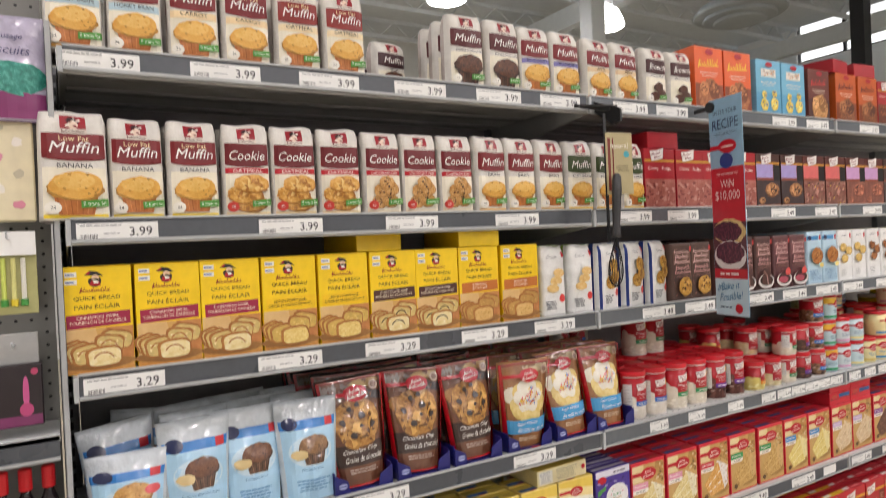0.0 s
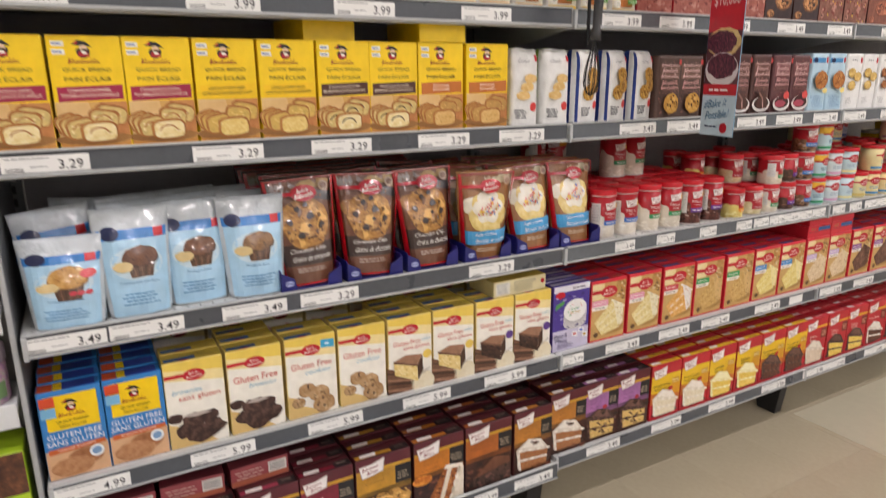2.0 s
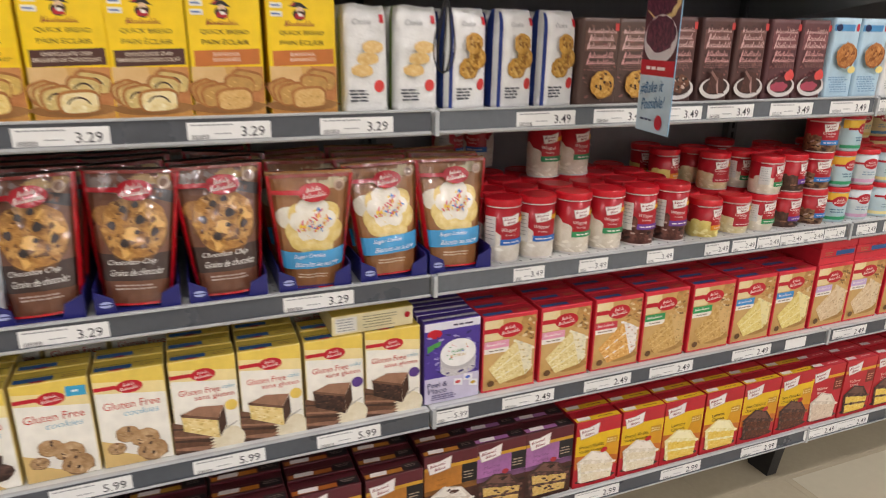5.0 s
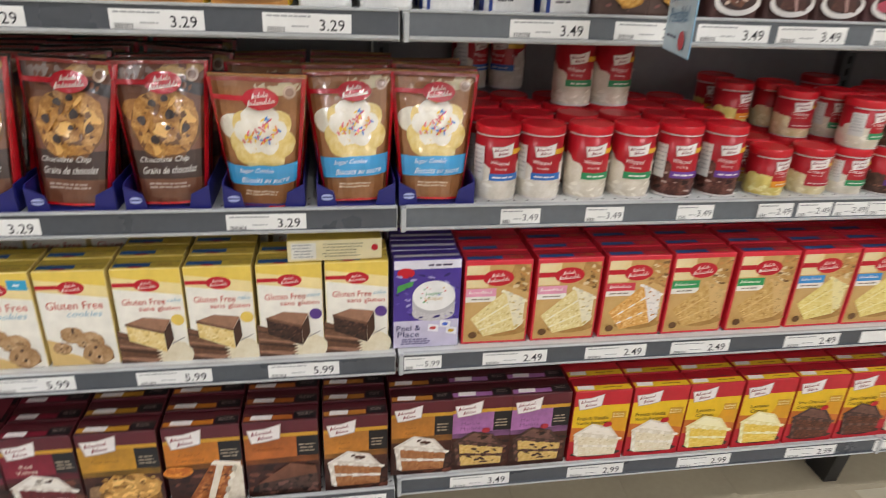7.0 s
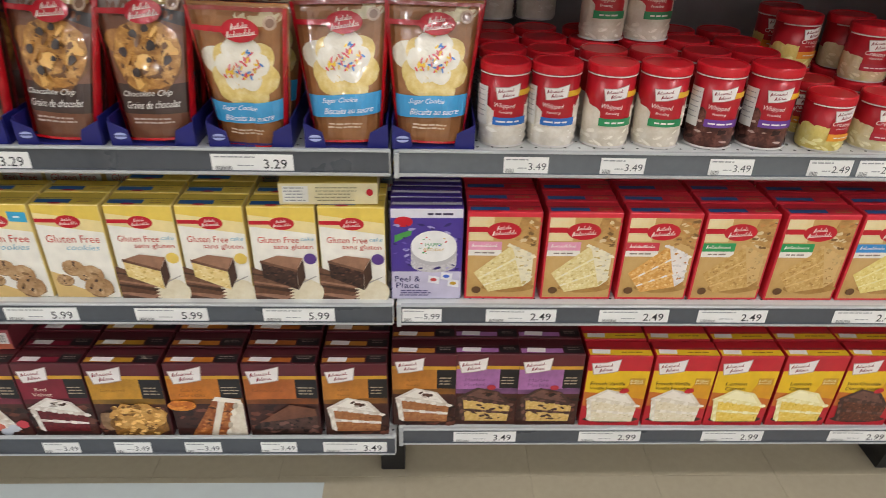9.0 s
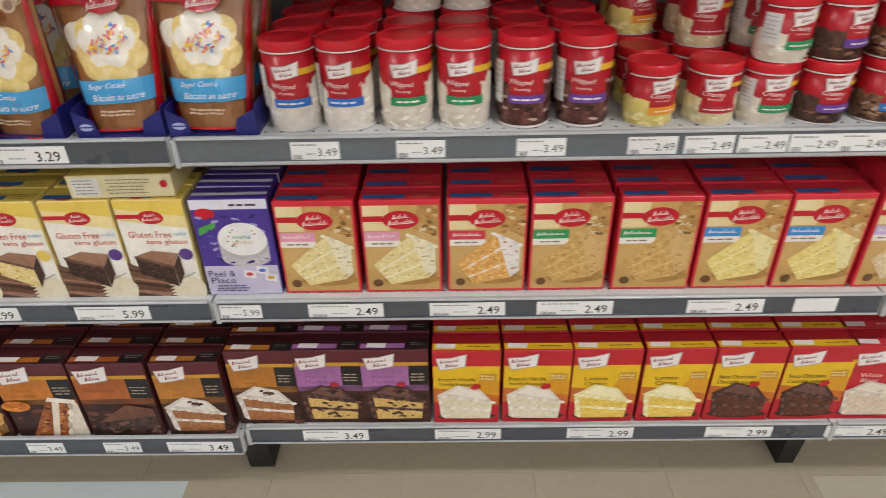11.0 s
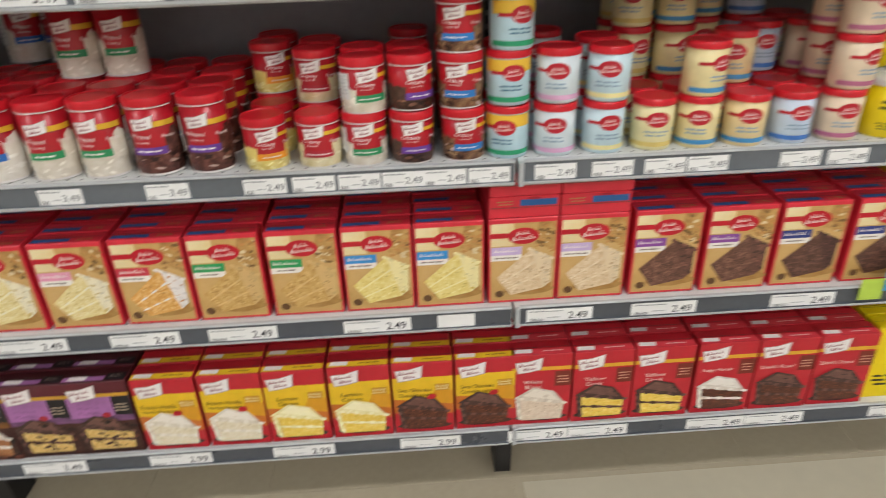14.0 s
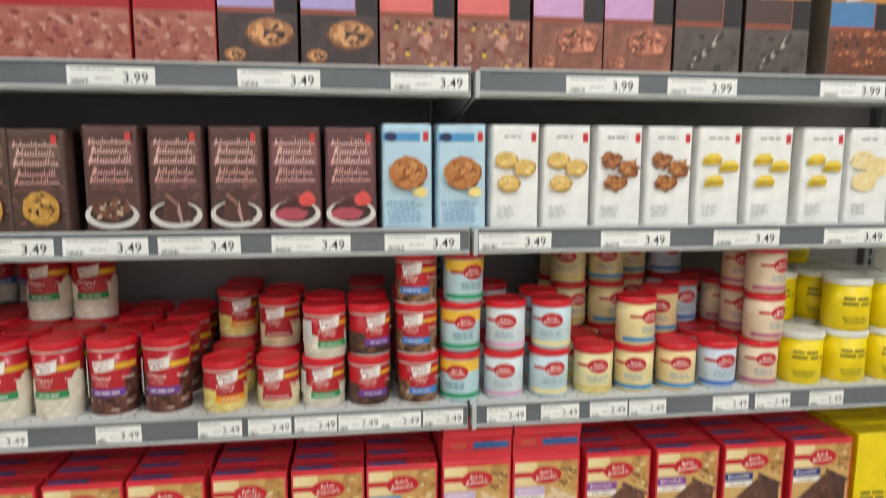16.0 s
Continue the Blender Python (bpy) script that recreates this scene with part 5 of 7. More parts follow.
    return soft_pack("cookie_mix_pouch", f"glossy {'dark brown chocolate chip' if dark else 'tan frosted sugar'} cookie mix pouch with red edges", "pouch", W, h, d, W * .7, W, "pouch", seed, film("2e1710" if dark else "a87848"), film("6e1a1c"), A, "cookie mix pouches", .1, "pouch")


CHIP_X, SUGAR_X = (-.71, -.555, -.4), (-.238, -.077, .07)
lay(lambda: cookie_pouch("chip", 3), [pose(x + RND.uniform(-.01, .01), .032 + j * .07, L4 + .006, RND.uniform(-3, 1), RND.uniform(-4, 4) if j else (-3, 2, -1)[i], RND.uniform(-7, 7)) for i, x in enumerate(CHIP_X) for j in range(5)])
lay(lambda: cookie_pouch("sugar", 5, h=.228), [pose(x + RND.uniform(-.006, .006), .032 + j * .07, L4 + (.006 if j or i else -.001), RND.uniform(-3, 1) if j or i else 12, RND.uniform(-3, 3), RND.uniform(-5, 5)) for i, x in enumerate(SUGAR_X) for j in range((4, 4, 3)[i])])

NAVY = ink("22246e", .35)
for k, x in enumerate((*CHIP_X, *SUGAR_X)):
    e = thing("display_tray", "navy blue cardboard display tray under cookie pouches", "tray", "navy trays")
    a, b = x - .07, x + .07
    solid("base", a, b, .018, .33, L4 + .0008, L4 + .004, NAVY, e)
    for s in (a, b - .002):
        solid("side", s, s + .002, .018, .33, L4 + .004, L4 + .05, NAVY, e)
    for u, v in ((a, a + .036), (b - .036, b)):
        bm = bmesh.new()
        sgn = 1 if u == a else -1
        o, i = (u, v) if sgn > 0 else (v, u)
        vs = [bm.verts.new((xx, yy, L4 + zz)) for yy in (.012, .015) for xx, zz in ((o, .002), (i, .002), (i - sgn * .006, .03), (o, .046))]
        bm.faces.new(vs[:4]), bm.faces.new(vs[7:3:-1])
        for q in range(4):
            bm.faces.new((vs[q], vs[4 + q], vs[4 + (q + 1) % 4], vs[(q + 1) % 4]))
        part("front_tab", bm, NAVY, e)
    S = Art()
    S.ell("badge", a + .018, L4 + .02, .011, .006, ink("aab4dc"), 16)
    S.rect("badge", a + .006, L4 + .019, a + .03, L4 + .0212, ink("22246e"))
    S.build(e, lambda xx, zz, q: (xx, .012 - q, zz))

# --- frosting tubs ---
LIDR = surface("red_lid_plastic", "cc1c2a", .35, .05, 9.0, 0, .05)
LIDW = surface("white_lid_plastic", "dcdcd6", .4, .05, 9.0, 0, .05)


def frosting(kind, flav, seed, r=.041, h=.142):
    A = Art(14)
    low = food(*flav[1])
    dk, lt = tones(low, .86, 1.08)
    red = ink("b41a28", .3)
    x = r * 1.45
    tall = kind == "whip"
    up = .1 if tall else .02
    for k in range(6):
        A.ell("front_print", (-1.45 + .56 * k) * r, h * (.36 + up * (.6, .1, .0, .0, .2, .6)[k]), r * .42, h * (.1 + up * (1, .4, 0, 0, .4, 1)[k]), low, 16, .14, seed + k)
    A.crumbs("front_print", (-x, h * .06), (x, h * .06), (x, h * .34), (-x, h * .34), (dk, lt, low, dk, food("a8887c", "c0a498", "d0b8ae", 60)) if int(flav[1][1][:2], 16) < 0x80 else (lt, low), 26, r * .07, seed, 2.8)
    A.rect("front_print", -r * .52, h * .3, r * .82, h * .62, red)
    A.rect("foot_ring", -x, .0012, x, h * .035, ink("e0dad4", .3))
    A.rect("rim", -x, h - .0178, x, h - .0155, ink("dcd2cc", .3))
    A.rect("gold_band", r * .1, h * .64, x, h * .71, ink("e0b030"))
    plaque_logo(A, r * .0, h * .68, r * .92)
    A.text("lettering", "Whipped" if tall else "Creamy", -r * .1, h * .525, ink("f4eae4"), h * (.075 if tall else .1), r * .8, .2, -.05)
    A.text("lettering", "Frosting" if tall else "Home Style", -r * .05, h * .45, ink("f4eae4"), h * .04, r * .5, .1)
    A.text("lettering", "Fouetté", r * .98, h * .52, ink("f4eae4"), h * .07, r * .55, .2, -.05)
    A.rect("flavour_band", -r * .54, h * (.29 if tall else .22), r * .84, h * (.385 if tall else .35), ink(flav[0]))
    A.bars("lettering", -r * .42, r * .7, h * (.325 if tall else .27), ink("efe9e4"), 1, h * .02, h * .02, seed)
    if seed % 2:
        A.rect("nutrition_panel", -r * 1.42, h * .27, -r * .8, h * .74, ink("dcdad6"))
        A.bars("nutrition_panel", -r * 1.38, -r * .84, h * .68, GREY, 6, h * .012, h * .06, seed)
    return tub("frosting_tub", f"{'tall' if tall else 'short'} red frosting tub with a red plastic lid", r, h, red, LIDR, A, f"{'whipped' if tall else 'creamy'} frosting tubs", low, .37, .0155)


VAN = ("d9d0c0", "e8e0d2", "f2ece2", 50)
FL = {"white": ("2f6fc0", VAN), "vanilla": ("2f8f5a", ("d8cdb8", "e4dac8", "eee6d8", 50)), "choc": ("6a3f96", ("3a1d18", "5a3028", "8a5a4c", 60)),
      "lemon": ("e89a2c", ("e0c860", "ecd880", "f4e6a4", 40)), "cream": ("b02838", ("d8c890", "e4d6a8", "eee4c4", 50)), "fudge": ("6a3f96", ("33201a", "4a3026", "6a4838", 60)), "milk": ("2f7ac0", ("4a2c20", "7a543c", "b08c64", 50))}
TALL = [("white", .193), ("white", .28), ("vanilla", .374), ("vanilla", .468), ("choc", .562), ("choc", .657)]
for s, (fl, q) in enumerate((("white", 0), ("vanilla", 1), ("choc", 2))):
    spots = []
    for f, x in TALL:
        if f == fl:
            spots += [pose(x + RND.uniform(-.003, .003), .068 + j * .0885, L4 + .0008, 0, 0, RND.uniform(-9, 5)) for j in range(4)]
    if fl == "vanilla":
        spots += [pose(.388, .24, L4 + .1436, 0, 0, -6), pose(.474, .242, L4 + .1436, 0, 0, 4)]
    if fl == "white":
        spots += [pose(.2, .42, L4 + .1436, 0, 0, 30), pose(.29, .42, L4 + .1436, 0, 0, -40)]
    lay(lambda: frosting("whip", FL[fl], s + 1), spots)
SH, SR = .097, .039


def stack(x, heights, y0=.061):
    """Poses of short tubs: heights gives how many are stacked in each row going back."""
    out = []
    for j, n in enumerate(heights):
        for k in range(n):
            out.append(pose(x + RND.uniform(-.003, .003), y0 + j * .086 + RND.uniform(-.002, .003), L4 + .0008 + k * (SH + .0008), 0, 0, RND.uniform(-25, 25)))
    return out


for fl, x, hts, s in (("lemon", .762, (1, 1, 2, 2, 1), 2), ("cream", .857, (1, 2, 2, 1, 1), 4), ("vanilla", .945, (2, 2, 1, 1), 1), ("fudge", 1.033, (2, 2, 1, 2), 6), ("milk", 1.124, (3, 2, 2, 1), 8)):
    lay(lambda: frosting("creamy", FL[fl], s, SR, SH), stack(x, hts))


def pale_tub(bg, strip, top, seed, r=SR, h=SH):
    A = Art(14)
    x = r * 1.45
    if top:
        A.rect("front_print", -x, h * .62, x, h * .85, ink(top))
    A.rect("flavour_band", -x, h * .08, x, h * .17, ink(strip))
    A.rect("logo", -r * 1.1, h * .58, -r * .4, h * .64, ink("b8152a"))
    A.ell("logo", r * .05, h * .61, r * .55, h * .15, ink("b8152a"), 20)
    A.scrawl("logo", r * .05, h * .645, r * .5, h * .07, ink("efdcd4"), 3)
    A.scrawl("logo", r * .05, h * .575, r * .8, h * .07, ink("efdcd4"), 5)
    A.bars("lettering", -r * .6, r * .6, h * .36, ink("8fa8ba" if not top else "5a8298"), 2, h * .03, h * .07, seed)
    return tub("frosting_tub", f"short {'pale blue' if bg in ('bcd8e0', 'c6dce2', 'd4dfe2') else 'cream'} frosting tub with a red plastic lid", r, h, ink(bg, .3), LIDR, A, "pale frosting tubs")


for bg, st, tp, x, hts, s in (("bcd8e0", "2f9a6a", "ecc040", 1.212, (3, 2, 1), 1), ("d4dfe2", "d8a8c8", None, 1.3, (2, 1, 2), 2), ("c6dce2", "ece0a0", None, 1.393, (2, 2, 1), 3), ("e6dca8", "d8c070", None, 1.484, (1, 1, 3, 3), 4),
                              ("e8d8a0", "4a90c0", None, 1.573, (2, 1, 3, 3), 5), ("e6cf9a", "4a90c0", None, 1.664, (1, 2, 1, 3), 6), ("c6d4e2", "4a7ac0", None, 1.757, (1, 1, 2, 3), 7), ("e2cdb0", "b86a88", None, 1.85, (3, 3, 2, 2), 8)):
    lay(lambda: pale_tub(bg, st, tp, s), stack(x, hts))


def yellow_tub(r=.046, h=.11):
    A = Art(14)
    A.bars("lettering", -r * .8, r * .6, h * .6, ink("6a5f20"), 2, h * .05, h * .1, 3)
    A.bars("lettering", -r * .8, r * .3, h * .25, ink("6a5f20"), 3, h * .018, h * .045, 4)
    return tub("frosting_tub", "plain yellow frosting tub with a white plastic lid", r, h, ink("eed40e", .35), LIDW, A, "yellow frosting tubs")


lay(yellow_tub, [pose(x, y, L4 + .0008 + k * .1112, 0, 0, RND.uniform(-12, 12)) for x in (1.948, 2.05, 2.152) for y, n in ((.07, 1), (.17, 2), (.27, 2)) for k in range(n)] + [pose(2.05, .07, L4 + .112), pose(2.152, .07, L4 + .112), pose(2.05, .27, L4 + .2232)])

# --- cake and brownie cartons on the fifth shelf ---
def blue_top(w, d, stripe="2a5f9c", x0=-.46, x1=.06):
    T = Art()
    T.rect("top_print", w * x0, d * .16, w * x1, d * .46, ink(stripe))
    T.bars("top_print", w * .14, w * .42, d * .34, ink("b08a50"), 2, d * .05, d * .14, 2)
    T.ell("top_print", -w * .14, d * .1, w * .1, d * .06, ink("b01428"), 12)
    return T


def gf_box(sub, pic, seed, flag=False, w=.122, h=.2, d=.05):
    A = Art()
    x = w / 2 - .001
    A.rect("front_print", -x, .001, x, h * .8, ink("f0ece0"))
    A.quad("front_print", (-x, h * .8), (x, h * .72), (x, h - .001), (-x, h - .001), ink("ecd89a"))
    A.quad("front_print", (-x, h * .92), (x, h * .84), (x, h - .001), (-x, h - .001), ink("e8c95a"))
    spoon_logo(A, 0, h * .83, w * .36, -x)
    RD, BL = ink("c8442e"), ink("8ab8cc")
    if flag:
        A.quad("flag", (w * .2, h * .83), (w * .47, h * .82), (w * .47, h * .92), (w * .2, h * .93), ink("3aa4cc"))
        A.bars("flag", w * .26, w * .42, h * .865, ink("e4f0f4"), 1, h * .02, h, 2)
    if sub == "brownie_fr":
        A.text("lettering", "brownies", -w * .14, h * .66, BL, h * .06, w * .5, .3)
        A.text("lettering", "sans gluten", w * .06, h * .57, RD, h * .075, w * .78)
    elif sub == "cake":
        A.text("lettering", "Gluten Free", -w * .08, h * .66, RD, h * .065, w * .62)
        A.text("lettering", "cake", w * .36, h * .67, BL, h * .04, w * .2, .3)
        A.text("lettering", "sans gluten", w * .14, h * .58, RD, h * .065, w * .6)
    else:
        A.text("lettering", "Gluten Free", 0, h * .65, RD, h * .08, w * .8)
        A.text("lettering", sub, w * .12, h * .56, BL, h * .06, w * .5, .3)
    A.quad("picture", (-x, .001), (w * .3, .001), (-w * .1, h * .2), (-x, h * .3), ink("d8b878"))
    if pic == "brownie":
        dk = food("1f120f", "3f2822", "74564c", 60)
        for k, (a, b, r) in enumerate(((-.2, .2, .2), (.02, .13, .22), (.24, .18, .2), (-.06, .3, .2), (.16, .31, .17), (-.38, .36, .12))):
            A.ell("picture", a * w, b * h, r * w * 1.1, r * w * .8, dk, 12, .18, seed + k)
        A.ell("picture", 0, h * .37, w * .2, h * .022, ink("b9aca4"), 12, .2, 3)
    elif pic == "cookie":
        A.quad("picture", (-w * .42, h * .2), (w * .2, h * .03), (w * .44, h * .1), (-w * .1, h * .3), ink("e8e4dc"))
        for k, (a, b, q) in enumerate(((-.3, .2, .13), (-.12, .34, .17), (.12, .27, .2), (.2, .13, .22))):
            pic_cookie(A, a * w, b * h, w * q, food("8a6844", "b08a60", "cfb088", 40), food("24130e", "3a241c", "5a4034", 60), 3, seed + k, .8)
    else:
        pic_slab(A, -w * .02, h * .26, w * .84, food("d8b868", "e6cc88", "f0deaa", 60) if pic == "yellow" else food("24140f", "3a231b", "4c3228", 60), food("54382a", "6e4c38", "8a6650", 30), seed)
        A.ell("seal", w * .38, h * .46, w * .1, h * .06, ink("e8c860" if pic == "yellow" else "5a3a86"), 16)
    return carton("gluten_free_mix_box", f"cream and yellow carton of gluten free {'cake' if sub == 'cake' else 'brownie' if 'brownie' in sub else 'cookie'} mix", w, h, d, ink("e6cf80"), ink("f0ece0"), ink("dcbf52"), A, blue_top(w, d), "gluten free mix boxes")


def gf(sub, pic, xs, seed, n=5, flag=False):
    lay(lambda: gf_box(sub, pic, seed, flag), sum((rows_back(x + .063, L5, .05, 2 + (n > 5)) + rows_back(x + .07, L5, .05, 7, skip=5) for i, x in enumerate(xs)), []))


gf("brownie_fr", "brownie", (-1.042,), 1, 5)
gf("brownies", "brownie", (-.913,), 2, 6)
gf("cookies", "cookie", (-.783,), 3, 5, True)
gf("cookies", "cookie", (-.655,), 3, 5)
gf("cake", "yellow", (-.526, -.398), 4, 6)
gf("cake", "choc", (-.268, -.14), 5, 4)
def side_lying_box(w=.178, h=.043, d=.12):
    A = Art()
    A.rect("nutrition_panel", -w * .46, h * .12, -w * .2, h * .88, ink("e8e6de"))
    A.bars("nutrition_panel", -w * .45, -w * .22, h * .76, GREY, 5, h * .05, h * .14, 3)
    A.bars("lettering", -w * .14, w * .3, h * .78, ink("8a8468"), 5, h * .04, h * .14, 4)
    A.ell("logo", w * .42, h * .6, w * .035, h * .16, ink("c01328"), 14)
    return carton("gluten_free_mix_box", "pale yellow mix carton lying on its side on other boxes", w, h, d, ink("e6d69a"), ink("e9deb4"), ink("dcbf52"), A, None, "gluten free mix boxes")


lay(side_lying_box, [pose(-.118, .035, L5 + .2015, 0, 0, 1.5)])


def gf_bread(w=.112, h=.19, d=.045):
    A = Art()
    x = w / 2 - .001
    A.rect("front_print", -x, .001, x, h * .34, ink("d8ac84"))
    A.rect("front_print", -w * .4, h * .56, w * .42, h * .95, YEL)
    bread_figure(A, 0, h * .82, w * .26)
    A.text("lettering", "QUICK BREAD", 0, h * .655, ink("3d2c12"), h * .032, w * .6)
    A.text("lettering", "PAIN ÉCLAIR", 0, h * .605, ink("3d2c12"), h * .032, w * .6)
    A.text("lettering", "GLUTEN FREE", 0, h * .5, ink("f0f2f4"), h * .06, w * .86)
    A.text("lettering", "SANS GLUTEN", 0, h * .42, ink("f0f2f4"), h * .06, w * .9)
    A.quad("front_print", (-w * .44, h * .3), (w * .46, h * .33), (w * .46, h * .38), (-w * .44, h * .36), ink("c8622c"))
    A.text("lettering", "BANANA BANANES", 0, h * .345, ink("f2e0d0"), h * .025, w * .6, 0, .04)
    A.ell("picture", w * .12, h * .21, w * .3, h * .1, food("8a5432", "a06842", "b58058"), 18, .06, 3)
    A.ell("picture", -w * .1, h * .13, w * .34, h * .11, food("a06a44", "b58058", "c89870"), 20, .05, 4)
    A.ell("seal", w * .3, h * .25, w * .12, h * .07, ink("e8edf0"), 16)
    A.ell("seal", w * .3, h * .25, w * .08, h * .045, ink("7aa0c8"), 14)
    A.rect("front_print", -w * .47, h * .84, -w * .24, h * .95, ink("d8502c"))
    A.rect("front_print", -w * .47, h * .72, -w * .24, h * .83, ink("7ab8dc"))
    T = Art()
    T.rect("top_print", -w * .1, d * .1, w * .42, d * .9, ink("2c3f96"))
    T.rect("top_print", -w * .48, d * .1, -w * .25, d * .9, ink("c8502c"))
    T.rect("top_print", -w * .24, d * .1, -w * .1, d * .9, YEL)
    return carton("gluten_free_bread_box", "blue and yellow carton of gluten free quick bread mix", w, h, d, ink("2f7fc4"), ink("2f7fc4"), ink("2f7fc4"), A, T, "gluten free bread boxes")


lay(gf_bread, sum((rows_back(x + .056, L5, .045, 5) for x in (-1.268, -1.153)), []))


def kit_box(w=.135, h=.2, d=.045):
    A = Art()
    PUR = ink("4a3590")
    x = w / 2 - .001
    A.rect("front_print", -x, .001, x, h * .32, ink("c8c2d8"))
    A.rect("front_print", -x, h * .9, x, h - .001, ink("dcdae4"))
    A.bars("lettering", -w * .05, w * .45, h * .93, ink("3a3050"), 1, h * .02, h, 2)
    A.ell("logo", -w * .32, h * .86, w * .13, h * .055, ink("c01328"), 16)
    A.quad("front_print", (-w * .45, h * .64), (-w * .22, h * .72), (-w * .2, h * .78), (-w * .44, h * .72), ink("4a9a4a"))
    A.rect("picture", -w * .22, h * .4, w * .42, h * .6, food("a8a4a8", "c4c0c2", "dcdada", 260))
    A.ell("picture", w * .1, h * .4, w * .32, h * .09, food("a8a4a8", "c4c0c2", "dcdada", 260), 22)
    A.crumbs("front_print", (-w * .46, h * .34), (w * .46, h * .34), (w * .46, h * .86), (-w * .46, h * .86), (ink("2f2268"), ink("6a58b0"), ink("a8a0d0")), 40, w * .02, 4, 2.5)
    A.ell("picture", w * .1, h * .56, w * .325, h * .17, ink("b9b6b8"), 26)
    A.ell("picture", w * .1, h * .6, w * .32, h * .17, ink("ecebe8"), 26)
    A.crumbs("picture", (-w * .1, h * .52), (w * .3, h * .52), (w * .3, h * .7), (-w * .1, h * .7), (ink("c84a4a"), ink("4a6ac8"), ink("c8a030"), ink("3a9a5a")), 14, w * .012, 8)
    A.text("greeting", "HAPPY", w * .1, h * .62, ink("3a9a5a"), h * .035, w * .24)
    A.text("greeting", "BIRTHDAY", w * .1, h * .565, ink("c8a030"), h * .03, w * .28)
    A.text("title", "Peel &", -w * .27, h * .24, ink("2a2460"), h * .065, w * .36)
    A.text("title", "Place", -w * .27, h * .165, ink("2a2460"), h * .065, w * .34)
    for k, (a, b) in enumerate(((.02, .2), (.2, .24), (.3, .16))):
        A.quad("picture", (a * w, h * b), (a * w + w * .16, h * (b - .02)), (a * w + w * .17, h * (b + .06)), (a * w + w * .01, h * (b + .08)), ink("e9e8ec"))
        A.ell("picture", a * w + w * .08, h * (b + .03), w * .05, h * .02, ink(("c84a4a", "4a6ac8", "c8a030")[k]), 8)
    A.bars("lettering", -w * .42, w * .1, h * .1, ink("5a5080"), 3, h * .012, h * .025, 6)
    T = Art()
    T.rect("top_print", -w * .48, d * .3, w * .48, d * .55, ink("d8d6e0"))
    return carton("cake_kit_box", "purple carton of a decorated birthday cake kit", w, h, d, PUR, PUR, PUR, A, T, "cake kit boxes")


lay(kit_box, rows_back(.06, L5, .045, 5))
RED = ink("d62e3e")


def cake_box(tab, slice_c, frost, seed, w=.139, h=.192, d=.045):
    A = Art()
    A.rect("front_print", -w * .472, h * .028, w * .472, h * .95, food("c09858", "cca566", "d6b278", 9))
    A.rect("front_print", -w * .472, h * .69, -w * .14, h * .95, food("d8c084", "e4d09a", "ecdcb0", 12))
    A.quad("front_print", (w * .15, h * .7), (w * .472, h * .62), (w * .472, h * .95), (w * .22, h * .95), food("9a7038", "b98e50", "d0a868", 40))
    A.ell("front_print", w * .1, h * .2, w * .34, h * .12, food("a87c40", "b98e50", "c9a064", 20), 20, .04, seed)
    A.crumbs("front_print", (w * .2, h * .66), (w * .45, h * .6), (w * .45, h * .93), (w * .25, h * .93), (ink("d8c49a"), ink("7a5a30"), ink("c08a4c"), ink("a87c44")), 26, w * .022, seed, 2)
    spoon_logo(A, 0, h * .8, w * .44, -w * .472)
    A.rect("front_print", -w * .472, h * .52, -w * .02, h * .62, ink("ece6dc"))
    A.rect("front_print", -w * .472, h * .585, -w * .02, h * .68, ink(tab))
    A.bars("lettering", -w * .42, -w * .06, h * .545, ink("8a7a70"), 1, h * .015, h, seed)
    A.scrawl("lettering", -w * .25, h * .635, w * .34, h * .04, ink("efe6e0"), seed + 2, 0)
    pic_wedge(A, w * .05, h * .36, w * .68, slice_c, frost, seed)
    A.ell("seal", -w * .34, h * .12, w * .065, h * .042, ink("6a4a2c"), 14)
    return carton("cake_mix_box", "red and gold carton of cake mix with a cake slice picture", w, h, d, RED, RED, RED, A, blue_top(w, d), "red cake mix boxes")


CAKES = {"pink": ("e39ab4", ("d8c078", "e6d494", "f0e4b4", 170), "efe6c8"), "red": ("d03a4a", ("cc8a3c", "e0a858", "eec888", 120), "efe8e2"), "green": ("2f9a58", ("b98a48", "cda560", "dcbc7c", 90), "d6b478"),
         "blue": ("3a8fd0", ("dcc264", "e8d480", "f0e2a0", 90), "efe2a8"), "lilac": ("c8b0d8", ("d0b088", "dec49c", "e8d4b4", 90), "e2cdaa"), "purple": ("8a4a9a", ("4a2e26", "6a4638", "8a6250", 110), "6a463a"), "navy": ("2a3a80", ("40281f", "5c3c30", "785446", 110), "543630")}
for i, (c, xs) in enumerate((("pink", (.133, .285)), ("red", (.434,)), ("green", (.581, .731)), ("blue", (.879, 1.022)), ("lilac", (1.17, 1.312)), ("purple", (1.466, 1.616)), ("navy", (1.768, 1.922)))):
    tab, crumb, fr = CAKES[c]
    spots = []
    for j, x in enumerate(xs):
        spots += rows_back(x + .0705, L5, .045, RND.choice((5, 6, 7)))
    if c == "lilac":
        for j, x in enumerate(xs):
            for k in range(2):
                spots.append(pose(x + .0705 + .002 * k, .03 + .192, L5 + .1935 + k * .0458 + .045, 90, 180, 0))
    lay(lambda: cake_box(tab, food(*crumb), ink(fr), i), spots)


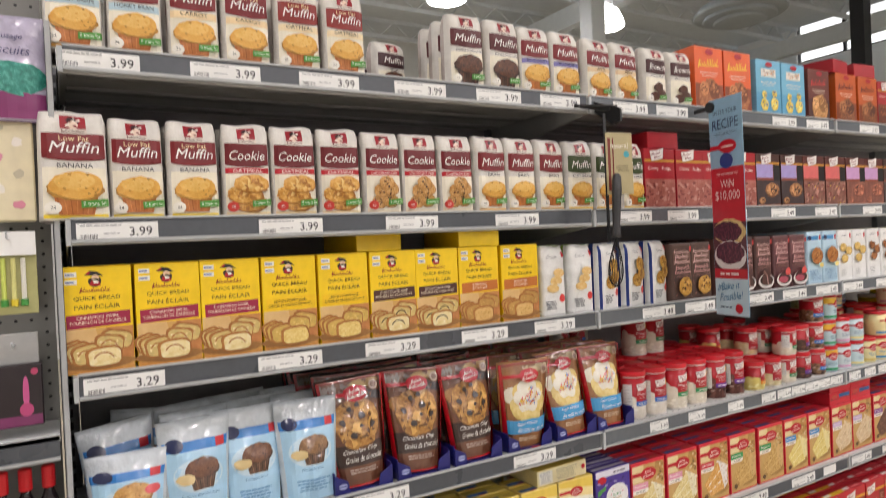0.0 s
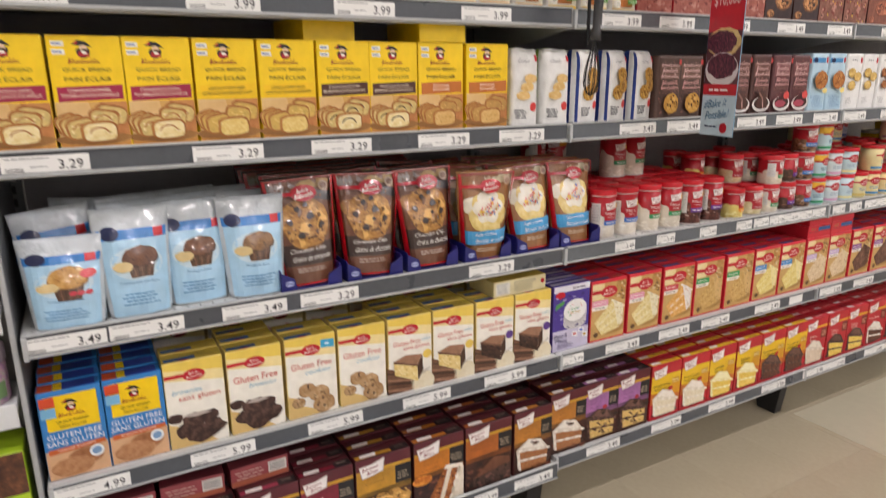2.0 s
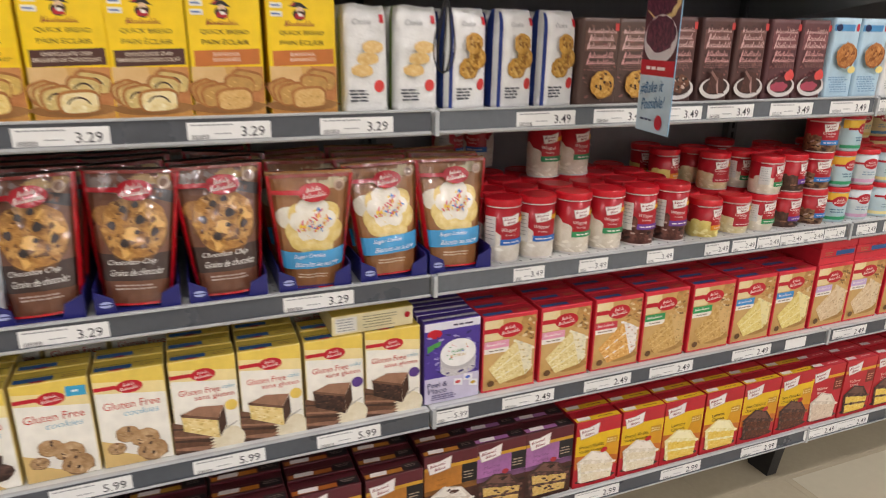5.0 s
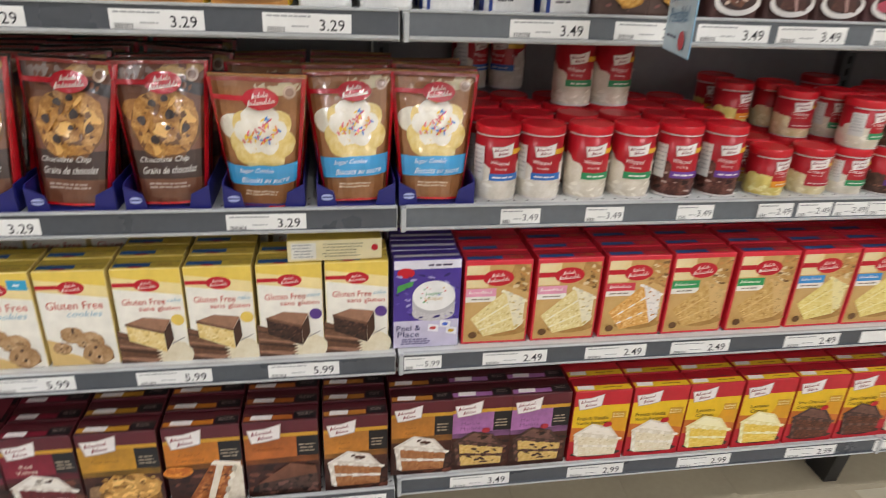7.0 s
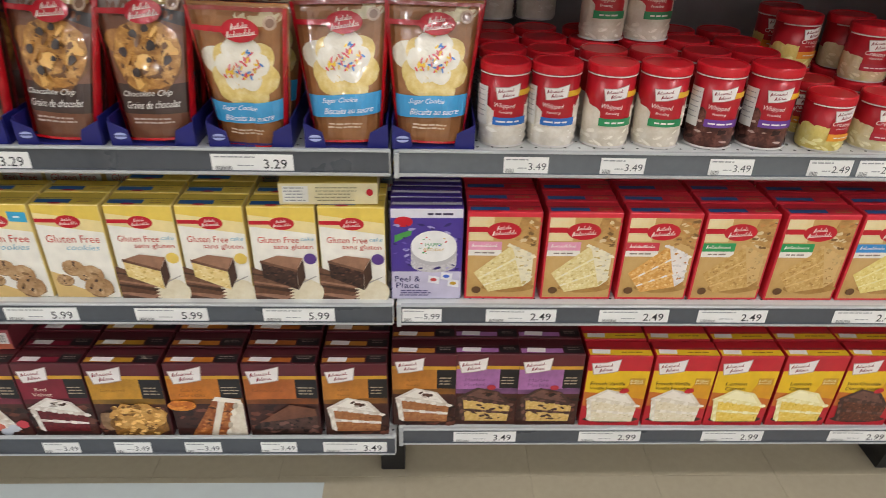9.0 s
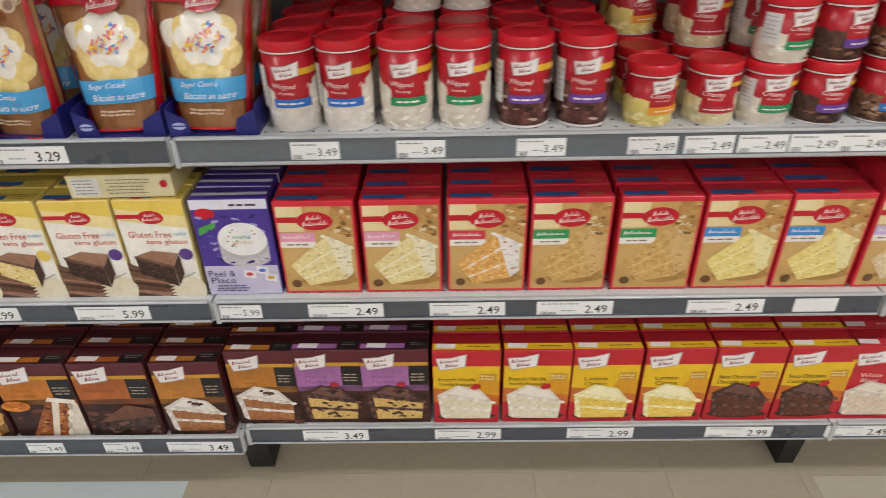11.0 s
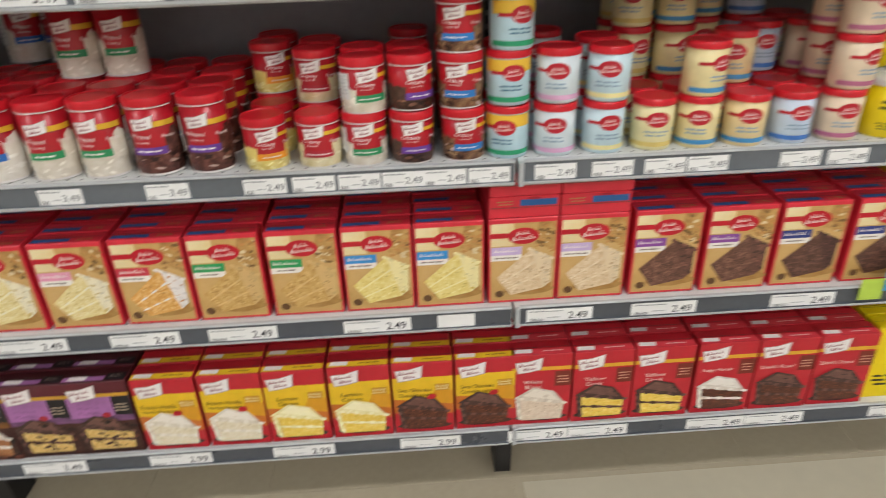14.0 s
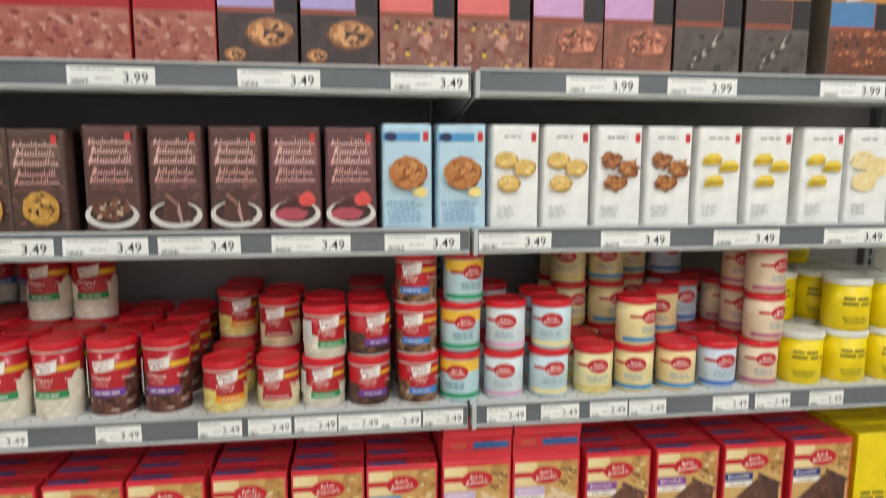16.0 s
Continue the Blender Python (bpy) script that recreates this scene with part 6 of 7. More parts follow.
def plain_yellow_box(w=.15, h=.2, d=.05):
    A = Art()
    A.bars("lettering", -w * .4, w * .1, h * .3, ink("3a3420"), 3, h * .03, h * .06, 3)
    A.rect("picture", -w * .02, h * .5, w * .34, h * .75, food("4a3020", "6a4830", "8a6444", 60))
    return carton("plain_cake_mix_box", "plain yellow carton of cake mix with small dark lettering", w, h, d, ink("ecd20c"), ink("ecd20c"), ink("ecd20c"), A, None, "plain yellow boxes")


lay(plain_yellow_box, sum((rows_back(x, L5, .05, 5) for x in (2.152, 2.308)), []) + sum((rows_back(x, L6, .05, 5) for x in (2.132, 2.288)), []))

# --- layer cake cartons on the lowest shelf ---
def dark_cake_box(band, cake, frost, name_lines, seed, w=.133, h=.19, d=.05, bands=1):
    A = Art()
    x = w / 2 - .001
    A.rect("front_print", -x, h * .84, x, h - .001, ink("5c1e28"))
    A.rect("front_print", -x, h * .8, x, h * .845, ink("c8962e"))
    A.rect("front_print", -x, h * .5, x, h * .8, food(tint(band, .72), tint(band, .92), tint(band, 1.08), 9))
    A.quad("front_print", (-x, h * .44), (x, h * .44), (x, h * .54), (-x, h * .52), food(tint(band, .45), tint(band, .6), tint(band, .75), 14))
    A.rect("front_print", -x, .001, x, h * .46, food("2a1512", "3f201a", "5a3226", 14))
    A.crumbs("front_print", (-w * .46, h * .03), (w * .46, h * .03), (w * .46, h * .42), (-w * .46, h * .42), (food("5a3226", "6e4030", "845040", 30), food("1c0f0c", "2a1613", "3a201a", 30)), 24, w * .04, seed, 2)
    A.rect("front_print", w * .2, h * .54, x, h * .8, ink("1c181a"))
    A.bars("lettering", w * .22, w * .46, h * .68, ink("b9a890"), 3, h * .014, h * .04, seed)
    plaque_logo(A, -w * .22, h * .84, w * .42)
    for k, s in enumerate(name_lines):
        A.text("title" if k == 0 else "subtitle", s, -w * .18, h * (.66 - .07 * k), ink("f0dcc8") if band in ("8e2036", "b43c5a") else ink(tint(band, .72)), h * .045, w * .46)
    kind = name_lines[0]
    if kind == "Carrot":
        pic_leaning_slice(A, .02 * w, h * .24, w * .9, cake, frost, seed)
    elif kind == "Caramel":
        pic_mound(A, .02 * w, h * .23, w * .9, cake, seed)
    elif kind == "Chocolate":
        P = lambda a, b: (w * a, h * b)
        dk, lt = tones(cake, .8, 1.3)
        A.ell("picture", 0, h * .12, w * .46, h * .1, dk, 20, .1, 3)
        A.quad("picture", P(-.36, .06), P(.46, .04), P(.46, .3), P(-.34, .2), cake)
        A.crumbs("picture", P(-.34, .07), P(.44, .05), P(.44, .28), P(-.3, .19), (lt, dk, dk, cake), 60, w * .024, seed, 1.6)
        A.quad("picture", P(-.36, .2), P(.46, .3), P(.44, .4), P(.1, .46), food("5a3424", "6e4430", "80523c", 30))
    elif kind == "Angel Food":
        A.ell("picture", -w * .3, h * .22, w * .18, h * .16, food("c89a5c", "d8b078", "e6c898", 40), 16, .08, 2)
        A.quad("picture", (-w * .36, h * .12), (w * .34, h * .1), (w * .1, h * .4), (-w * .22, h * .44), WHT)
        A.crumbs("picture", (-w * .3, h * .14), (w * .28, h * .12), (w * .08, h * .38), (-w * .18, h * .4), (ink("efe8de"), ink("cfc0b0")), 30, w * .025, 3)
        for k, (a, b) in enumerate(((.0, .14), (.22, .12), (.38, .18), (-.3, .08), (.1, .07))):
            A.ell("picture", a * w, b * h, w * .1, h * .055, ink(("d8705a", "c8ccd4", "c8404c")[k % 3]), 12, .12, k)
    else:
        pic_slice(A, .0, h * .32, w * .85, cake, frost, bands, seed)
    if kind == "Marble":
        A.crumbs("picture", (-w * .32, h * .08), (w * .36, h * .1), (w * .4, h * .3), (-w * .36, h * .34), (food("33201a", "47302a", "5c4038", 60),), 16, w * .022, seed, 2.4)
        A.ell("picture", w * .08, h * .56, w * .07, h * .035, ink("b0303a"), 12)
    T = Art()
    T.rect("top_print", -w * .48, d * .12, w * .16, d * .4, ink(tint(band, .85)))
    T.rect("top_print", w * .18, d * .1, w * .48, d * .6, ink("1c181a"))
    T.bars("top_print", w * .22, w * .44, d * .42, ink("8a7a70"), 2, d * .04, d * .12, seed)
    T.quad("top_print", (-w * .4, d * .15), (-w * .12, d * .12), (-w * .1, d * .4), (-w * .38, d * .42), ink("e4dcd8"))
    return carton("layer_cake_box", "dark maroon carton of layer cake mix with a slice picture", w, h, d, ink("4c1c20"), ink("5a2226"), ink("4a1a20"), A, T, "dark cake mix boxes")


CHOC = food("3a1d14", "5a3020", "74452e", 120)
WHT, CHF = food("c4b8aa", "dcd2c6", "eae4da", 70), food("33201a", "47302a", "5c4038", 60)
for i, (band, cake, fr, ln, xs, bands) in enumerate((
        ("b43c5a", food("c89a5c", "d8b078", "e6c898"), WHT, ("Angel Food",), (-1.2, -1.06, -.915), 1),
        ("8e2036", food("4a0f16", "641a20", "7c262c"), WHT, ("Red", "Velvet"), (-.776,), 1),
        ("d0962e", food("b07a34", "c8944a", "dcb068"), food("a8702c", "c08a40", "d4a45c"), ("Caramel",), (-.634,), 0),
        ("d8822a", food("6e3416", "9a5426", "c07e44", 70), food("cfc0a8", "e2d6c2", "ece2d2", 60), ("Carrot", "Carottes"), (-.474,), 1),
        ("c06a2c", CHF, CHF, ("Chocolate",), (-.316,), 0),
        ("cc8434", food("8a5430", "a46a40", "b98454"), WHT, ("Spice", "Épices"), (-.155, -.012), 1),
        ("b878b4", food("c8a050", "d8b468", "e6c888", 120), CHF, ("Marble", "Marbré"), (.122, .258), 1))):
    bw, bh = (.152, .2) if i in (2, 3, 4) else (.136, .199)
    spots = []
    for x in xs:
        low = x < -.02
        spots += rows_back(x + bw / 2, L6 - (.012 if low else 0), .05, 5, -.008 if low else .01)
    lay(lambda: dark_cake_box(band, cake, fr, ln, i, bw, bh, bands=bands), spots)


def lying_cake_box(w=.136, h=.05, d=.19):
    A = Art()
    A.rect("front_print", -w * .49, h * .04, w * .49, h * .3, ink("b0624a"))
    A.rect("barcode_panel", w * .14, h * .3, w * .46, h * .86, ink("e6e2de"))
    for k in range(12):
        A.rect("barcode_panel", w * (.17 + .022 * k), h * .4, w * (.178 + .022 * k), h * .78, ink("6e6e70"))
    A.bars("lettering", -w * .44, w * .08, h * .7, ink("d8b0a8"), 3, h * .06, h * .16, 3)
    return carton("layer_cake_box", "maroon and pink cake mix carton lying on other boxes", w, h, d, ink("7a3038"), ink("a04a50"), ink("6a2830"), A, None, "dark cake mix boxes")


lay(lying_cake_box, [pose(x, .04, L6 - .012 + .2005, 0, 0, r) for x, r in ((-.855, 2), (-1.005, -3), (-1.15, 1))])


def bright_cake_box(red, lines, cake, frost, seed, w=.134, h=.197, d=.05, bands=1, cherry=False):
    A = Art()
    x = w / 2 - .001
    A.rect("front_print", -x, h * .84, x, h - .001, ink("bf2430"))
    if not red:
        A.rect("front_print", -x, h * .44, x, h * .8, ink("e6bc24"))
        A.quad("front_print", (-x, h * .3), (x, h * .26), (x, h * .44), (-x, h * .5), ink("c8702c"))
        A.quad("front_print", (w * .1, h * .44), (x, h * .4), (x, h * .6), (w * .2, h * .62), ink("d89a20"))
        A.rect("front_print", w * .2, h * .6, w * .45, h * .7, ink("c8942a"))
        A.scrawl("lettering", w * .32, h * .665, w * .2, h * .03, ink("f0e2b0"), seed, 0)
        A.scrawl("lettering", w * .32, h * .63, w * .2, h * .03, ink("f0e2b0"), seed + 1, 0)
    else:
        A.rect("front_print", -x, h * .78, x, h * .83, ink("dca62c"))
        A.rect("front_print", w * .22, h * .55, x, h * .76, ink("7a2a1c"))
        A.bars("lettering", w * .26, w * .46, h * .68, ink("e0a890"), 3, h * .014, h * .04, seed)
    plaque_logo(A, -w * .22, h * .84, w * .42)
    for k, s in enumerate(lines):
        A.text("title" if k == 0 else "subtitle", s, -w * .14, h * (.625 - .07 * k), ink("3a2410") if not red else ink("f0d8cc"), h * .05, w * .55)
    pic_slice(A, .0, h * .32, w * .84, cake, frost, bands, seed, False)
    if cherry:
        A.ell("picture", w * .14, h * .53, w * .08, h * .035, ink("c0202c"), 12, .1, 2, .3)
    T = Art()
    T.rect("top_print", -w * .49, d * .06, w * .49, d * .42, ink("e0b428") if not red else ink("d03a44"))
    T.bars("top_print", w * .0, w * .4, d * .22, ink("8a5a20" if not red else "f0c8c0"), 1, d * .06, d, 3)
    T.quad("top_print", (-w * .45, d * .15), (-w * .17, d * .12), (-w * .15, d * .4), (-w * .43, d * .42), ink("e8e0dc"))
    return carton("layer_cake_box", f"red {'' if red else 'and yellow '}carton of layer cake mix with a slice picture", w, h, d, ink("b52029"), ink("bf2430"), ink("bf2430"), A, T, "bright cake mix boxes")


CRM2 = food("d8c8a0", "e6dabc", "f0e8d4")
LEM = food("e0b838", "ecca58", "f4dc84")
for i, (red, ln, cake, fr, xs, bands, ch) in enumerate((
        (0, ("French Vanilla", "Vanille française"), CRM2, food("cfc2a8", "e2d8c4", "eee6d8", 70), (.4, .54), 1, True),
        (0, ("Lemon", "Citron"), LEM, food("e2d488", "eee2a6", "f5edc2", 60), (.678, .817), 1, False),
        (0, ("Swiss Chocolate", "Chocolat suisse"), CHOC, CHF, (.955, 1.094), 1, True),
        (1, ("White", "Blanc"), food("cdb49a", "dcc8b0", "e8d8c4"), food("b9aa98", "d6c8b6", "e6dccc", 60), (1.222,), 0, False),
        (1, ("Yellow", "Doré"), LEM, CHF, (1.358, 1.496), 1, False),
        (1, ("Fudge Marble",), CHOC, WHT, (1.638,), 1, False),
        (1, ("Devil's Food",), CHOC, CHF, (1.776, 1.914), 1, False))):
    lay(lambda: bright_cake_box(red, ln, cake, fr, i, bands=bands, cherry=ch), sum((rows_back(x + .067, L6, .05, 6, .008) for x in xs), []))


# ---------------- price tags ----------------
def price_tag(price, wide):
    w = .138 if wide else .077
    h = .033
    e = thing("price_tag", f"white shelf price tag reading {price}" if price else "blank white paper strip in the price rail", "price tag", "price tags")
    bm = bmesh.new()
    block(bm, -w / 2, w / 2, -.0012, 0, -h / 2, h / 2)
    part("card", bm, CARD, e)
    if price:
        A = Art()
        A.text("price", price, w * (.28 if wide else .25), -.0005, ink("2c2c30", .5) if wide else ink("55565a", .5), .0172 if wide else .0132, None, 0.0, 0.0, 0.004 if wide else 0.0)
        A.bars("lettering", -w * .47, w * .1, h * .33, GREY, 1, .0022, .004, 3)
        A.bars("lettering", -w * .2, w * .05, -h * .12, GREY, 1, .0018, .004, 5)
        rnd = random.Random(4)
        x = -w * .45
        while x < -w * .26:
            b = rnd.uniform(.0005, .0012)
            A.rect("barcode", x, -h * .36, x + b, -h * .12, ink("6e6e70"))
            x += b + rnd.uniform(.0008, .0016)
        A.build(e, lambda x, z, q: (x, -.0012 - q, z))
        for o in e.children:
            if o.name.startswith("barcode"):
                tagged(o, kind="stuff")
    return e


W_, S_ = .069, .0385
TAGS = {
    0: ("3.99", [(-1.204, 1), (-.975, 1), (-.754, 1), (-.527, 1), (-.3, 1), (-.098, 1), (.166, 1), (.342, 1), (.91, 1), (1.11, 1), (1.46, 1)]),
    1: ("3.99", [(-1.186, 1), (-.855, 1), (-.565, 1), (-.259, 1), (.165, 1), (.372, 1), (.612, 1), (1.46, 1), (1.655, 1), (1.965, 1)]),
    2: ("3.29", [(-1.187, 1), (-.87, 1), (-.63, 1), (-.375, 1), (-.15, 1)]),
    3: ("3.29", [(-.675, 1), (-.236, 1)]),
    4: ("5.99", [(-.938, 1), (-.677, 1), (-.43, 1), (-.186, 1), (.052, 0)]),
    5: ("3.49", [(-.95, 1), (-.722, 0), (-.57, 0), (-.42, 0), (-.257, 0), (-.092, 1), (.192, 1)]),
}
MORE = {
    1: ("3.49", [(.883, 1), (1.142, 1)]),
    2: ("3.49", [(.249, 1), (.433, 1), (.585, 1), (.739, 1), (.93, 1), (1.129, 1), (1.302, 1), (1.537, 1), (1.765, 1), (2.0, 1)]),
    3: ("3.49", [(-1.2, 1), (-1.058, 1), (-.844, 1), (.229, 0), (.396, 0), (.585, 0)]),
    4: ("2.49", [(.246, 1), (.469, 1), (.665, 1), (.938, 1), (1.315, 1), (1.535, 1), (1.833, 1), (2.15, 1)]),
    5: ("2.99", [(.47, 1), (.746, 1), (1.034, 1)]),
}
THIRD = {3: ("2.49", [(x, 0) for x in (.759, .847, .93, 1.01, 1.087, 1.168, 1.291, 1.398, 1.497, 1.578, 1.755, 1.847, 1.967)]), 4: ("4.99", [(-1.195, 1)]),
         5: ("2.49", [(1.282, 1), (1.422, 1), (1.7, 1), (1.84, 1), (2.138, 1)])}
made = {}
for table in (TAGS, MORE, THIRD):
    for lev, (price, spots) in table.items():
        for x, wide in spots:
            low = lev == 5 and x < 0
            m = pose(x, -.018 if low else .0, LEVELS[lev] - (.0335 if low else .0215), RND.uniform(-2, 1), RND.uniform(-.5, .5), 0)
            if (price, wide) in made:
                copy_thing(made[(price, wide)], m)
            else:
                made[(price, wide)] = price_tag(price, wide)
                made[(price, wide)].matrix_basis = m
tag = price_tag("", 0)
tag.matrix_basis = pose(1.1, 0, L5 - .021)
for nm, x, z, c, w, h in (("shelf_sticker", 1.972, L5 + .0, "b6d250", .05, .05), ("shelf_sticker", 2.02, L5 + .03, "3f96cc", .05, .07)):
    tagged(solid(nm, x - w / 2, x + w / 2, -.009, -.0075, z - h / 2, z + h / 2, ink(c)), "small coloured paper sticker on the price rail", "sticker", "rail stickers")

# ---------------- hanging promotion strip ----------------
e = thing("promotion_banner", "hanging blue and red recipe contest strip with a pie picture", "banner")
bm = bmesh.new()
bw, bz0, bz1 = .128, 1.165, 1.805
block(bm, -bw / 2, bw / 2, -.0008, .0008, bz0, bz1)
part("strip", bm, ink("8fb8d2", .3), e)
A = Art()
b = bw / 2 - .001
H = bz1 - bz0
A.rect("front_print", -b, bz0 + H * .43, b, bz0 + H * .68, ink("c42434", .3))
A.rect("front_print", -b, bz0 + H * .2, b, bz0 + H * .43, ink("5a2f38", .3))
A.rect("front_print", -b, bz0 + .001, b, bz0 + H * .17, ink("bcd3de", .3))
A.ell("picture", 0, bz0 + H * .385, bw * .48, H * .06, food("c8a868", "d8bc80", "e4d09a"), 24, .04)
A.ell("picture", -.008, bz0 + H * .385, bw * .42, H * .048, food("2f1526", "5a2a3c", "8a4a58", 150), 24, .06)
A.ell("picture", 0, bz0 + H * .275, bw * .48, H * .07, ink("d9d2d2"), 24)
A.ell("picture", 0, bz0 + H * .29, bw * .42, H * .052, food("2f1526", "5a2a3c", "8a4a58", 150), 24, .06)
A.rect("front_print", -b, bz0 + H * .17, b, bz0 + H * .215, ink("c42434", .3))
NAVT = ink("20305a", .3)
A.text("lettering", "ENTER YOUR", 0, bz0 + H * .935, NAVT, .02, bw * .72)
A.text("lettering", "RECIPE", 0, bz0 + H * .88, NAVT, .036, bw * .78)
A.text("lettering", "USING OUR PRODUCT", 0, bz0 + H * .835, NAVT, .009, bw * .7)
A.rect("logo", -b, bz0 + H * .765, -bw * .2, bz0 + H * .785, ink("c01328", .3))
A.ell("logo", .006, bz0 + H * .775, bw * .27, .02, ink("c01328", .3), 20)
A.ell("logo", .006, bz0 + H * .775, bw * .2, .003, ink("efdcd4", .3), 10)
A.ell("seal", 0, bz0 + H * .71, bw * .2, .023, ink("1f3f86", .3), 20)
A.text("lettering", "FOR A CHANCE TO", 0, bz0 + H * .65, ink("f4e4e2"), .008, bw * .66)
A.text("lettering", "WIN", 0, bz0 + H * .605, ink("f4e4e2"), .028, bw * .4)
A.text("lettering", "$10,000", 0, bz0 + H * .55, ink("f4e4e2"), .03, bw * .74)
A.bars("lettering", -bw * .4, bw * .4, bz0 + H * .187, ink("f4e4e2"), 1, .006, .01, 2)
A.text("lettering", "#Bake it", -.01, bz0 + H * .135, ink("2b6f9c"), .026, bw * .7, .4, .12)
A.text("lettering", "Possible!", .0, bz0 + H * .09, ink("2b6f9c"), .026, bw * .72, .4, .12)
A.ell("badge", .028, bz0 + H * .035, .014, .014, ink("c01328", .3), 16)
A.bars("lettering", -bw * .35, bw * .05, bz0 + H * .035, NAVT, 1, .004, .01, 4)
A.build(e, lambda x, z, q: (x, -.0008 - q, z))
part("clip", rod(bmesh.new(), (-.055, .004, bz1 - .02), (-.055, -.008, bz1 - .02), .016, 16), BLACK, e, "round black plastic clip")
part("arm", block(bmesh.new(), -.128, -.05, .002, .008, bz1 - .026, bz1 - .014), BLACK, e)
e.matrix_basis = pose(.412, -.13, 0, 0, 0, -100)

# ---------------- clip strip with card and whisk ----------------
hk = thing("clip_strip_hook", "black plastic arm clipped to the price rail", "hook", at=pose(0.0, 0, 0))
bm = bmesh.new()
rod(bm, (-.02, -.004, 1.775), (.035, -.075, 1.752), .006, 8)
rod(bm, (-.06, -.012, 1.772), (.04, -.07, 1.765), .005, 8)
part("arm", bm, BLACK, hk)
bm = bmesh.new()
vs = [bm.verts.new((.02, y, z)) for y, z in ((-.003, 1.79), (-.1, 1.755), (-.1, 1.72), (-.07, 1.715), (-.003, 1.76))] + [bm.verts.new((.026, y, z)) for y, z in ((-.003, 1.79), (-.1, 1.755), (-.1, 1.72), (-.07, 1.715), (-.003, 1.76))]
bm.faces.new(vs[:5]), bm.faces.new(vs[9:4:-1])
for i in range(5):
    bm.faces.new((vs[i], vs[5 + i], vs[5 + (i + 1) % 5], vs[(i + 1) % 5]))
part("bracket", bm, BLACK, hk)
part("hanging_strip", block(bmesh.new(), -.025, -.015, -.0815, -.0805, 1.4, 1.74), BLACK, hk, "narrow black plastic strip")
cd = thing("utensil_card", "tan cardboard hang card with a dark green stripe", "packaging", at=pose(.02, -.09, 0, 0, 0, -10))
part("card", block(bmesh.new(), -.042, .042, -.001, .001, 1.525, 1.69, .0008), surface("kraft_card", "b5a880", .6, .08, 20.0), cd)
A = Art()
A.rect("print", -.036, 1.535, -.028, 1.675, ink("7a2f22"))
A.rect("print", -.022, 1.535, -.018, 1.675, ink("7a2f22"))
A.text("lettering", "natural", .0, 1.655, ink("efeadc"), .014)
A.ell("print", .022, 1.632, .009, .009, ink("4aa8b4"), 14)
A.bars("lettering", -.012, .032, 1.6, ink("6a6048"), 3, .002, .006, 3)
A.build(cd, lambda x, z, q: (x, -.001 - q, z))
wk = thing("whisk", "black wire balloon whisk with a grey handle hanging on a strip", "whisk", at=pose(-.02, -.098, 1.28, 2, 2, 0))
bm = bmesh.new()
vs, fs = lathe([(.004, .3), (.011, .292), (.013, .255), (.011, .2), (.0095, .16), (.013, .145), (.013, .13)][::-1], 14)
mesh_part("handle", vs, fs, [surface("grey_handle", "39393b", .4, .1, 20.0)], wk, smooth=True)
for k in range(5):
    a = math.pi * k / 5
    vs, fs = [], []
    N = 28
    for i in range(N + 1):
        t = i / N * 2 - 1
        r = .019 * (1 if t > 0 else -1) * abs(math.sin(math.pi * min(1, abs(t)) ** .7))
        z = .135 * abs(t) ** 1.2
        for q in range(5):
            b = 2 * math.pi * q / 5
            vs.append(((r + .0011 * math.cos(b)) * math.cos(a) - .0011 * math.sin(b) * math.sin(a), (r + .0011 * math.cos(b)) * math.sin(a) + .0011 * math.sin(b) * math.cos(a), z + .0006 * math.cos(b)))
    for i in range(N):
        for q in range(5):
            p = (q + 1) % 5
            fs.append((i * 5 + q, i * 5 + p, i * 5 + 5 + p, i * 5 + 5 + q))
    mesh_part("wire_loop", vs, fs, [BLACK], wk, smooth=True)

# ---------------- neighbouring bay with hooks ----------------
PEG = surface("pegboard_paint", "8d8c88", .6, .08, 6.0)
e = thing("pegboard", "grey perforated pegboard panel with hooks", "pegboard")
part("panel", block(bmesh.new(), -2.3, -1.295, .14, .15, .1, 1.95), PEG, e)
bm = bmesh.new()
for i in range(22):
    for j in range(36):
        bmesh.ops.create_circle(bm, cap_ends=True, segments=6, radius=.0032, matrix=Matrix.Translation((-1.31 - i * .0254, .1394, 1.05 + j * .0254)) @ Matrix.Rotation(math.pi / 2, 4, "X"))
part("holes", bm, BLACK, e, "grid of small dark holes")


def hook(x, z):
    e = thing("peg_hook", "thin steel pegboard hook", "hook", "pegboard hooks")
    bm = bmesh.new()
    rod(bm, (x, .14, z), (x, -.02, z), .002, 6)
    rod(bm, (x, -.02, z), (x, -.027, z + .01), .002, 6)
    part("wire", bm, SHADE_M, e)


for z in (1.86, 1.745, 1.46, 1.27):
    hook(-1.36, z)
A = Art(10)
A.rect("front_print", -.075, .004, .075, .05, ink("8a3a6e", .3))
A.ell("picture", .03, .075, .05, .03, food("1f6a60", "2f8a7c", "5ab0a0", 120), 18, .08, 2)
A.text("lettering", "Biscuits", .02, .125, ink("3a3560"), .016, None, .3)
A.text("lettering", "Sausage", .02, .15, ink("3a3560"), .014, None, .3)
bag = soft_pack("candy_bag", "purple and clear hanging bag of teal sprinkles", "bag", .16, .19, .03, .16, .15, "pouch", 4, film("b9b2c8"), film("8a6a9a"), A)
bag.matrix_basis = pose(-1.365, .02, 1.668)
e = thing("cookie_cutter_card", "cream hang card printed with pink flowers", "packaging", at=pose(-1.365, .03, 0))
part("card", block(bmesh.new(), -.055, .05, 0, .02, 1.49, 1.735, .003), ink("e2d6b4", .4), e)
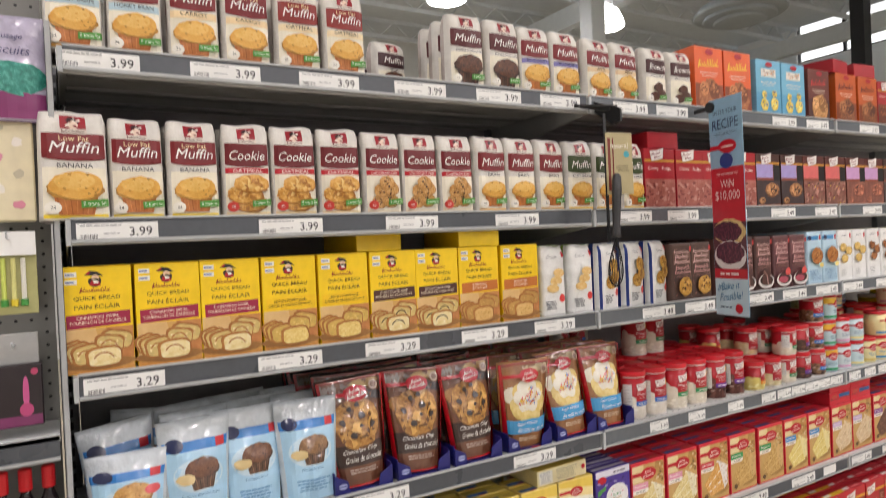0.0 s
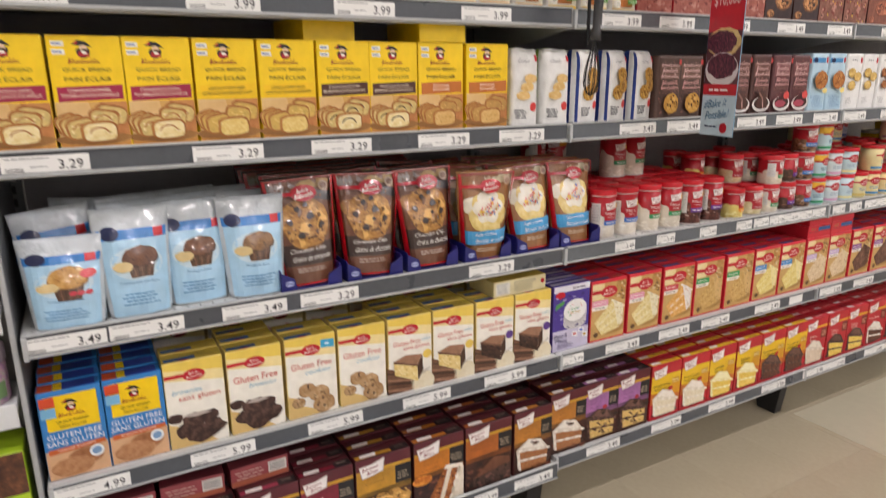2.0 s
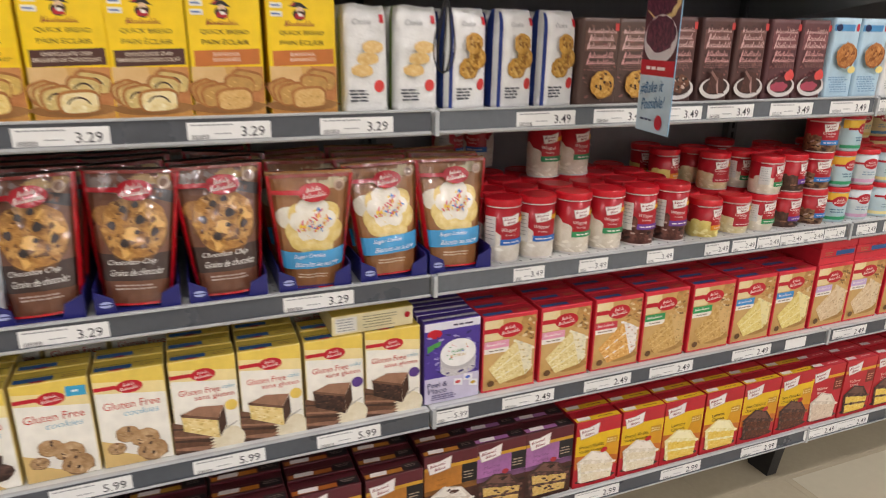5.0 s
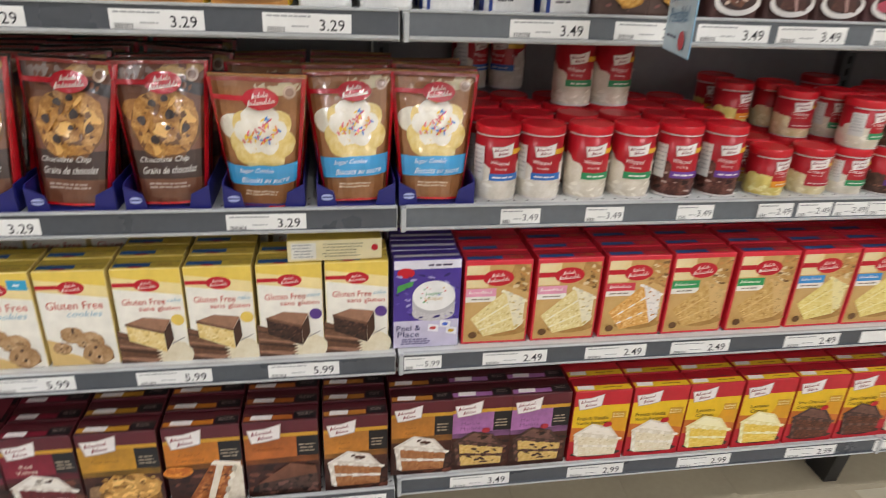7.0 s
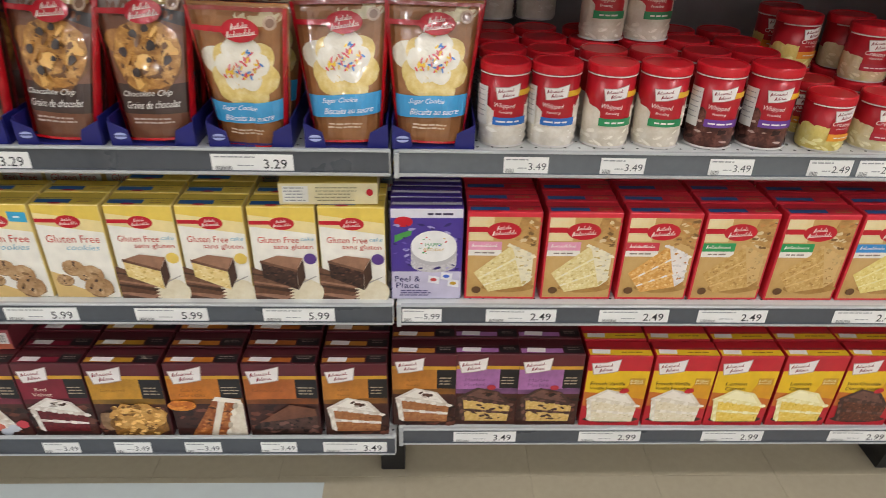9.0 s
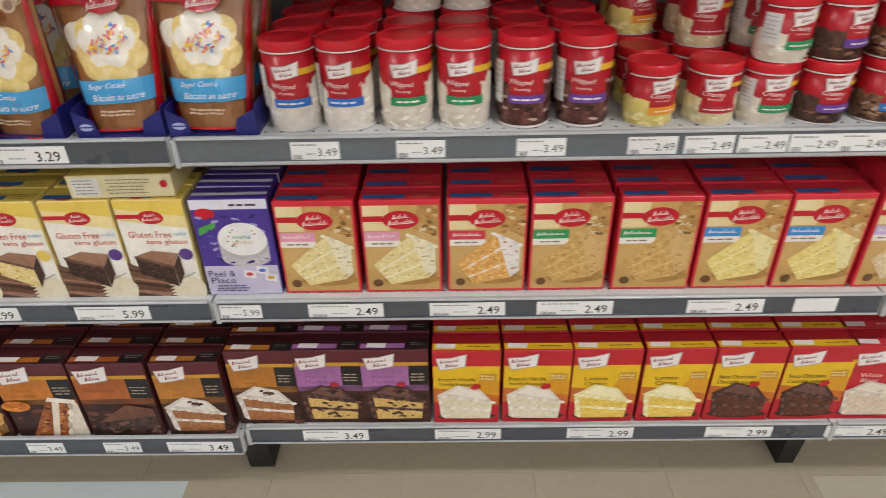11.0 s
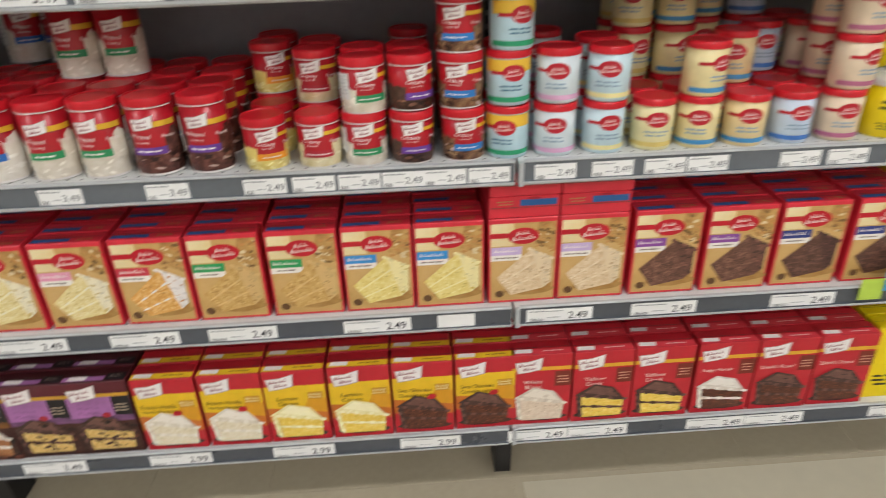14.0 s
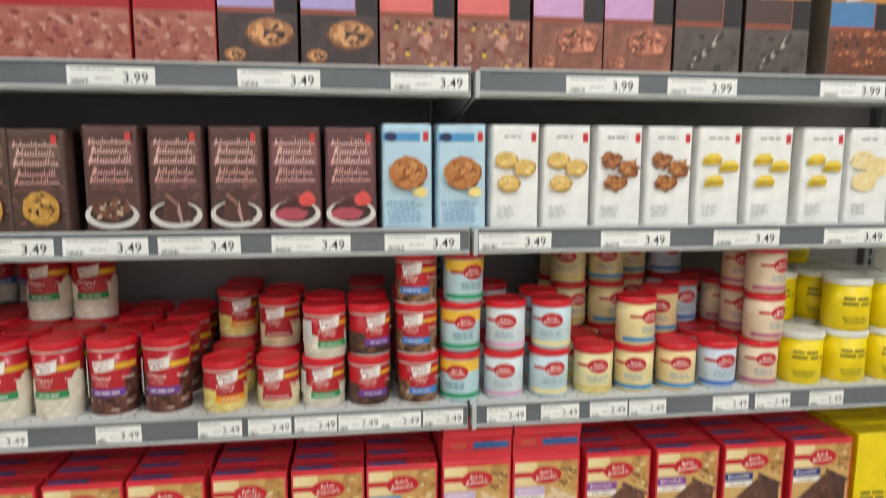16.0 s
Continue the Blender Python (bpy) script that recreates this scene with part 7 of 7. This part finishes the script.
A = Art()
for k in range(7):
    A.ell("print", .025 - (k % 2) * .03, 1.52 + k * .028, .009, .008, ink(("d8889c", "efe6da", "c0b69c")[k % 3]), 10, .3, k)
A.rect("print", .0, 1.7, .048, 1.73, ink("ecebe6"))
A.rect("print", -.05, 1.715, .0, 1.735, ink("c8303a"))
A.build(e, lambda x, z, q: (x, -q, z))
e = thing("candle_card", "pale green hang card of birthday candles", "packaging", at=pose(-1.365, .03, 0))
part("card", block(bmesh.new(), -.05, .046, 0, .004, 1.325, 1.44, .001), ink("b9b67c", .4), e)
for k in range(5):
    part("candle", rod(bmesh.new(), (-.035 + k * .015, -.005, 1.345), (-.035 + k * .015, -.005, 1.425), .004, 8), ink(("d8d48a", "e6e4d8", "c8d46a")[k % 3]), e)
    part("holder", rod(bmesh.new(), (-.035 + k * .015, -.005, 1.34), (-.035 + k * .015, -.005, 1.352), .006, 8), ink(("4a9a4a", "e0c83a")[k % 2]), e)
part("price_label", block(bmesh.new(), -.03, .046, -.012, -.011, 1.43, 1.472), CARD, e)
e = thing("icing_tool_box", "dark hang box with a pink icing tool picture", "packaging", at=pose(-1.365, .02, 0))
part("box", block(bmesh.new(), -.06, .046, 0, .04, 1.125, 1.235, .002), ink("2c2428", .35), e)
part("hang_tab", block(bmesh.new(), -.06, .042, .016, .02, 1.235, 1.29, .001), ink("a6a6a4", .4), e)
A = Art()
A.rect("print", -.058, 1.127, .044, 1.145, ink("7a3560"))
A.ell("print", .02, 1.185, .005, .03, ink("c85a90"), 12)
A.ell("print", .02, 1.155, .011, .012, ink("b84878"), 12)
A.ell("print", .034, 1.222, .006, .006, ink("b8456a"), 10)
A.build(e, lambda x, z, q: (x, -q, z))

WIRE = surface("white_wire_shelf", "d9dbdc", .4, .05, 8.0)
for z, lab in ((1.105, "white deck shelf with a grey lip"), (.92, "white shelf with a low front lip"), (.735, "white shelf with a low front lip")):
    e = thing("side_shelf", lab, "shelf", "neighbouring shelves")
    part("deck", block(bmesh.new(), -2.2, -1.296, .0, .138, z - .01, z, .001), WIRE, e)
    if z > 1.1:
        rail_mesh(-2.2, -1.297, z - .002, "price_rail", e)
    else:
        part("lip", block(bmesh.new(), -2.2, -1.296, -.004, .0, z - .04, z + .008, .001), WIRE, e)
tg = price_tag("3.49", 0)
tg.matrix_basis = pose(-1.345, -.006, .9)
for k in range(3):
    e = thing("food_colour_bottle", "small black bottle with a red cap and white label", "bottle", "red capped bottles", pose(-1.318 - k * .036, .035, .9205))
    vs, fs = lathe([(.013, 0), (.0145, .002), (.0145, .065), (.008, .082), (.008, .09)], 18)
    mesh_part("bottle", vs, fs, [ink("211a1c", .2)], e, smooth=True)
    vs, fs = lathe([(.011, .088), (.011, .125), (.008, .128)], 16)
    mesh_part("cap", vs, fs, [ink("c81a24", .35)], e)
    A = Art(10)
    A.rect("label_print", -.013, .012, .013, .05, ink("e6e2dc"))
    A.ell("label_print", 0, .04, .008, .006, ink("c8303a"), 10)
    A.build(e, lambda x, z, q: ((.0145 + q) * math.sin(x / .0145), -(.0145 + q) * math.cos(x / .0145), z), .0004)
e = thing("sprinkle_jar", "clear jar of pastel sprinkles with a pale lid", "jar", "", pose(-1.352, .055, .7355))
vs, fs = lathe([(.042, 0), (.046, .003), (.046, .07), (.04, .08)], 28)
mesh_part("jar", vs, fs, [food("8a6aa8", "d8a8c0", "b8d0b0", 90)], e, smooth=True)
vs, fs = lathe([(.047, .08), (.048, .082), (.048, .108), (.044, .112)], 28)
mesh_part("lid", vs, fs, [ink("b9a8b4", .3)], e)
A = Art(10)
A.rect("label_print", -.05, .012, .05, .045, ink("7a9a6a"))
A.ell("label_print", .015, .05, .02, .014, ink("a86ac0"), 14)
A.build(e, lambda x, z, q: ((.046 + q) * math.sin(x / .046), -(.046 + q) * math.cos(x / .046), z), .0005)
e = thing("parchment_box", "lime green carton of parchment paper with a brownie picture", "box", "", pose(-1.35, .0, .435))
part("carton", block(bmesh.new(), -.055, .05, 0, .1, 0, .21, .0015), ink("a8c828"), e)
A = Art()
A.rect("picture", -.054, .12, .049, .208, food("33201a", "5a3524", "8a5a3a", 40))
A.ell("logo", .015, .09, .022, .018, ink("d84a5e"), 18)
A.text("lettering", "PARCHEMIN", .0, .045, ink("3a4a18"), .013, .085)
A.build(e, flat_front)
solid_shelf = thing("side_shelf", "white shelf with a low front lip", "shelf", "neighbouring shelves")
part("deck", block(bmesh.new(), -2.2, -1.296, .0, .138, .424, .434, .001), WIRE, solid_shelf)

# ---------------- floor tiles ----------------
ts = .305
tile = None
for i in range(-4, 14):
    for j in range(-7, 3):
        m = pose(.014 + (i + .5) * ts, .06 + (j + .5) * ts, 0)
        if tile is None:
            tile = part("tile", block(bmesh.new(), -ts / 2 + .0004, ts / 2 - .0004, -ts / 2 + .0004, ts / 2 - .0004, -.004, 0), TILE, floor)
            tile.matrix_basis = m
            tdata = tile.data
        else:
            o = new("tile", tdata)
            o.parent = floor
            o.matrix_basis = m
bm = bmesh.new()
xa, xb, ya, yb = .014 - 4 * ts, .014 + 14 * ts, .06 - 7 * ts, .06 + 3 * ts
for a in ((X0, xa, Y0, Y1), (xb, X1, Y0, Y1), (xa, xb, Y0, ya), (xa, xb, yb, Y1)):
    block(bm, *a, -.004, -.0004)
part("tile_field", bm, TILE, floor)

# patches of light on the aisle floor, imitated by thin paler sheets
LIT_FLOOR = surface("pale_vinyl", "c3cac8", 0.3, 0.05, 2.0, 0.0, 0.05)
for nm, a, b, c, m in (("floor_sheet", -1.6, -.18, -.95, LIT_FLOOR), ("floor_sheet", 1.26, 2.3, -.42, surface("worn_vinyl", "bcb49e", 0.3, 0.06, 2.0, 0.0, 0.05))):
    tagged(solid(nm, a, b, c, .042, .0002, .0008, m), "pale vinyl sheet set into the floor", "floor", kind="structure")
